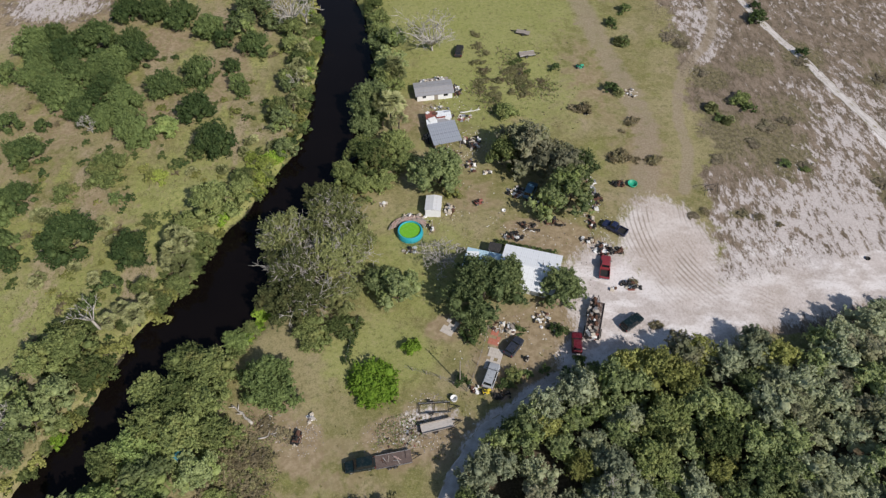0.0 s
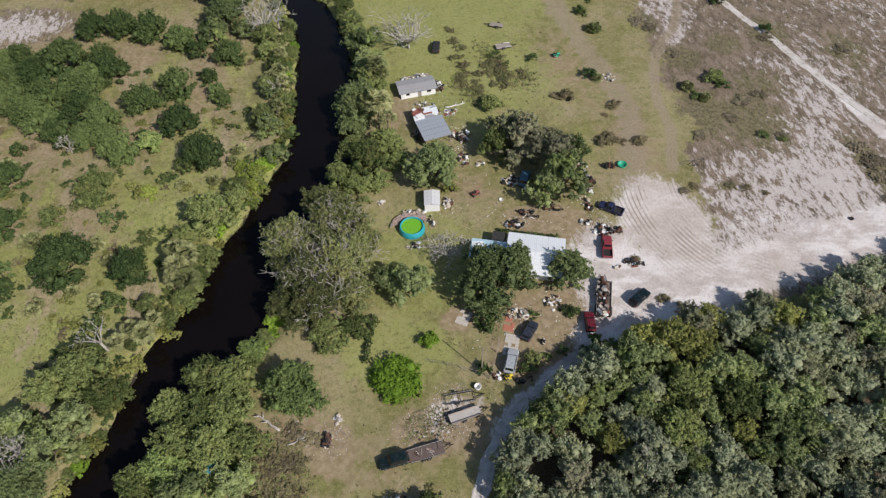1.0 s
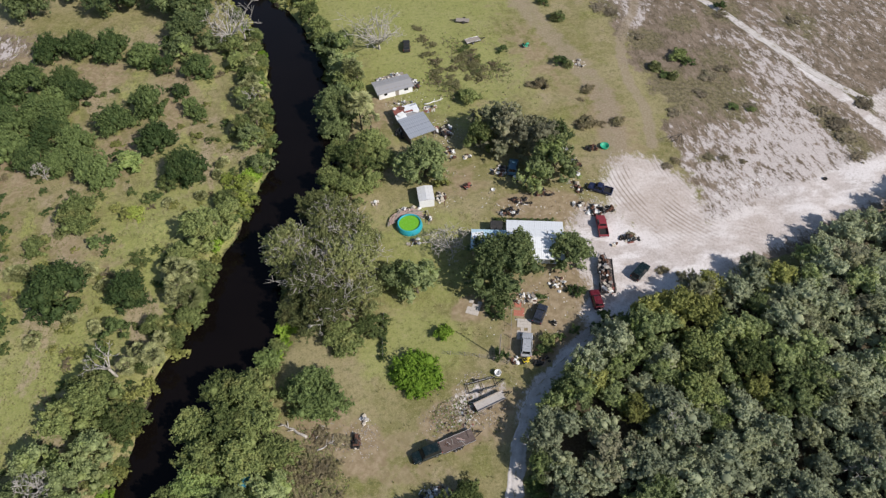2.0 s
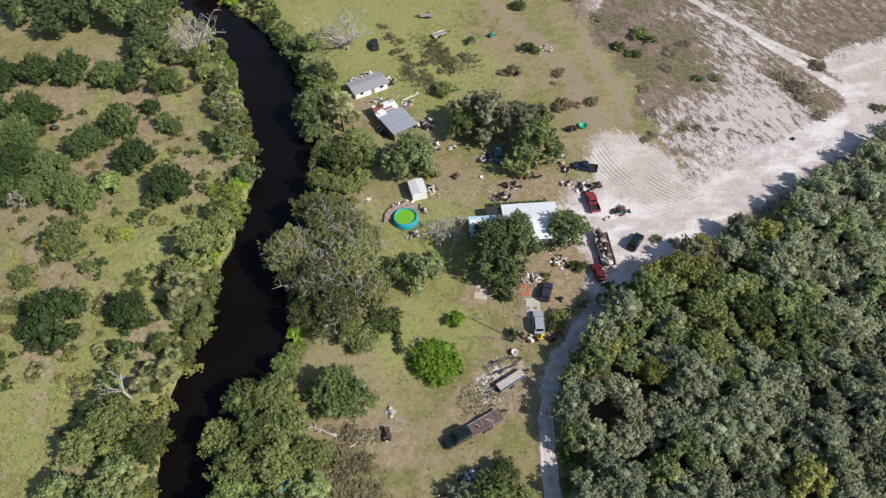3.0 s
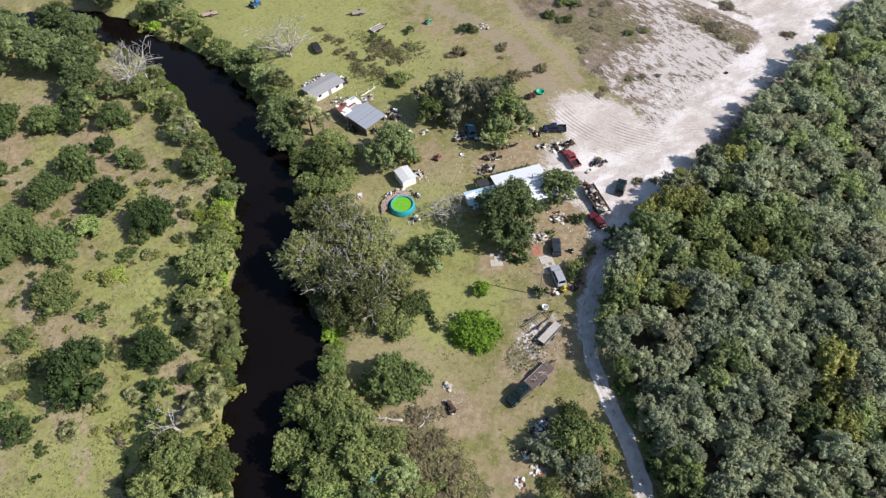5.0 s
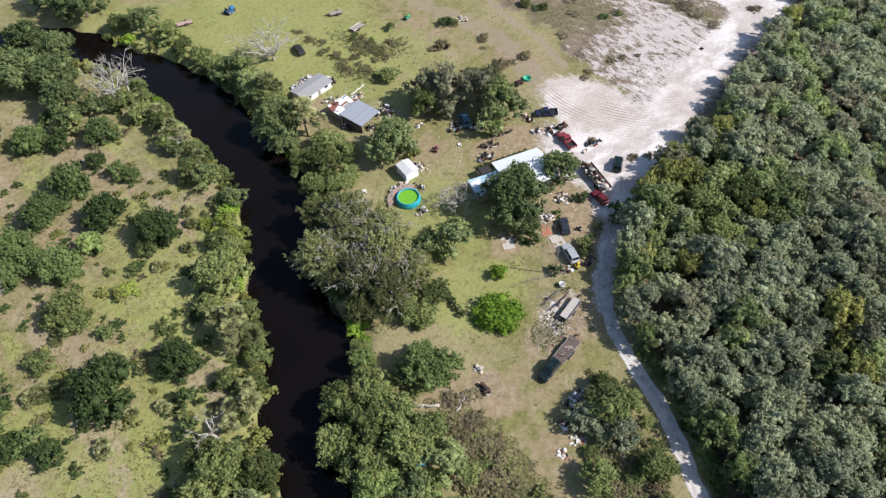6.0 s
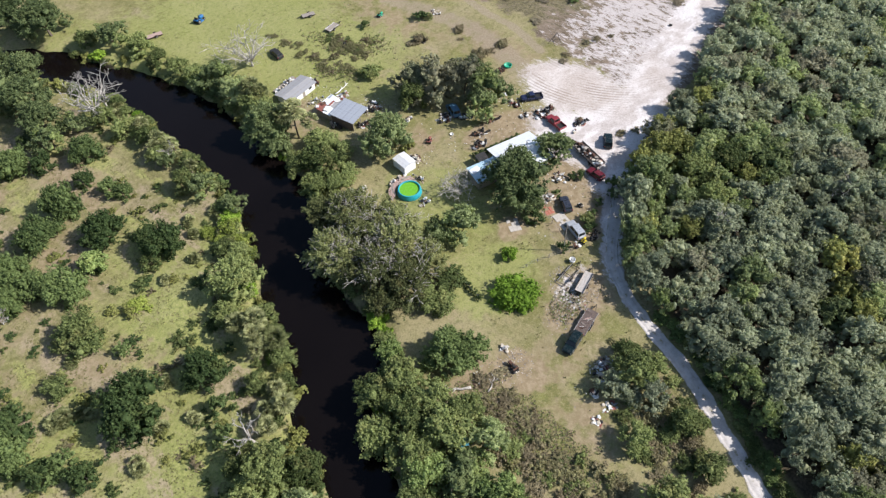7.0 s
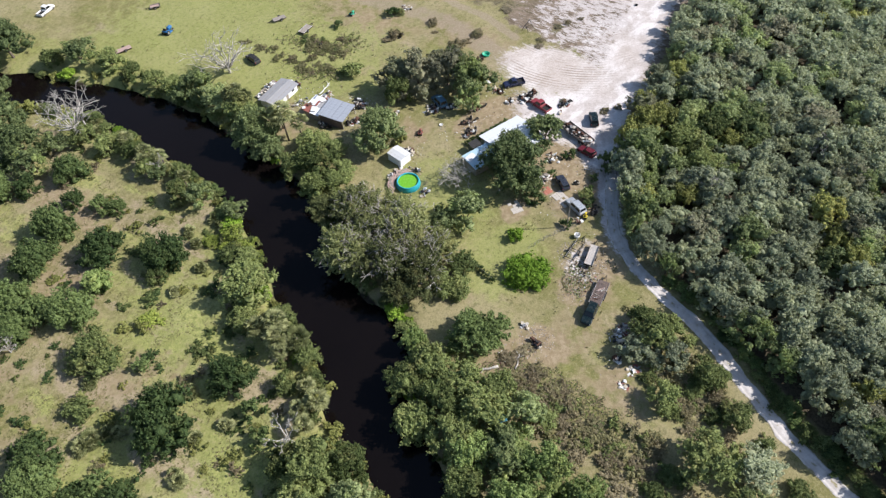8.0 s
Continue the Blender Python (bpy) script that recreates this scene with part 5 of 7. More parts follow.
def build_wood():
    """The wood east of the lane: crowns close to one another on a jittered lattice; the deep east of it is one mass."""
    rng = random.Random(23)
    row, y, deep = 0, -38.4, {}
    while y < 84:
        row += 1
        x = -32.0 + (row % 2) * 2.4
        while x < 128:
            px, py = x + rng.uniform(-1.5, 1.5), y + rng.uniform(-1.3, 1.3)
            east, south = float(lane_side(px, py)), float(wood_edge(px)) - py
            shady = 33 < py < 52 and east < 9
            if east > (2.7 if shady else 3.3 if py > 33 else 4.0) and south > 2.2 and py > -37 + 0.33 * (px + 32) and px < 124:
                r = rng.uniform(2.6, 4.6) * (0.85 if min(east - 4.4, south - 2.2) < 2.5 else 1.0)
                gold = max(1.3 - math.hypot((px - 29) / 10, (py - 51) / 5.5), 0.9 - math.hypot((px - 20) / 3, (py - 9) / 3))
                fresh = 1.3 - math.hypot((px - 36) / 13, (py - 42) / 10)
                chance = rng.uniform(0, 1)
                kind = "wood_yellow" if chance < gold or chance > 0.97 else "bank_oak" if chance < 0.5 * fresh else "wood_oak" if chance < fresh or chance > 0.78 else "wood_brown" if chance > 0.7 or chance > 0.12 + 0.5 * math.hypot((px - 62) / 22, (py - 50) / 12) else "grey_oak"
                h = 2.4 + r * rng.uniform(0.85, 1.15) + (0.8 if east < 9 else 0.0)
                if px < 50:
                    plant(kind, px, py, r, h, "fresh olive green oak in a dense wood" if kind == "bank_oak" else "", "trees of the wood")
                else:
                    deep.setdefault(kind, []).append((px, py, r, h, rng.uniform(0, 2 * math.pi)))
            x += 4.8
        y += 4.4
    verts, faces, slots, start = [], [], [], 0
    for slot, (kind, rows) in enumerate(sorted(deep.items())):
        for n, (px, py, r, h, turn) in enumerate(rows):
            crown, stem, reach, top = shape_of(kind, n % 3)
            p = np.empty(len(crown.vertices) * 3)
            crown.vertices.foreach_get("co", p)
            p = p.reshape(-1, 3) * (r / reach, r / reach, h / top)
            c, s = math.cos(turn), math.sin(turn)
            verts.append(np.stack([p[:, 0] * c - p[:, 1] * s + px, p[:, 0] * s + p[:, 1] * c + py, p[:, 2]], 1))
            kept = [list(f.vertices) for k, f in enumerate(crown.polygons) if k % 5 < (4 if px < 70 else 2) or k >= LEAF_COUNT[crown.name]]
            faces += [[start + v for v in f] for f in kept]
            slots += [slot] * len(kept)
            start += len(p)
    mats = [KINDS[kind][0] for kind in sorted(deep)]
    me = mesh_of("woodland", np.concatenate(verts).tolist(), faces, mats, mat_index=slots)
    tagged(new("woodland", me), "dense mixed oak wood stretching away east", "wood", kind="stuff")


build_wood()
for k, p in enumerate(LANE_LINE):
    if 32 < p[1] < 50 and k % 3 == 0:
        side = PICK.uniform(2.8, 4.0)
        plant(PICK.choice(["grey_oak", "wood_oak", "grey_oak"]), p[0] + 0.88 * side, p[1] - 0.45 * side, PICK.uniform(2.3, 3.2), PICK.uniform(5.4, 7.0), "green oak leaning over the sandy lane", "trees of the wood")
    elif -22 < p[1] <= 32 and k % 2 == 0:
        side = PICK.uniform(2.5, 3.7)
        plant(PICK.choice(["olive_shrub", "shrub", "fresh_shrub"]), p[0] + 0.9 * side, p[1] - 0.4 * side, PICK.uniform(1.2, 2.1), PICK.uniform(0.9, 1.7), "leafy bush at the edge of the sandy lane", "bushes along the lane", "bush")
for kind, x, y, r, h in [("wood_yellow", 31.0, 50.8, 4.8, 7.6), ("wood_yellow", 26.0, 53.0, 3.6, 6.4), ("wood_oak", 21.8, 50.6, 3.2, 6.2), ("wood_yellow", 37.2, 55.6, 3.4, 5.4), ("wood_yellow", 12.2, 42.4, 2.6, 5.6)]:
    plant(kind, x, y, r, h, "tall olive tree turning colour at the lane's end")
plant("small_shrub", 16.4, 52.8, 1.5, 1.9)
plant("small_shrub", 18.6, 54.4, 1.8, 2.4)
plant("small_shrub", 13.2, 53.6, 1.1, 1.4)


def build_tufts():
    """Coarse grass and low stems, too many to count, in drifts."""
    rng = np.random.default_rng(31)

    def strew(name, count, xs, ys, keep, size, tall, material, label):
        x, y = rng.uniform(*xs, count), rng.uniform(*ys, count)
        ok = keep(x, y)
        x, y = x[ok], y[ok]
        base = np.stack([x, y, land_height(x, y)], 1)
        verts = []
        for k in range(4):
            a = rng.uniform(0, 2 * np.pi, len(x))
            s = size * rng.uniform(0.3, 1.4, len(x))
            side = np.stack([np.cos(a), np.sin(a), 0 * a], 1) * (s * 0.35)[:, None]
            tip = np.stack([-np.sin(a) * s * 0.45, np.cos(a) * s * 0.45, s * tall], 1)
            verts.append(np.stack([base - side, base + side, base + tip], 1).reshape(-1, 3))
        verts = np.concatenate(verts)
        tagged(new(name, mesh_of(name, verts.tolist(), np.arange(len(verts)).reshape(-1, 3).tolist(), material)), label, "grass", kind="stuff")

    bank = lambda x, y: (past_bank(x, y) > 0.8) & (x < np.interp(y, RIVER_LINE[:, 1], RIVER_LINE[:, 0])) & (ripple(x, y, 8, 41) + ripple(x, y, 3, 42) * 0.6 > -0.15)
    strew("grass_tufts", 42000, (-110, -30), (32, 170), bank, 0.34, 0.25, TUFT, "coarse tufted grass on the west bank")
    shore = lambda x, y: (np.abs(past_bank(x, y) - 0.8) < 1.5)
    strew("bank_weeds", 9000, (-80, -12), (20, 185), shore, 0.6, 0.8, SHRUB, "green weeds along the water's edge")
    field = lambda x, y: (spot(x, y, 68, 88, 22, 22) < 0.1) & (x > np.interp(y, [70, 95, 130, 160], [64, 50, 52, 48])) & (y > wood_edge(x) + 22) & (ripple(x, y, 11, 43) + ripple(x, y, 3, 44) * 0.7 > 0.0)
    strew("dry_scrub", 26000, (46, 125), (84, 180), field, 0.30, 0.3, MAT, "grey-brown dry scrub over sand")
    brush = lambda x, y: (np.maximum.reduce([spot(x, y, 4.8, 125.5, 2.6, 5.5, 15), spot(x, y, 13, 133, 3.0, 9, 12), spot(x, y, 18.5, 126.5, 4.5, 4, 0), spot(x, y, 8, 119.5, 2.5, 2)]) + 0.5 * ripple(x, y, 3, 47) > rng.uniform(0.3, 1.3, len(x)))
    strew("field_brush", 6200, (-2, 28), (112, 146), brush, 0.42, 0.6, OLIVE, "bands of low olive brush in the field")
    strew("dry_brush", 5600, (-2, 28), (112, 146), brush, 0.42, 0.5, DRY, "bands of low dry brush in the field")
    waste = lambda x, y: (np.maximum(spot(x, y, -9.5, 43.8, 4.5, 2.6, 10), spot(x, y, -32, 34, 4.5, 13, 5)) + 0.3 * ripple(x, y, 2.5, 48) > 0.5)
    strew("waste_brush", 9000, (-40, -2), (16, 52), waste, 0.30, 0.5, OLIVE, "low olive brush on the waste ground")
    strew("waste_weeds", 20000, (-40, -2), (16, 52), waste, 0.28, 0.4, DRY, "tangled dry weeds on the waste ground")
    yard = lambda x, y: (past_bank(x, y) > 3) & (lane_side(x, y) < -2) & (np.maximum.reduce([spot(x, y, 14, 78, 18, 20), spot(x, y, 0, 105, 9, 14), spot(x, y, -6, 44, 8, 5), spot(x, y, 8, 58, 10, 10), spot(x, y, -18, 30, 6, 5)]) > rng.uniform(0.25, 1.0, len(x)))
    for name, count, material, label in (("pale_litter", 900, WHITE, "scattered scraps of pale litter"), ("brown_litter", 1500, WOOD, "scattered twigs and brown scraps"), ("dark_litter", 700, BLACK, "scattered dark scraps and stones")):
        strew(name, count, (-26, 36), (24, 122), yard, 0.26, 0.35, material, label)
    rubble = lambda x, y: (np.maximum.reduce([spot(x, y, -8.6, 43.4, 6.5, 3.4, 15), spot(x, y, -15.2, 31.6, 2.6, 2.0, 0), spot(x, y, -25.4, 42.8, 3.4, 2.8), spot(x, y, -5.2, 48.8, 3, 1.2)]) > rng.uniform(0.1, 1.0, len(x)))
    for name, count, material, label in (("pale_rubble", 2300, CONCRETE, "pale broken rubble on waste ground"), ("brown_rubble", 2600, WOOD, "brown sticks and scraps on waste ground")):
        strew(name, count, (-30, -1), (28, 51), rubble, 0.24, 0.4, material, label)
    junk = lambda x, y: (np.maximum.reduce([spot(x, y, 26, 86, 2.6, 9), spot(x, y, 27, 79, 3, 2), spot(x, y, 12, 83.5, 6, 1.6, -15), spot(x, y, 0.5, 108, 5, 6), spot(x, y, -4, 88, 4, 3), spot(x, y, 8, 62, 4, 2.5), spot(x, y, -3, 120, 5, 9)]) > rng.uniform(0.15, 1.0, len(x)))
    for name, count, material, label in (("white_scraps", 3000, WHITE, "small white scraps strewn round the yard"), ("dark_scraps", 3000, RUST, "small rusty scraps strewn round the yard")):
        strew(name, count, (-12, 32), (58, 130), junk, 0.24, 0.5, material, label)
    lawn = lambda x, y: (past_bank(x, y) > 1.5) & (x > -22) & (x < 46) & (lane_side(x, y) < -2.5) & (ripple(x, y, 9, 45) + ripple(x, y, 2.5, 46) * 0.7 > 0.55) & ~((x > 20) & (y < 96))
    strew("field_weeds", 13000, (-40, 46), (8, 170), lawn, 0.34, 0.5, TUFT, "scattered weeds in mown rough grass")


build_tufts()

# ---- vehicles ----
def loft(stations, ring):
    """Skin over cross sections: each station is passed to ring(), which gives its loop of points."""
    bm = bmesh.new()
    loops = [[bm.verts.new(p) for p in ring(*s)] for s in stations]
    for a, b in zip(loops, loops[1:]):
        for k in range(len(a)):
            bm.faces.new((a[k], a[(k + 1) % len(a)], b[(k + 1) % len(a)], b[k]))
    bm.faces.new(loops[0][::-1])
    bm.faces.new(loops[-1])
    bmesh.ops.recalc_face_normals(bm, faces=bm.faces)
    return bm


def body_ring(x, w, low, high, ease=0.10):
    return [(x, -w + 0.05, low), (x, -w, low + 0.15), (x, -w, high - ease), (x, -w + ease * 1.3, high), (x, w - ease * 1.3, high), (x, w, high - ease), (x, w, low + 0.15), (x, w - 0.05, low)]


TYRE = None
RIM = None


def wheel_meshes():
    global TYRE, RIM
    if TYRE is None:
        TYRE, RIM = disc_mesh("tyre", 0.36, 0.24, RUBBER, 18, 0.06), disc_mesh("rim", 0.22, 0.26, STEEL, 12, 0.02)
    return TYRE, RIM


def add_wheel(parent, x, y, z=0.36, size=1.0):
    tyre, rim = wheel_meshes()
    hub = thing("wheel", pose(x, y, z, 90, 0, 0) @ Matrix.Scale(size, 4), "", "")
    hub.parent = parent
    child("tyre", tyre, hub)
    child("rim", rim, hub)


def pane(name, corners, parent, thick=0.02, material=None):
    """A sheet with a little thickness over four corners."""
    a, b, c, d = [Vector(p) for p in corners]
    n = (b - a).cross(d - a).normalized() * thick
    verts = [a, b, c, d, a + n, b + n, c + n, d + n]
    faces = [(3, 2, 1, 0), (4, 5, 6, 7), (0, 1, 5, 4), (1, 2, 6, 5), (2, 3, 7, 6), (3, 0, 4, 7)]
    return child(name, mesh_of(name, verts, faces, material or GLASS), parent)


def vehicle(x, y, heading, paint, label, shape="suv", long=4.6, wide=1.84, tall=1.7, category="car", z=None):
    """A road vehicle that looks along its own +x: suv, car or pickup."""
    car = thing("pickup_truck" if shape == "pickup" else "car", pose(x, y, (at_ground(x, y) if z is None else z), 0, 0, heading), label, category)
    h, w, belt = long / 2, wide / 2, 0.98 if shape != "car" else 0.86
    nose = 1.28 if shape != "car" else 1.2
    back = {"suv": -h + 0.1, "car": -h + 0.75, "pickup": -0.55}[shape]
    front = h - nose
    end = -h if shape != "pickup" else back - 0.12
    stations = [(h, w * 0.80, 0.38, belt - 0.30), (h - 0.12, w * 0.92, 0.30, belt - 0.14), (h - 0.5, w * 0.98, 0.28, belt - 0.06), (front, w, 0.26, belt), (0.0, w, 0.26, belt), (end + 0.45, w, 0.26, belt), (end + 0.1, w * 0.96, 0.30, belt - 0.03), (end, w * 0.9, 0.40, belt - 0.12)]
    part("body", loft(stations, body_ring), paint, car)
    # cabin: glass all round under a painted roof, with pillars
    rake_f, rake_b = 0.62, {"suv": 0.28, "car": 0.62, "pickup": 0.18}[shape]
    f0, f1, b0, b1, w0, w1, roof = front, front - rake_f, back, back + rake_b, w - 0.07, w - 0.24, tall - 0.06
    lower = [(f0, -w0, belt - 0.02), (f0, w0, belt - 0.02), (b0, w0, belt - 0.02), (b0, -w0, belt - 0.02)]
    upper = [(f1, -w1, roof), (f1, w1, roof), (b1, w1, roof), (b1, -w1, roof)]
    cabin = mesh_of("cabin", lower + upper, [(0, 1, 5, 4), (1, 2, 6, 5), (2, 3, 7, 6), (3, 0, 4, 7), (0, 3, 2, 1)], paint)
    child("cabin", cabin, car)
    part("roof", loft([(f1 + 0.03, w1, roof - 0.02, roof + 0.03, 0.02), (f1 - 0.25, w1 + 0.02, roof - 0.03, roof + 0.06, 0.03), (b1 + 0.2, w1 + 0.02, roof - 0.03, roof + 0.06, 0.03), (b1 - 0.03, w1, roof - 0.02, roof + 0.03, 0.02)],
                      lambda x, ww, lo, hi, e: [(x, -ww, lo), (x, -ww + e, hi), (x, ww - e, hi), (x, ww, lo)]), paint, car)

    def on(a, b, c, d, s, t):
        a, b, c, d = map(Vector, (a, b, c, d))
        return a.lerp(b, s).lerp(d.lerp(c, s), t)

    def window(name, face, s0, s1, t0=0.12, t1=0.9):
        q = [on(*face, s0, t0), on(*face, s1, t0), on(*face, s1, t1), on(*face, s0, t1)]
        pane(name, q, car, 0.012)

    window("windshield", (lower[0], lower[1], upper[1], upper[0]), 0.05, 0.95)
    window("rear_window", (lower[2], lower[3], upper[3], upper[2]), 0.08, 0.92, 0.3)
    for a, b in ((1, 2), (3, 0)):
        face = (lower[a], lower[b], upper[b], upper[a])
        cuts = (0.06, 0.94) if shape == "pickup" else (0.04, 0.48) if a == 1 else (0.52, 0.96)
        window("side_window", face, *cuts)
        if shape != "pickup":
            window("side_window", face, *((0.52, 0.96) if a == 1 else (0.04, 0.48)))
    if shape == "pickup":
        bed = bmesh.new()
        long_bed, mid = end + h - 0.02, (end - h) / 2
        add_box(bed, (long_bed, wide - 0.10, 0.10), (mid, 0, 0.60))
        for s in (-1, 1):
            add_box(bed, (long_bed, 0.10, 0.62), (mid, s * (w - 0.055), 0.72), bevel=0.02)
        add_box(bed, (0.08, wide - 0.22, 0.44), (end - 0.05, 0, 0.81))
        part("cargo_bed", bed, paint, car)
        part("tailgate", box((0.09, wide - 0.24, 0.5), (-h + 0.05, 0, 0.78)), paint, car)
        part("bed_floor", box((long_bed - 0.14, wide - 0.24, 0.03), (mid, 0, 0.668), bevel=0), BLACK, car)
    for s in (-1, 1):
        part("headlight", box((0.10, 0.34, 0.16), (h - 0.10, s * (w * 0.66), belt - 0.30)), LENS, car)
        part("tail_light", box((0.08, 0.20, 0.30), (-h + 0.05, s * (w - 0.16), belt - 0.22)), TAIL, car)
        part("side_mirror", box((0.14, 0.18, 0.14), (front - 0.12, s * (w + 0.08), belt + 0.08)), BLACK, car)
    part("front_bumper", box((0.16, wide * 0.86, 0.20), (h - 0.02, 0, 0.46), bevel=0.05), BLACK, car)
    part("rear_bumper", box((0.16, wide * 0.86, 0.18), (-h + 0.0, 0, 0.46), bevel=0.05), CHROME if shape == "pickup" else BLACK, car)
    for wx in (h - 0.88, -h + 0.92):
        for s in (-1, 1):
            add_wheel(car, wx, s * (w - 0.12), 0.36)
    return car


vehicle(29.0, 83.7, 143, NAVY, "dark blue pickup truck parked on white sand", "pickup", 4.9, 1.8, 1.7, "pickup truck")
vehicle(25.8, 74.4, 78, RED, "faded red pickup truck with a loaded bed", "pickup", 5.2, 1.85, 1.75, "pickup truck")
vehicle(28.6, 62.7, 36, TEALBLACK, "black sport utility vehicle parked on pale sand", "suv", 4.3, 1.82, 1.72)
vehicle(8.4, 58.1, 54, SLATE, "dark slate blue hatchback parked on bare soil", "suv", 4.0, 1.78, 1.5)
vehicle(4.4, 52.7, 70, SILVER, "silver sport utility vehicle on a sandy drive", "suv", 4.6, 1.86, 1.75)
vehicle(18.8, 58.7, 84, MAROON, "dark red hatchback parked at the lane", "suv", 3.9, 1.75, 1.5)
vehicle(-15.5, 38.1, 190, TEALBLACK, "black sport utility vehicle hitched to a flat trailer", "suv", 4.5, 1.86, 1.75)
vehicle(0.4, 140.6, 82, BLACK, "black car parked on the far grass", "suv", 4.5, 1.8, 1.55)
vehicle(-17.2, 203.6, 20, WHITE, "white pickup truck far off on the grass", "pickup", 5.4, 1.9, 1.8, "pickup truck")
van = vehicle(13.9, 93.6, 68, plain("dull_blue_paint", (0.07, 0.16, 0.24), 0.4, 0.0, 0.4), "old blue van under trees among scrap", "suv", 4.6, 2.0, 2.0, "van")


def flat_trailer(x, y, heading, long, wide, deck, label, height=0.62, rails=0.0, axles=(0.1, -0.75), loaded=()):
    """A deck on a steel frame with a drawbar; the deck is laid with boards."""
    tr = thing("trailer", pose(x, y, at_ground(x, y), 0, 0, heading), label, "trailer")
    for s in (-1, 1):
        part("side_beam", box((long, 0.10, 0.16), (0, s * (wide / 2 - 0.05), height - 0.12), bevel=0.01), DARK_STEEL, tr)
        part("drawbar", box((1.5, 0.08, 0.10), (long / 2 + 0.62, s * 0.26, height - 0.16), -s * 20, 0.01), DARK_STEEL, tr)
    count = 6 if deck else 3
    for k in range(count):
        part("cross_beam", box((0.08, wide - 0.2, 0.10), (-long / 2 + 0.1 + k * (long - 0.2) / (count - 1), 0, height - 0.12), bevel=0), DARK_STEEL, tr)
    part("coupling", box((0.34, 0.12, 0.12), (long / 2 + 1.35, 0, height - 0.14), bevel=0.02), DARK_STEEL, tr)
    part("jack_stand", box((0.10, 0.10, 0.62), (long / 2 + 1.0, 0.1, 0.34)), DARK_STEEL, tr)
    if deck:
        n = max(6, int(wide / 0.2))
        for k in range(n):
            part("deck_board", box((long - 0.03, wide / n - 0.015, 0.05), (0, (k + 0.5) * wide / n - wide / 2, height + 0.0), bevel=0.008), deck, tr)
    if rails:
        for s in (-1, 1):
            part("side_rail", box((long, 0.06, rails), (0, s * (wide / 2 + 0.02), height + rails / 2)), STEEL if rails < 0.3 else WOOD, tr)
        part("end_rail", box((0.06, wide, rails), (-long / 2 - 0.02, 0, height + rails / 2)), DARK_STEEL, tr)
    for ax in axles:
        for s in (-1, 1):
            add_wheel(tr, ax, s * (wide / 2 + 0.14), 0.32, 0.88)
            part("mudguard", box((0.85, 0.26, 0.05), (ax, s * (wide / 2 + 0.14), 0.72)), DARK_STEEL, tr)
    return tr


flat_trailer(-10.6, 39.0, 11, 5.4, 2.0, BROWN_DECK, "flat trailer with a worn brown board deck", 0.66, 0.10)
flat_trailer(-4.6, 47.3, 4, 4.9, 1.7, None, "bare steel trailer frame on dry ground", 0.5, 0.06, (-0.6,))
flat_trailer(-4.2, 44.2, 14, 5.0, 1.5, PALE_WOOD, "old trailer with a grey board bed and side boards", 0.62, 0.34, (-0.4,))
flat_trailer(22.3, 63.0, 74, 7.6, 2.4, BROWN_DECK, "long flatbed trailer heaped with scrap", 0.85, 0.3, (-1.9, -2.8))
flat_trailer(16.4, 148.3, 160, 3.4, 1.6, WOOD, "small flat trailer on the far grass", 0.55, 0.0, (-0.3,))
flat_trailer(16.7, 138.9, 10, 3.8, 1.7, WOOD, "weathered flat trailer loaded with timber", 0.55, 0.2, (-0.3,))
flat_trailer(-15.7, 170.9, 165, 4.0, 1.6, WOOD_PINK, "low reddish trailer on worn grass", 0.5, 0.0, (-0.3,))
flat_trailer(1.2, 180.4, 150, 2.6, 1.4, WOOD_PINK, "small rusty trailer on the far grass", 0.5, 0.3, (0,))


# ---- buildings ----
def corrugated(long, deep, thick=0.03, pitch=0.30, rise=0.011):
    """A ribbed roofing sheet, ribs down the slope (y), around the origin."""
    n = max(4, int(long / pitch) * 4)
    verts, faces = [], []
    for k in range(n + 1):
        xx, up = -long / 2 + long * k / n, rise * (1.0 if k % 4 in (1, 2) else 0.0)
        for yy in (-deep / 2, deep / 2):
            verts += [(xx, yy, up), (xx, yy, up - thick)]
    for k in range(n):
        i = 4 * k
        faces += [(i, i + 4, i + 6, i + 2), (i + 1, i + 3, i + 7, i + 5), (i, i + 1, i + 5, i + 4), (i + 2, i + 6, i + 7, i + 3)]
    faces += [(0, 2, 3, 1), (4 * n, 4 * n + 1, 4 * n + 3, 4 * n + 2)]
    return verts, faces


def roof_slope(parent, long, deep, at, tilt, material, turn=0.0, panels=4):
    """One slope made of several roofing sheets side by side."""
    each = long / panels
    verts, faces = corrugated(each - 0.012, deep)
    me = mesh_of("roof_panel", verts, faces, material)
    m = pose(*at, 0, 0, turn) @ pose(0, 0, 0, tilt, 0, 0)
    for k in range(panels):
        child("roof_panel", me, parent, m @ pose((k + 0.5) * each - long / 2, 0, 0.006 * (k % 2), 0, 0.15 * ((k * 7) % 3 - 1), 0))


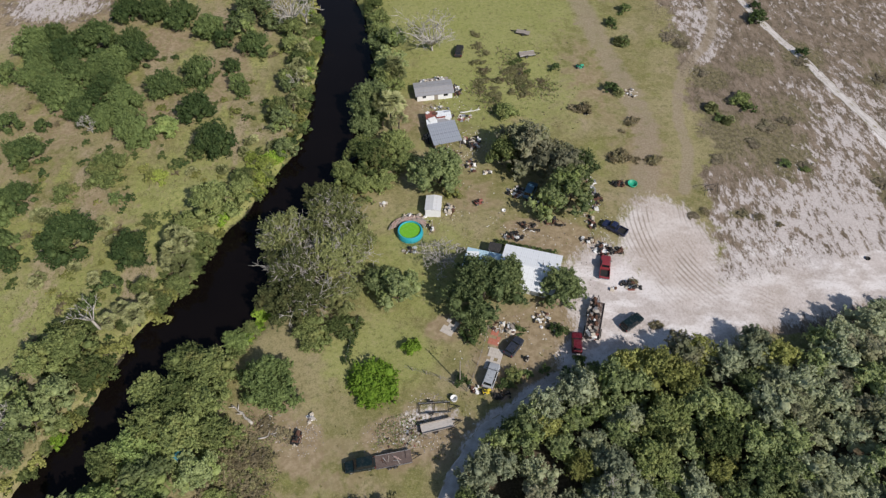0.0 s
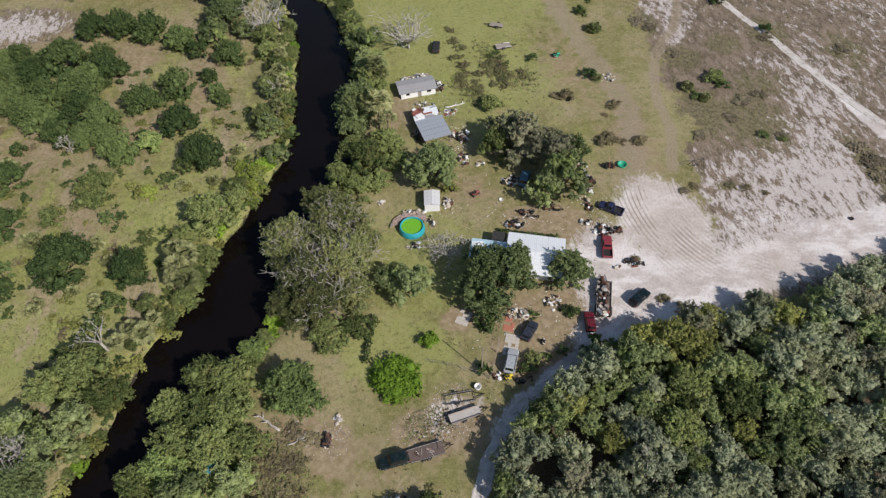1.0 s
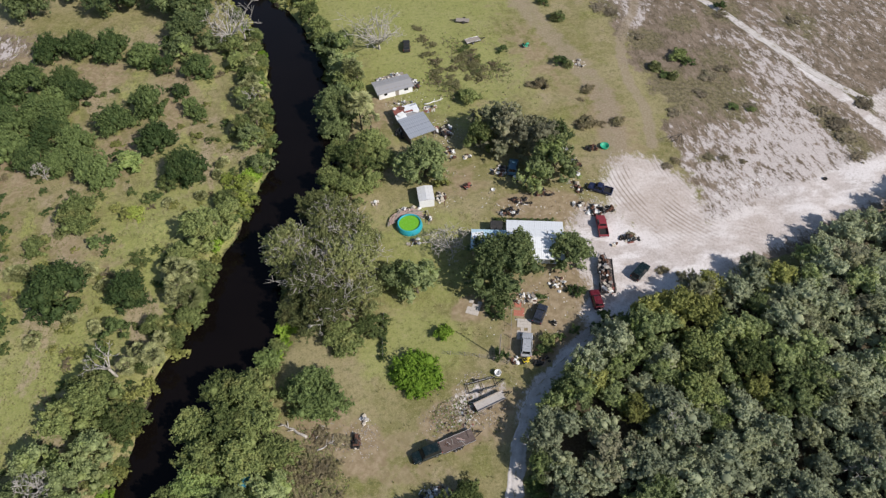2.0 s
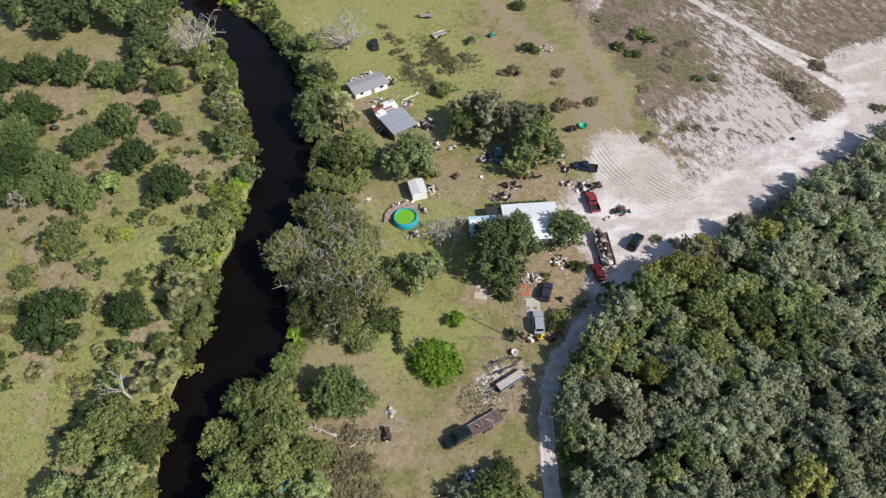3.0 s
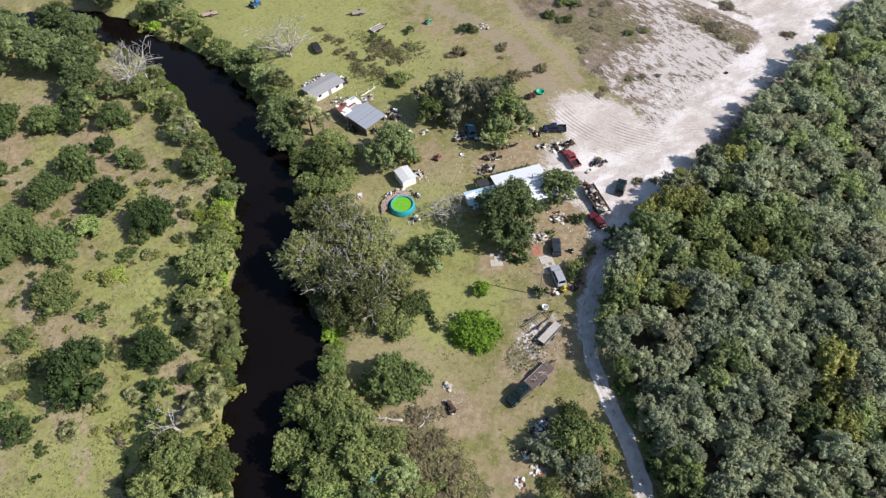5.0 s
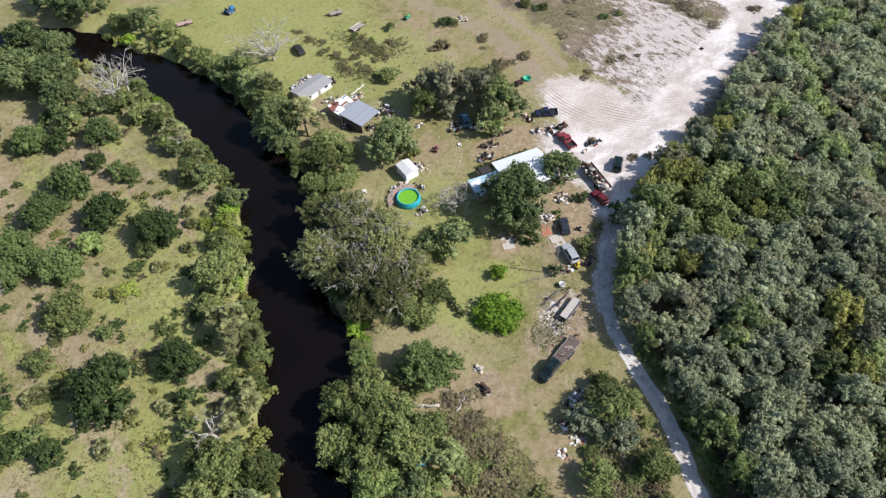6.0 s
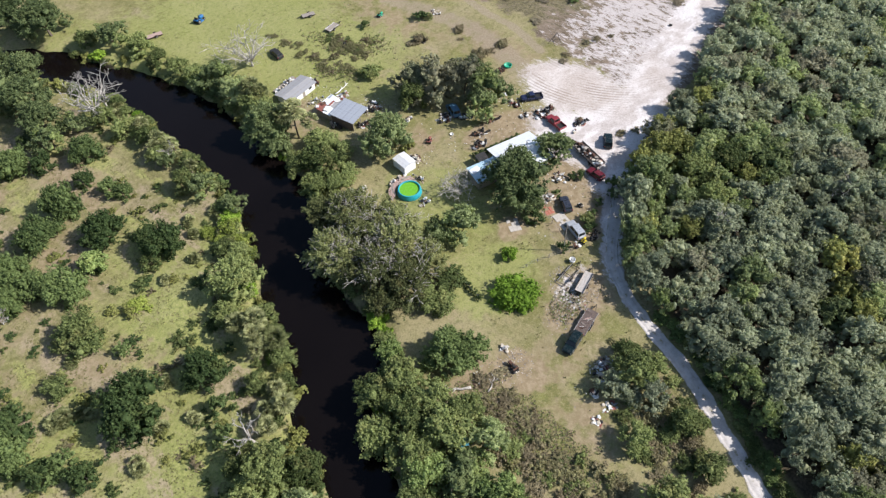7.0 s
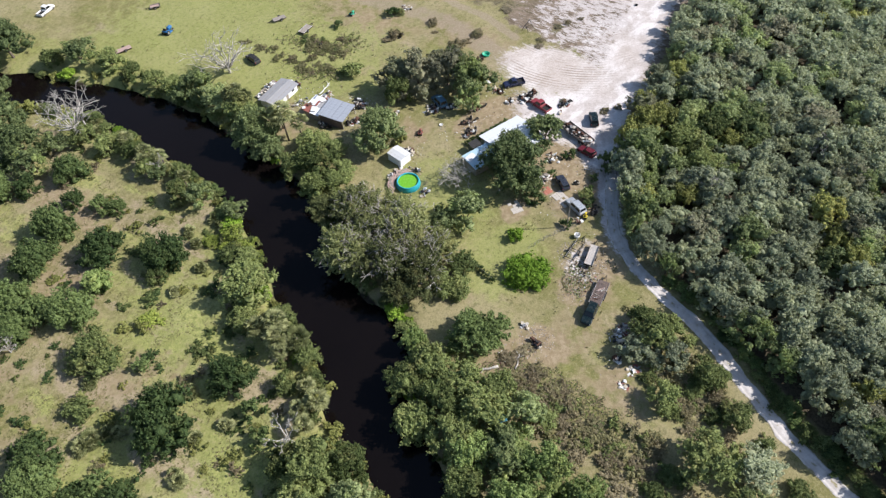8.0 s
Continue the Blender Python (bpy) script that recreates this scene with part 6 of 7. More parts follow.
def wall_shell(parent, long, deep, high, material, openings=()):
    """Four walls with thickness; openings (side, middle, width, sill, head) go through them."""
    for side, (w, px, py, turn) in enumerate(((long, 0, -deep / 2, 0), (long, 0, deep / 2, 180), (deep - 0.24, -long / 2 + 0.06, 0, -90), (deep - 0.24, long / 2 - 0.06, 0, 90))):
        bm = bmesh.new()
        mine = sorted(o[1:] for o in openings if o[0] == side)
        left = -w / 2
        for mid, wide, sill, head in mine:
            add_box(bm, (mid - wide / 2 - left, 0.12, high), ((left + mid - wide / 2) / 2, 0, high / 2))
            if sill > 0.05:
                add_box(bm, (wide, 0.12, sill), (mid, 0, sill / 2))
            add_box(bm, (wide, 0.12, high - head), (mid, 0, (high + head) / 2))
            left = mid + wide / 2
        add_box(bm, (w / 2 - left, 0.12, high), ((left + w / 2) / 2, 0, high / 2))
        holder = part("wall", bm, material, parent, m=pose(px, py + (0.06 if side == 0 else -0.06 if side == 1 else 0), 0, 0, 0, turn))
        for mid, wide, sill, head in mine:
            if sill > 0.05:
                part("window", box((wide - 0.02, 0.03, head - sill - 0.02), (mid, 0.02, (sill + head) / 2), bevel=0), GLASS, holder)
                part("window_frame", box((wide + 0.14, 0.05, 0.07), (mid, -0.085, sill - 0.04), bevel=0.01), WHITE, holder)
            else:
                part("door", box((wide - 0.03, 0.04, head - 0.03), (mid, 0.0, head / 2), bevel=0.01), WOOD, holder)


def building(name, x, y, heading, label, category="house"):
    return thing(name, pose(x, y, at_ground(x, y), 0, 0, heading), label, category)


def gable(parent, long, deep, eave, rise, material, over=0.35, panels=8, at=(0, 0), fill=None):
    """A ridged roof, its ridge along x."""
    half = deep / 2 + over
    slope, tilt = math.hypot(half, rise), math.degrees(math.atan2(rise, half))
    for s in (-1, 1):
        roof_slope(parent, long + 2 * over, slope, (at[0], at[1] + s * half / 2, eave + rise / 2 - over * rise / half + 0.03), -s * tilt, material, panels=panels)
    part("ridge_cap", box((long + 2 * over, 0.30, 0.05), (at[0], at[1], eave + rise - over * rise / half + 0.09), bevel=0.015), material, parent)
    for s in (-1, 1):
        xx = at[0] + s * long / 2
        verts = [(xx - 0.06, at[1] - deep / 2, eave), (xx - 0.06, at[1] + deep / 2, eave), (xx - 0.06, at[1], eave + rise * 0.92), (xx + 0.06, at[1] - deep / 2, eave), (xx + 0.06, at[1] + deep / 2, eave), (xx + 0.06, at[1], eave + rise * 0.92)]
        child("gable_wall", mesh_of("gable_wall", verts, [(0, 1, 2), (5, 4, 3), (0, 3, 4, 1), (1, 4, 5, 2), (2, 5, 3, 0)], fill or WALL_WHITE), parent)


house = building("house", 11.9, 72.7, -16, "single-storey house under a bright white metal roof")
wall_shell(house, 8.8, 7.4, 2.4, WALL_WHITE, [(0, -3.0, 0.95, 0.0, 2.05), (0, 0.8, 1.2, 0.9, 2.0), (1, -2.6, 1.2, 0.9, 2.0), (1, 2.2, 1.2, 0.9, 2.0), (2, 0.5, 1.1, 0.9, 2.0), (3, -1.0, 1.1, 0.9, 2.0)])
gable(house, 8.8, 7.4, 2.4, 0.7, ROOF_WHITE, 0.85, 10)
part("chimney_pipe", box((0.22, 0.22, 0.7), (2.2, 0.9, 3.35), bevel=0.03), STEEL, house)
annex = building("house_annex", 3.9, 74.6, -16, "low side wing under pale blue patched roofing", "house")
wall_shell(annex, 6.4, 4.0, 2.1, WALL_TAN, [(0, 0.5, 1.0, 0.9, 1.8), (2, 0.0, 0.9, 0.0, 1.95)])
roof_slope(annex, 7.0, 4.6, (0, 0, 2.36), 5, ROOF_SKY, panels=7)
for px, py, turn, long, deep in ((-2.2, 0.9, 12, 2.2, 1.4), (-0.6, -1.2, -18, 1.8, 1.1), (1.2, 0.6, 6, 2.0, 1.3)):
    part("loose_panel", box((long, deep, 0.03), (px, py, 2.46 + 0.087 * py), turn, 0, (5, 0)), ROOF_WHITE, annex)
porch = building("carport", 6.1, 78.0, -16, "small dark open lean-to beside the house", "lean-to")
for px in (-0.9, 0.9):
    for py in (-0.8, 0.8):
        part("post", box((0.1, 0.1, 2.0), (px, py, 1.0)), WOOD, porch)
roof_slope(porch, 2.3, 2.1, (0, 0, 2.04), 4, plain("black_roll_roofing", (0.03, 0.03, 0.03), 0.9), panels=2)

mobile = building("mobile_home", -5.6, 124.9, 9, "narrow white mobile home with a pale grey metal roof")
wall_shell(mobile, 8.0, 4.2, 1.75, WALL_WHITE, [(0, -2.4, 0.8, 0.75, 1.4), (0, 0.3, 0.85, 0.0, 1.65), (0, 2.5, 1.0, 0.75, 1.4), (1, 0.5, 0.9, 0.0, 1.65), (3, 0.0, 0.9, 0.75, 1.4)])
gable(mobile, 8.0, 4.2, 1.75, 0.34, ROOF_PALE, 0.42, 9)
deck = thing("deck", pose(-5.4, 128.7, at_ground(-5.4, 128.7), 0, 0, 9), "pale board deck cluttered with boxes", "deck")
for k in range(12):
    part("deck_board", box((6.6, 0.23, 0.05), (0, (k - 5.5) * 0.25, 0.45), bevel=0.008), WOOD, deck)
for px in (-3.0, 0, 3.0):
    for py in (-1.2, 1.2):
        part("post", box((0.12, 0.12, 0.42), (px, py, 0.21)), WOOD, deck)

barn = building("open_shed", -3.1, 108.9, 15, "open-sided shed with a grey metal lean-to roof", "shed")
for px in (-2.7, 0, 2.7):
    for py, hh in ((-2.8, 2.1), (2.8, 2.55)):
        part("post", box((0.14, 0.14, hh), (px, py, hh / 2)), WOOD, barn)
part("beam", box((6.0, 0.12, 0.2), (0, -2.8, 2.2)), WOOD, barn)
part("beam", box((6.0, 0.12, 0.2), (0, 2.8, 2.62)), WOOD, barn)
part("back_wall", box((0.1, 5.4, 2.1), (-2.78, 0, 1.05)), BROWN_DECK, barn)
roof_slope(barn, 6.1, 6.2, (0, 0, 2.55), 4.6, ROOF_BLUE, panels=7)
lean = building("patched_shed", -4.2, 113.8, 9, "small shed patched with red and white roofing", "shed")
wall_shell(lean, 5.0, 4.0, 2.0, WALL_TAN, [(2, 0.0, 1.6, 0.0, 1.9)])
roof_slope(lean, 3.2, 2.5, (1.1, 1.0, 2.26), 5, ROOF_WHITE, panels=3)
roof_slope(lean, 2.3, 2.5, (-1.7, 1.2, 2.22), 5, ROOF_RUST, panels=3)
roof_slope(lean, 2.4, 2.3, (-1.7, -1.1, 2.08), 5, ROOF_WHITE, panels=3)
roof_slope(lean, 3.1, 2.3, (1.0, -1.3, 2.06), 5, ROOF_PALE, panels=3)
for px, py, turn, long, deep, paint in [(-1.5, -0.2, 22, 1.7, 1.2, WHITE), (-0.7, 1.5, -15, 1.1, 0.8, RUST), (0.4, 0.1, 8, 1.9, 0.5, ROOF_RUST), (1.8, -0.4, -30, 1.2, 0.8, WHITE), (-2.3, 1.9, 40, 0.9, 0.7, WHITE), (2.0, 1.7, 12, 1.4, 0.4, ROOF_BLUE)]:
    part("loose_panel", box((long, deep, 0.03), (px, py, 2.36 + 0.09 * py), turn, 0, (3, 4)), paint, lean)

small = building("white_shed", -5.2, 89.2, -4, "small white metal garden shed with a ridged roof", "shed")
wall_shell(small, 2.9, 3.7, 1.85, WALL_WHITE, [(3, 0.0, 1.3, 0.0, 1.75)])
for s in (-1, 1):
    roof_slope(small, 3.95, 1.62, (s * 0.76, 0, 2.10), -10 if s > 0 else 10, sheet_metal("shed_roof", (0.66, 0.67, 0.68), (0.4, 0.39, 0.37), 0.4, 0.6, 0.1) if s < 0 else bpy.data.materials["shed_roof"], turn=-90 if s > 0 else -90, panels=4)


# ---- pool ----
def ring_mesh(name, profile, material, sides=40, smooth=True):
    """A turned shape from (radius, height) pairs."""
    verts = [(r * math.cos(2 * math.pi * k / sides), r * math.sin(2 * math.pi * k / sides), z) for r, z in profile for k in range(sides)]
    faces = [(j * sides + k, j * sides + (k + 1) % sides, (j + 1) * sides + (k + 1) % sides, (j + 1) * sides + k) for j in range(len(profile) - 1) for k in range(sides)]
    return mesh_of(name, verts, faces, material, smooth)


pool = thing("swimming_pool", pose(-9.6, 83.2, at_ground(-9.6, 83.2)), "round turquoise inflatable pool full of bright green water", "pool")
child("wall", ring_mesh("wall", [(2.46, 0.0), (2.52, 0.3), (2.44, 0.75), (2.30, 1.08)], TEAL), pool)
child("rim", ring_mesh("rim", [(2.32, 1.08), (2.30, 1.20), (2.18, 1.26), (2.04, 1.20), (1.99, 1.08), (2.02, 1.0)], TEAL), pool)
child("liner", ring_mesh("liner", [(2.02, 1.02), (2.10, 0.6), (2.15, 0.06), (0.01, 0.05)], TEAL_DARK), pool)
child("water", disc_mesh("water", 2.03, 0.06, POOL_WATER, 40, 0), pool, pose(0, 0, 0.92), "bright algae green water")


def pool_deck():
    deck = thing("pool_deck", pose(-9.6, 83.2, at_ground(-9.6, 83.2)), "curved faded wooden walkway round the pool", "deck")
    for row, r in enumerate((2.95, 3.3, 3.65, 4.0)):
        for k in range(7):
            a = 32 + k * 19 + row * 6
            part("deck_board", box((1.15, 0.30, 0.06), (r * math.cos(radians(a)), r * math.sin(radians(a)), 0.55 + 0.015 * ((k + row) % 3)), a + 90 + 7 * math.sin(k * 2.1 + row), 0.01), WOOD_PINK if (k + row) % 3 else WOOD, deck)
    for a in (25, 60, 95, 130, 160):
        part("post", box((0.12, 0.12, 0.56), (3.6 * math.cos(radians(a)), 3.6 * math.sin(radians(a)), 0.28)), WOOD, deck)


pool_deck()


# ---- loose scrap ----
def scrap_meshes():
    kit = {}

    def keep(name, bm, material):
        me = bpy.data.meshes.new(name)
        bm.to_mesh(me)
        bm.free()
        me.materials.append(material)
        kit.setdefault(name, []).append(me)

    for m in (WOOD, WOOD_PINK, WHITE, RUST):
        keep("board", box((1.6, 0.16, 0.05), (0, 0, 0.03), bevel=0.008), m)
    for m in (WHITE, CREAM, BLACK, STEEL, RUST, CONCRETE, WOOD):
        bm = box((0.62, 0.46, 0.42), (0, 0, 0.21), bevel=0.03)
        add_box(bm, (0.66, 0.50, 0.06), (0, 0, 0.44), bevel=0.01)
        keep("crate", bm, m)
    for m in (WHITE, ROOF_GREY, ROOF_RUST):
        verts, faces = corrugated(1.4, 0.9)
        me = mesh_of("metal_sheet", verts, faces, m)
        kit.setdefault("metal_sheet", []).append(me)
    for m in (RUST, DARK_STEEL, WHITE, BLACK):
        kit.setdefault("barrel", []).append(ring_mesh("barrel", [(0.01, 0.02), (0.27, 0.0), (0.29, 0.05), (0.28, 0.28), (0.30, 0.30), (0.28, 0.32), (0.28, 0.58), (0.30, 0.60), (0.28, 0.62), (0.29, 0.85), (0.26, 0.86), (0.01, 0.84)], m, 14))
    kit["tyre"] = [ring_mesh("tyre", [(0.18, 0.03), (0.30, 0.0), (0.36, 0.05), (0.36, 0.17), (0.30, 0.22), (0.18, 0.19), (0.18, 0.03)], RUBBER, 16)]
    for m in (WHITE, CREAM, BLACK):
        bm = bmesh.new()
        bmesh.ops.create_icosphere(bm, subdivisions=2, radius=0.4)
        for v in bm.verts:
            v.co.z *= 0.42
            v.co *= 1 + 0.5 * noise.noise(v.co * 5)
            v.co.z += 0.12
        keep("bag", bm, m)
    for m in (DARK_STEEL, RUST, STEEL):
        v, f = tubes([[((-1.0, 0, 0.05), 0.04), ((0, 0.05, 0.08), 0.04), ((1.0, 0, 0.05), 0.04)]], 6)
        kit.setdefault("pipe", []).append(mesh_of("pipe", v, f, m))
    for m in (WHITE, CREAM, BLACK):
        bm = box((0.5, 0.5, 0.06), (0, 0, 0.44), bevel=0.02)
        add_box(bm, (0.06, 0.5, 0.5), (-0.24, 0, 0.7), bevel=0.02)
        for sx in (-0.2, 0.2):
            for sy in (-0.2, 0.2):
                add_box(bm, (0.05, 0.05, 0.44), (sx, sy, 0.22))
        keep("chair", bm, m)
    for m in (DARK_STEEL, RUST, BLACK):
        bm = box((0.9, 0.5, 0.35), (0, 0, 0.35), bevel=0.06)
        add_box(bm, (0.35, 0.34, 0.35), (0.1, 0, 0.65), bevel=0.05)
        add_box(bm, (1.1, 0.08, 0.08), (0, 0.3, 0.22), bevel=0.02)
        keep("engine", bm, m)
    return kit


KIT = scrap_meshes()
SCRAP = random.Random(77)


def scrap_pile(x, y, rx, ry, count, label, turn=0.0, heap=0.25, only=None, z=None, size=1.0):
    """A heap of odd pieces, each a part of its own, denser and higher towards the middle."""
    base = at_ground(x, y) if z is None else z
    pile = thing("scrap_pile", pose(x, y, base, 0, 0, turn), label, "scrap pile", "heaps of scrap")
    names = only or ["board", "crate", "metal_sheet", "barrel", "tyre", "bag", "pipe", "chair", "engine"]
    for _ in range(int(count * 2.3)):
        a, r = SCRAP.uniform(0, 2 * math.pi), math.sqrt(SCRAP.uniform(0, 1))
        px, py = rx * r * math.cos(a), ry * r * math.sin(a)
        name = SCRAP.choice(names)
        lying = name in ("barrel",) and SCRAP.random() < 0.5
        m = pose(px, py, SCRAP.uniform(0, heap) * (1 - r) + (0.3 if lying else 0), 90 if lying else SCRAP.uniform(-9, 9), SCRAP.uniform(-9, 9), SCRAP.uniform(0, 360))
        child(name, SCRAP.choice(KIT[name]), pile, m @ Matrix.Scale(size * SCRAP.uniform(0.4, 1.05), 4))
    return pile


# scrap by the sand yard and round the house
scrap_pile(26.2, 78.6, 2.0, 1.6, 24, "tangle of engines, tyres and metal scrap")
scrap_pile(28.8, 78.2, 1.0, 0.9, 9, "rusty engine parts on sand", only=["engine", "tyre", "pipe"])
scrap_pile(24.8, 85.6, 0.8, 2.4, 15, "white and grey household junk beside the yard", 15)
scrap_pile(23.6, 81.0, 1.4, 1.0, 8, "white chairs and metal junk under a tree", only=["chair", "board", "crate", "pipe"])
scrap_pile(25.4, 89.6, 1.6, 1.2, 9, "pale panels and boards at the field edge", only=["board", "metal_sheet", "crate"])
scrap_pile(29.8, 70.6, 2.2, 0.6, 16, "row of small scrap pieces on sand", -18)
scrap_pile(26.6, 69.9, 0.5, 0.4, 4, "few pieces of litter on sand", only=["bag", "crate"])
scrap_pile(31.8, 95.6, 1.6, 0.9, 10, "dark machine parts at the yard's edge", only=["engine", "tyre", "pipe", "barrel"])
scrap_pile(22.3, 64.2, 1.0, 3.2, 44, "scrap metal and engines heaped on a flatbed", -16, 0.7, ["engine", "pipe", "board", "tyre", "crate"], 0.9)
scrap_pile(21.5, 60.4, 0.8, 1.2, 12, "white boxes and bags heaped on a flatbed", -16, 0.4, ["crate", "bag", "metal_sheet"], 0.9, 1.25)
scrap_pile(9.6, 82.2, 2.0, 0.9, 20, "bicycles, pipes and white junk behind the house", -12)
scrap_pile(13.0, 84.6, 2.4, 0.9, 16, "dark branches and machine parts on bare soil", -25, only=["pipe", "engine", "board", "tyre"])
scrap_pile(11.4, 93.6, 2.0, 1.6, 22, "household junk round the old blue van")
scrap_pile(14.6, 90.6, 2.4, 0.9, 12, "small junk in the shade of trees", -20)
scrap_pile(-2.2, 89.2, 1.0, 1.8, 18, "white bags and boxes beside the garden shed", only=["bag", "crate", "board", "chair"])
scrap_pile(-9.0, 87.4, 2.4, 0.8, 14, "boards and chairs stacked at the pool", only=["board", "chair", "crate", "bag"])
scrap_pile(-5.7, 84.6, 0.7, 1.4, 8, "folded chairs and poles beside the pool", only=["chair", "pipe", "board"])
scrap_pile(-9.4, 79.2, 1.4, 0.8, 7, "white boards lying by the pool", only=["board", "bag"])
scrap_pile(-15.2, 90.6, 0.7, 1.0, 6, "white plastic junk in the grass", only=["bag", "crate", "board"])
scrap_pile(-1.6, 105.0, 2.2, 0.9, 18, "junk spilling from the open shed", -16)
scrap_pile(1.6, 108.6, 1.0, 1.4, 9, "odd boxes beside the open shed")
scrap_pile(-3.0, 116.9, 1.8, 0.7, 12, "boards and panels behind the patched shed", only=["board", "metal_sheet", "crate"])
scrap_pile(-5.4, 128.7, 3.0, 1.4, 26, "white boxes and bags on a deck", 9, 0.2, ["crate", "bag", "chair", "metal_sheet"], 0.48)
scrap_pile(-0.2, 125.8, 1.0, 1.8, 14, "junk at the end of the mobile home")
scrap_pile(3.0, 107.0, 1.2, 1.0, 8, "white and dark machine parts in grass", only=["engine", "crate", "bag"])
scrap_pile(3.6, 108.2, 1.2, 1.8, 16, "pale boards and pots strewn beside the open shed")
scrap_pile(1.4, 116.6, 1.6, 1.0, 14, "boards and sheets leaning by the patched shed", 20, 0.3, ["board", "metal_sheet", "pipe", "bag"])
scrap_pile(-4.2, 119.4, 2.2, 0.9, 14, "brown boards and junk behind the sheds", 0, 0.3, ["board", "crate", "pipe", "chair"])
scrap_pile(-6.9, 109.6, 0.8, 1.8, 10, "junk along the shed's river side")
scrap_pile(26.2, 95.4, 0.9, 2.4, 16, "white household junk along the tree line", 0, 0.25, ["crate", "bag", "board", "metal_sheet"])
scrap_pile(26.8, 91.4, 1.0, 1.6, 12, "dark machine parts along the tree line", 0, 0.25, ["engine", "tyre", "pipe", "crate"])
scrap_pile(17.6, 85.8, 2.6, 1.0, 18, "dark machine parts heaped under the trees", -20, 0.3, ["engine", "tyre", "pipe", "board"])
scrap_pile(2.4, 101.4, 1.2, 2.2, 12, "scattered small junk on bare soil")
scrap_pile(5.6, 99.4, 0.8, 0.6, 5, "black and white bundle in the grass", only=["bag", "crate"])
scrap_pile(22.6, 104.2, 2.2, 1.0, 9, "pale junk under trees at the field edge")
scrap_pile(13.4, 63.8, 1.6, 1.8, 14, "small pots and junk on bare soil", only=["crate", "bag", "engine", "chair"], size=0.75)
scrap_pile(6.4, 62.4, 1.6, 1.2, 16, "red and white junk at the drive's end", only=["crate", "board", "barrel", "bag"], size=0.8)
scrap_pile(8.2, 61.6, 0.6, 0.8, 5, "white appliance and boxes near bushes", only=["crate", "bag"], size=1.3)
scrap_pile(10.4, 56.0, 0.5, 0.5, 4, "small engine and box on soil", only=["engine", "crate"])
scrap_pile(2.0, 50.3, 0.8, 0.6, 6, "dark bins by the silver car", only=["barrel", "tyre", "bag"])
scrap_pile(6.2, 49.4, 1.4, 0.6, 7, "low dark junk beside the lane", only=["tyre", "board", "engine"])
# scrap on the lower clearing
scrap_pile(-10.4, 39.05, 2.2, 0.7, 7, "grey boards and pipes lying on a trailer deck", 11, 0.05, ["board", "pipe"], 0.72, 0.8)
scrap_pile(-25.6, 42.2, 0.7, 0.7, 14, "dark heap of burnt metal and boxes", only=["engine", "crate", "pipe", "bag", "tyre"])
scrap_pile(-23.8, 45.6, 0.5, 0.9, 8, "pale rags and boards on bare ground", only=["board", "bag", "crate"])
scrap_pile(-9.0, 42.8, 3.8, 1.9, 34, "spread of pale rubble and rubbish in dry weeds", 20, 0.1, ["bag", "board", "pipe", "metal_sheet", "engine", "board"], size=0.42)
scrap_pile(-7.4, 45.2, 2.6, 1.2, 16, "spread of pale rubble and rubbish in dry weeds", 10, 0.1, ["bag", "board", "crate", "pipe"], size=0.38)
scrap_pile(-15.4, 32.3, 2.4, 1.0, 24, "pale rubble and boards near bushes", -10, 0.25, ["bag", "crate", "board", "metal_sheet"], size=0.8)
scrap_pile(-16.6, 30.8, 0.9, 0.8, 8, "white appliance and boxes beside bushes", only=["crate", "bag", "metal_sheet"], size=1.3)
scrap_pile(-20.2, 30.2, 0.5, 0.8, 7, "white and black machine in the shade", only=["engine", "crate", "bag"], size=1.1)
scrap_pile(-20.4, 27.2, 1.4, 1.0, 9, "bluish crumpled sheets under bushes", only=["metal_sheet", "bag"], size=0.7)
scrap_pile(-23.6, 27.2, 1.0, 0.8, 7, "pale sheets and rubble on bare soil", only=["metal_sheet", "bag"], size=0.8)
scrap_pile(-30.6, 45.6, 1.8, 0.7, 7, "pale fallen boards in dry brush", 35, 0.1, ["board"])
scrap_pile(38.8, 124.2, 1.8, 1.6, 14, "pale rubble heap beside a bush", only=["bag", "crate"], size=0.7)
scrap_pile(28.0, 117.6, 1.2, 0.8, 5, "pale debris in dry brush", only=["bag", "board"], size=0.7)
scrap_pile(14.4, 131.0, 0.9, 0.9, 5, "dark machine parts in dry brush", only=["engine", "tyre"])


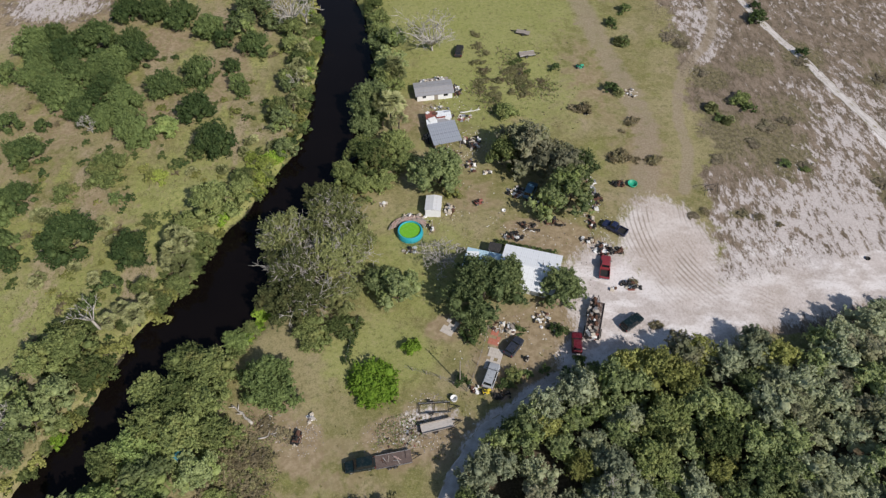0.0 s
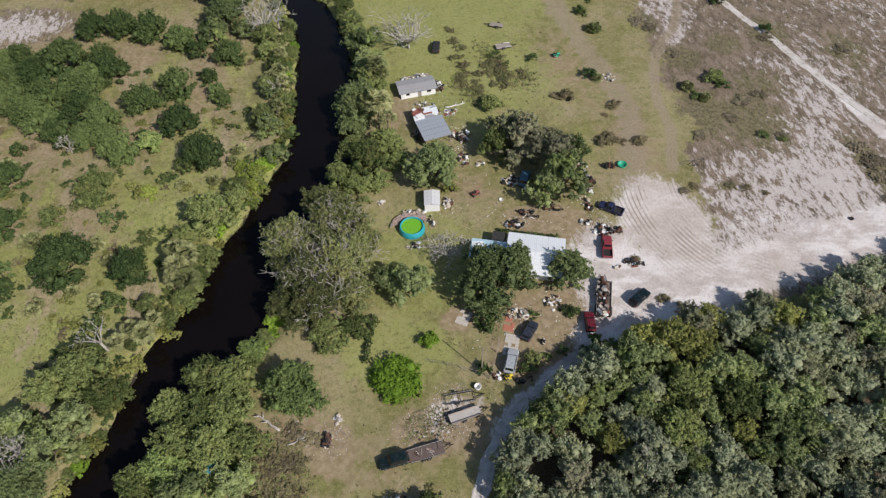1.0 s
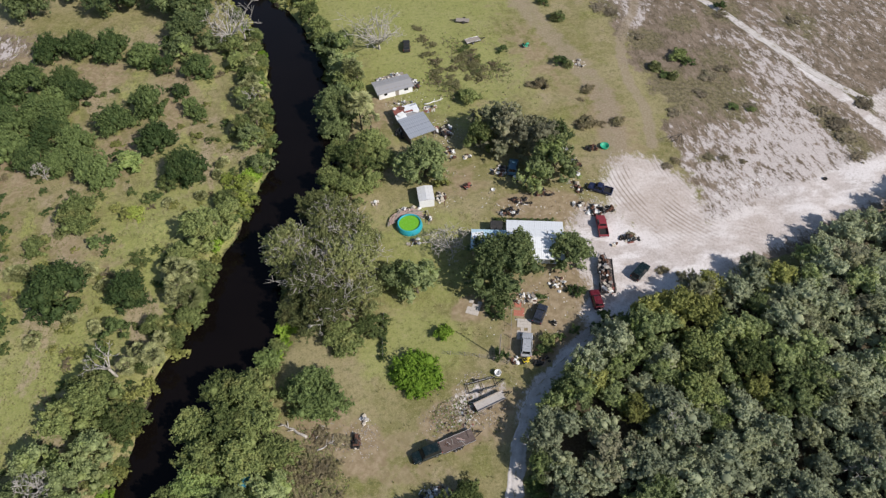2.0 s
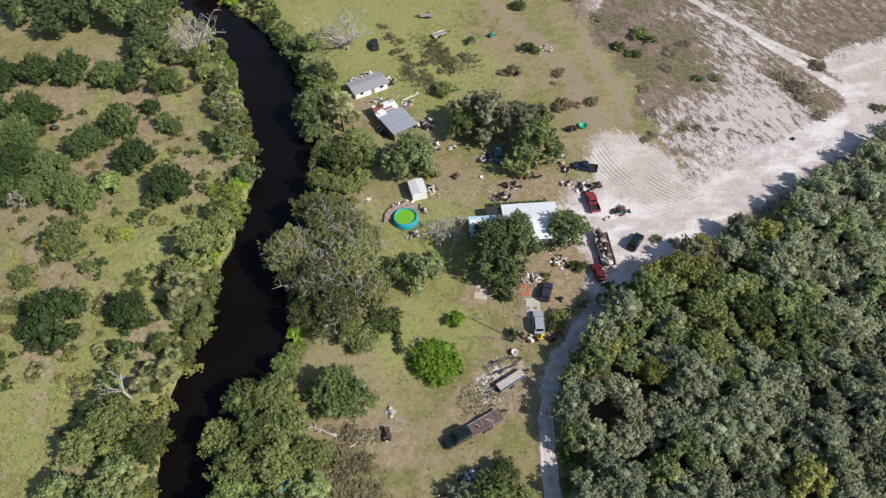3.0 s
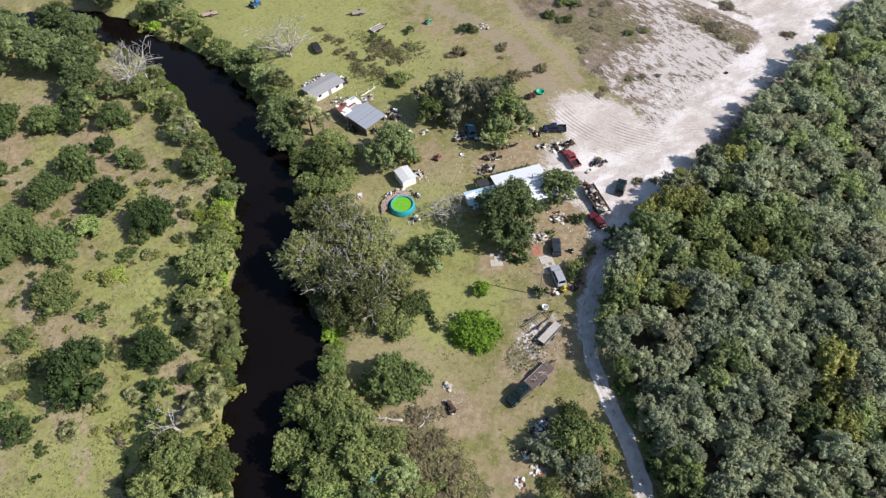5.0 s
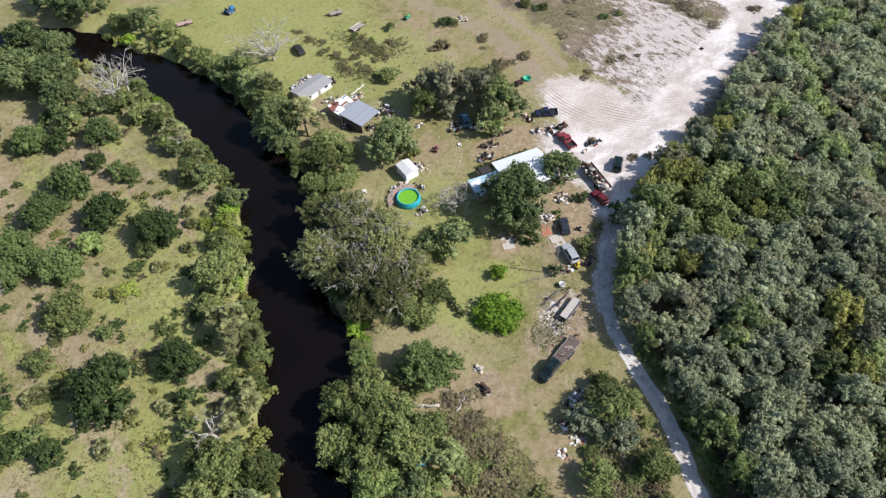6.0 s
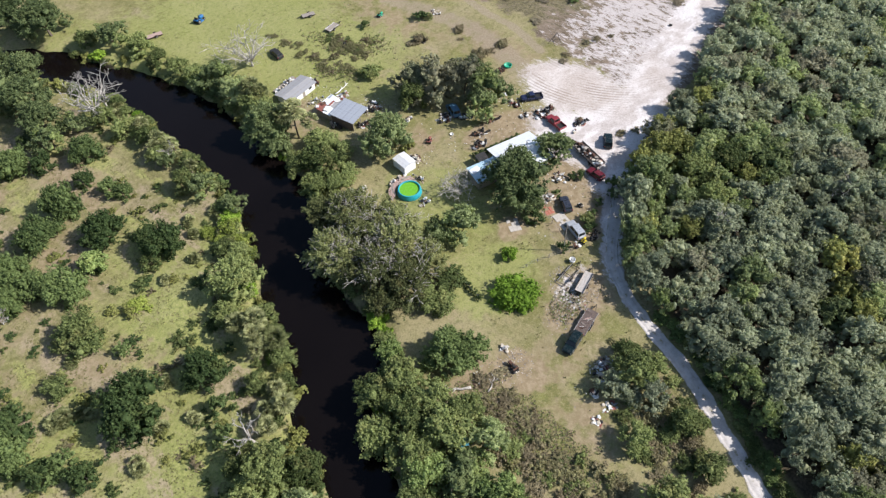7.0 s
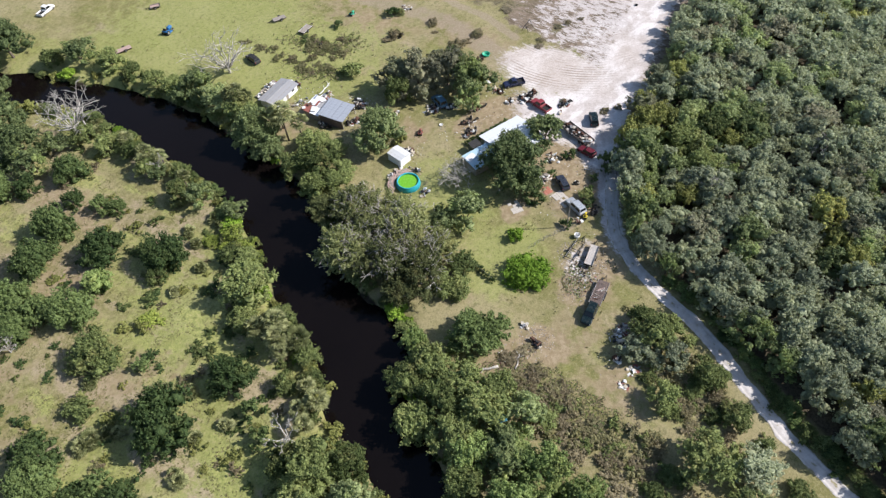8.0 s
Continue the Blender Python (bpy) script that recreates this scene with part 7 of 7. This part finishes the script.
# ---- single things ----
def mower(x, y, heading, paint, label, size=1.0, name="lawn_tractor", category="lawn tractor"):
    """A small tractor: hood, seat, four wheels, steering wheel and deck."""
    t = thing(name, pose(x, y, at_ground(x, y), 0, 0, heading) @ Matrix.Scale(size, 4), label, category)
    part("hood", box((0.85, 0.52, 0.42), (0.45, 0, 0.62), bevel=0.08), paint, t)
    part("chassis", box((1.7, 0.34, 0.16), (0.0, 0, 0.40), bevel=0.03), DARK_STEEL, t)
    part("seat", box((0.42, 0.46, 0.12), (-0.42, 0, 0.72), bevel=0.04), BLACK, t)
    part("backrest", box((0.10, 0.44, 0.40), (-0.64, 0, 0.92), bevel=0.04), BLACK, t)
    part("rear_fender", box((0.7, 0.95, 0.08), (-0.5, 0, 0.62), bevel=0.03), paint, t)
    part("cutting_deck", box((0.8, 1.1, 0.16), (0.05, 0, 0.2), bevel=0.05), paint, t)
    v, f = tubes([[((0.15, 0, 0.8), 0.025), ((0.02, 0, 1.05), 0.025)], [((0.02 + 0.02, 0.2 * math.cos(a), 1.05 + 0.1 * math.sin(a)), 0.02) for a in np.linspace(0, 6.28, 13)]], 6)
    child("steering_wheel", mesh_of("steering_wheel", v, f, BLACK), t)
    for wx, s, r in ((0.7, 0.36, 0.62), (-0.55, 0.42, 0.95)):
        for side in (-1, 1):
            add_wheel(t, wx, side * s, 0.36 * r, r)
    return t


mower(3.6, 90.8, 30, ROOF_RUST, "brick red lawn tractor standing on mown grass")
mower(-4.1, 167.9, 20, BLUE, "blue tractor on the far green field", 1.7, "tractor", "tractor")
mower(28.8, 134.0, 10, GREEN, "small green cart with wheels in the field", 1.0, "garden_cart", "cart")
mower(-25.4, 42.6, 80, RUST, "rusty stripped lawn tractor on bare ground", 1.1)
mower(3.6, 50.1, 20, YELLOW_PAINT, "yellow mower behind the silver car", 0.8)


def tub(x, y, radius, tall, paint, label):
    t = thing("tub", pose(x, y, at_ground(x, y)), label, "tub")
    child("bowl", ring_mesh("bowl", [(0.02, 0.02), (radius * 0.85, 0.0), (radius, tall), (radius * 0.93, tall), (radius * 0.8, 0.06), (0.02, 0.06)], paint, 20), t)
    child("rim", ring_mesh("rim", [(radius * 0.92, tall), (radius * 0.95, tall + 0.05), (radius * 1.04, tall + 0.03), (radius * 1.02, tall - 0.04)], paint, 20), t)


tub(34.4, 95.4, 0.95, 0.5, GREEN, "jade green plastic pool tub on the grass")
tub(8.4, 88.8, 0.4, 0.25, WHITE, "small white plastic basin on the grass")
tub(73.6, 76.2, 0.42, 0.24, RUBBER, "old black tyre lying on sand")
tub(-1.6, 48.8, 0.55, 0.7, WHITE, "white water tank at the trailer's end")

swing = thing("swing_frame", pose(49.2, 93.4, at_ground(49.2, 93.4), 0, 0, 10), "dark metal swing frame at the edge of the sand", "swing frame")
for px in (-1.3, 1.3):
    for s in (-1, 1):
        v, f = tubes([[((px, s * 0.9, 0), 0.05), ((px, 0, 2.0), 0.05)]], 6)
        child("leg", mesh_of("leg", v, f, DARK_STEEL), swing)
v, f = tubes([[((-1.3, 0, 2.0), 0.05), ((1.3, 0, 2.0), 0.05)]], 6)
child("top_bar", mesh_of("top_bar", v, f, DARK_STEEL), swing)
for px in (-0.5, 0.5):
    v, f = tubes([[((px - 0.2, 0, 2.0), 0.015), ((px - 0.2, 0, 0.5), 0.015)], [((px + 0.2, 0, 2.0), 0.015), ((px + 0.2, 0, 0.5), 0.015)]], 5)
    child("chain", mesh_of("chain", v, f, DARK_STEEL), swing)
    part("seat", box((0.5, 0.25, 0.04), (px, 0, 0.5)), BLACK, swing)


def log(x, y, heading, long, radius, label, material=DEAD_WOOD):
    rng = random.Random(int(x * 10))
    path = [((long * (k / 6 - 0.5), rng.uniform(-0.15, 0.15), radius), radius * (1.1 - 0.1 * k)) for k in range(7)]
    twigs = [[((long * (t - 0.5), 0, radius), radius * 0.5), ((long * (t - 0.5) + 0.6, s * 0.7, radius + 0.3), radius * 0.2)] for t, s in ((0.5, 1), (0.7, -1), (0.85, 1))]
    ob = new("fallen_log", mesh_of("fallen_log", *tubes([path] + twigs, 7), material, True))
    ob.matrix_basis = pose(x, y, at_ground(x, y), 0, 0, heading)
    tagged(ob, label, "fallen log")


log(-34.6, 46.6, 140, 5.0, 0.22, "pale fallen trunk on bare ground")
log(-22.4, 100.4, 205, 3.4, 0.10, "thin pale branch lying in the river")
log(2.6, 118.6, 12, 4.6, 0.14, "long white plank lying in the grass", WHITE)
log(-8.6, 41.8, 60, 2.4, 0.06, "bare stick in dry weeds")
log(-30.0, 43.0, 20, 3.0, 0.12, "pale fallen trunk on bare ground")



def tarp(x, y, z, wide, deep, turn, paint, label):
    """A crumpled sheet thrown over the boughs of a bush, with a hem."""
    bm = bmesh.new()
    bmesh.ops.create_grid(bm, x_segments=14, y_segments=10, size=0.5)
    for v in bm.verts:
        d = noise.noise(Vector((v.co.x * 3 + x, v.co.y * 4, 0.3)))
        v.co = Vector((v.co.x * wide, v.co.y * deep, 0.35 * d - 1.1 * (v.co.x ** 2 + v.co.y ** 2)))
    made = bmesh.ops.extrude_face_region(bm, geom=bm.faces[:])
    bmesh.ops.translate(bm, verts=[g for g in made["geom"] if isinstance(g, bmesh.types.BMVert)], vec=(0, 0, 0.02))
    bmesh.ops.recalc_face_normals(bm, faces=bm.faces)
    sheet = thing("tarpaulin", pose(x, y, z, 0, 8, turn), label, "tarpaulin")
    part("sheet", bm, paint, sheet)
    v, f = tubes([[((-wide * 0.5, k * deep * 0.5, -0.55), 0.02), ((-wide * 0.5, k * deep * 0.5, -z + 0.2), 0.02)] for k in (-1, 1)], 5)
    child("rope", mesh_of("rope", v, f, WHITE), sheet)


tarp(-41.2, 38.6, 4.6, 1.8, 1.2, 60, plain("teal_tarp", (0.02, 0.15, 0.20), 0.6, 0.0, 0.4, 1.5), "torn blue tarpaulin caught in river bank trees")

pole = thing("utility_pole", pose(-0.6, 51.6, at_ground(-0.6, 51.6)), "thin weathered wooden pole beside a bush", "pole")
v, f = tubes([[((0, 0, -0.2), 0.10), ((0, 0, 4), 0.085), ((0, 0, 7.4), 0.07)]], 8)
child("post", mesh_of("post", v, f, WOOD), pole)


def wire_fence(points, label, gap=2.4, tall=1.2):
    """Posts with three wires along a line."""
    line = smooth_line(points, 0.5)
    fence = thing("fence", pose(0, 0, 0), label, "fence")
    reach = np.r_[0, np.cumsum(np.linalg.norm(np.diff(line[:, :2], axis=0), axis=1))]
    for d in np.arange(0, reach[-1] + 0.01, gap):
        px, py = np.interp(d, reach, line[:, 0]), np.interp(d, reach, line[:, 1])
        part("post", box((0.09, 0.09, tall), (px, py, at_ground(px, py) + tall / 2), 20), WOOD, fence)
    for hgt in (0.35, 0.7, 1.1):
        v, f = tubes([[((p[0], p[1], at_ground(p[0], p[1]) + hgt), 0.012) for p in line[::4]] + [((line[-1][0], line[-1][1], hgt), 0.012)]], 4)
        child("wire", mesh_of("wire", v, f, STEEL), fence)


wire_fence([(0.7, 50.4), (1.9, 53.6), (3.2, 57.6), (4.4, 62.2)], "low wire fence with grey posts along the drive")
wire_fence([(0.5, 50.2), (-4.0, 52.6), (-9.6, 54.4)], "low wire fence with grey posts across the lawn")
wire_fence([(-19.2, 55.8), (-18.6, 60.0), (-17.6, 64.4)], "overgrown wire fence with grey posts")
for k in range(8):
    plant("small_shrub", -19.4 + 0.25 * k + 0.2 * (k % 2), 55.6 + 1.15 * k, 0.75, 1.2, "narrow vine-covered stretch of old fence")
for k in range(9):
    plant("small_shrub", 6.9 + 1.25 * k, 80.4 - 0.33 * k, 0.8, 1.2, "dark green hedge plant along the house wall")


def paving(x, y, heading, nx, ny, size, material, label):
    slab = thing("paving", pose(x, y, at_ground(x, y), 0, 0, heading), label, "paving", kind="structure")
    me = bpy.data.meshes.new("slab")
    bm = box((size - 0.02, size - 0.02, 0.08), (0, 0, 0.02), bevel=0.012)
    bm.to_mesh(me)
    bm.free()
    me.materials.append(material)
    rng = random.Random(nx)
    for i in range(nx):
        for j in range(ny):
            if rng.random() < 0.88:
                child("slab", me, slab, pose((i - nx / 2 + 0.5) * size, (j - ny / 2 + 0.5) * size, rng.uniform(-0.01, 0.02), rng.uniform(-1, 1), rng.uniform(-1, 1), rng.uniform(-2, 2)))


paving(5.4, 60.2, -20, 3, 5, 0.6, TERRACOTTA, "reddish paving at the end of the drive")
paving(5.0, 56.0, -18, 4, 7, 0.6, CONCRETE, "worn pale concrete slabs of the drive")
paving(-2.2, 62.2, -30, 3, 4, 0.75, CONCRETE, "broken pale concrete pad beside the house")
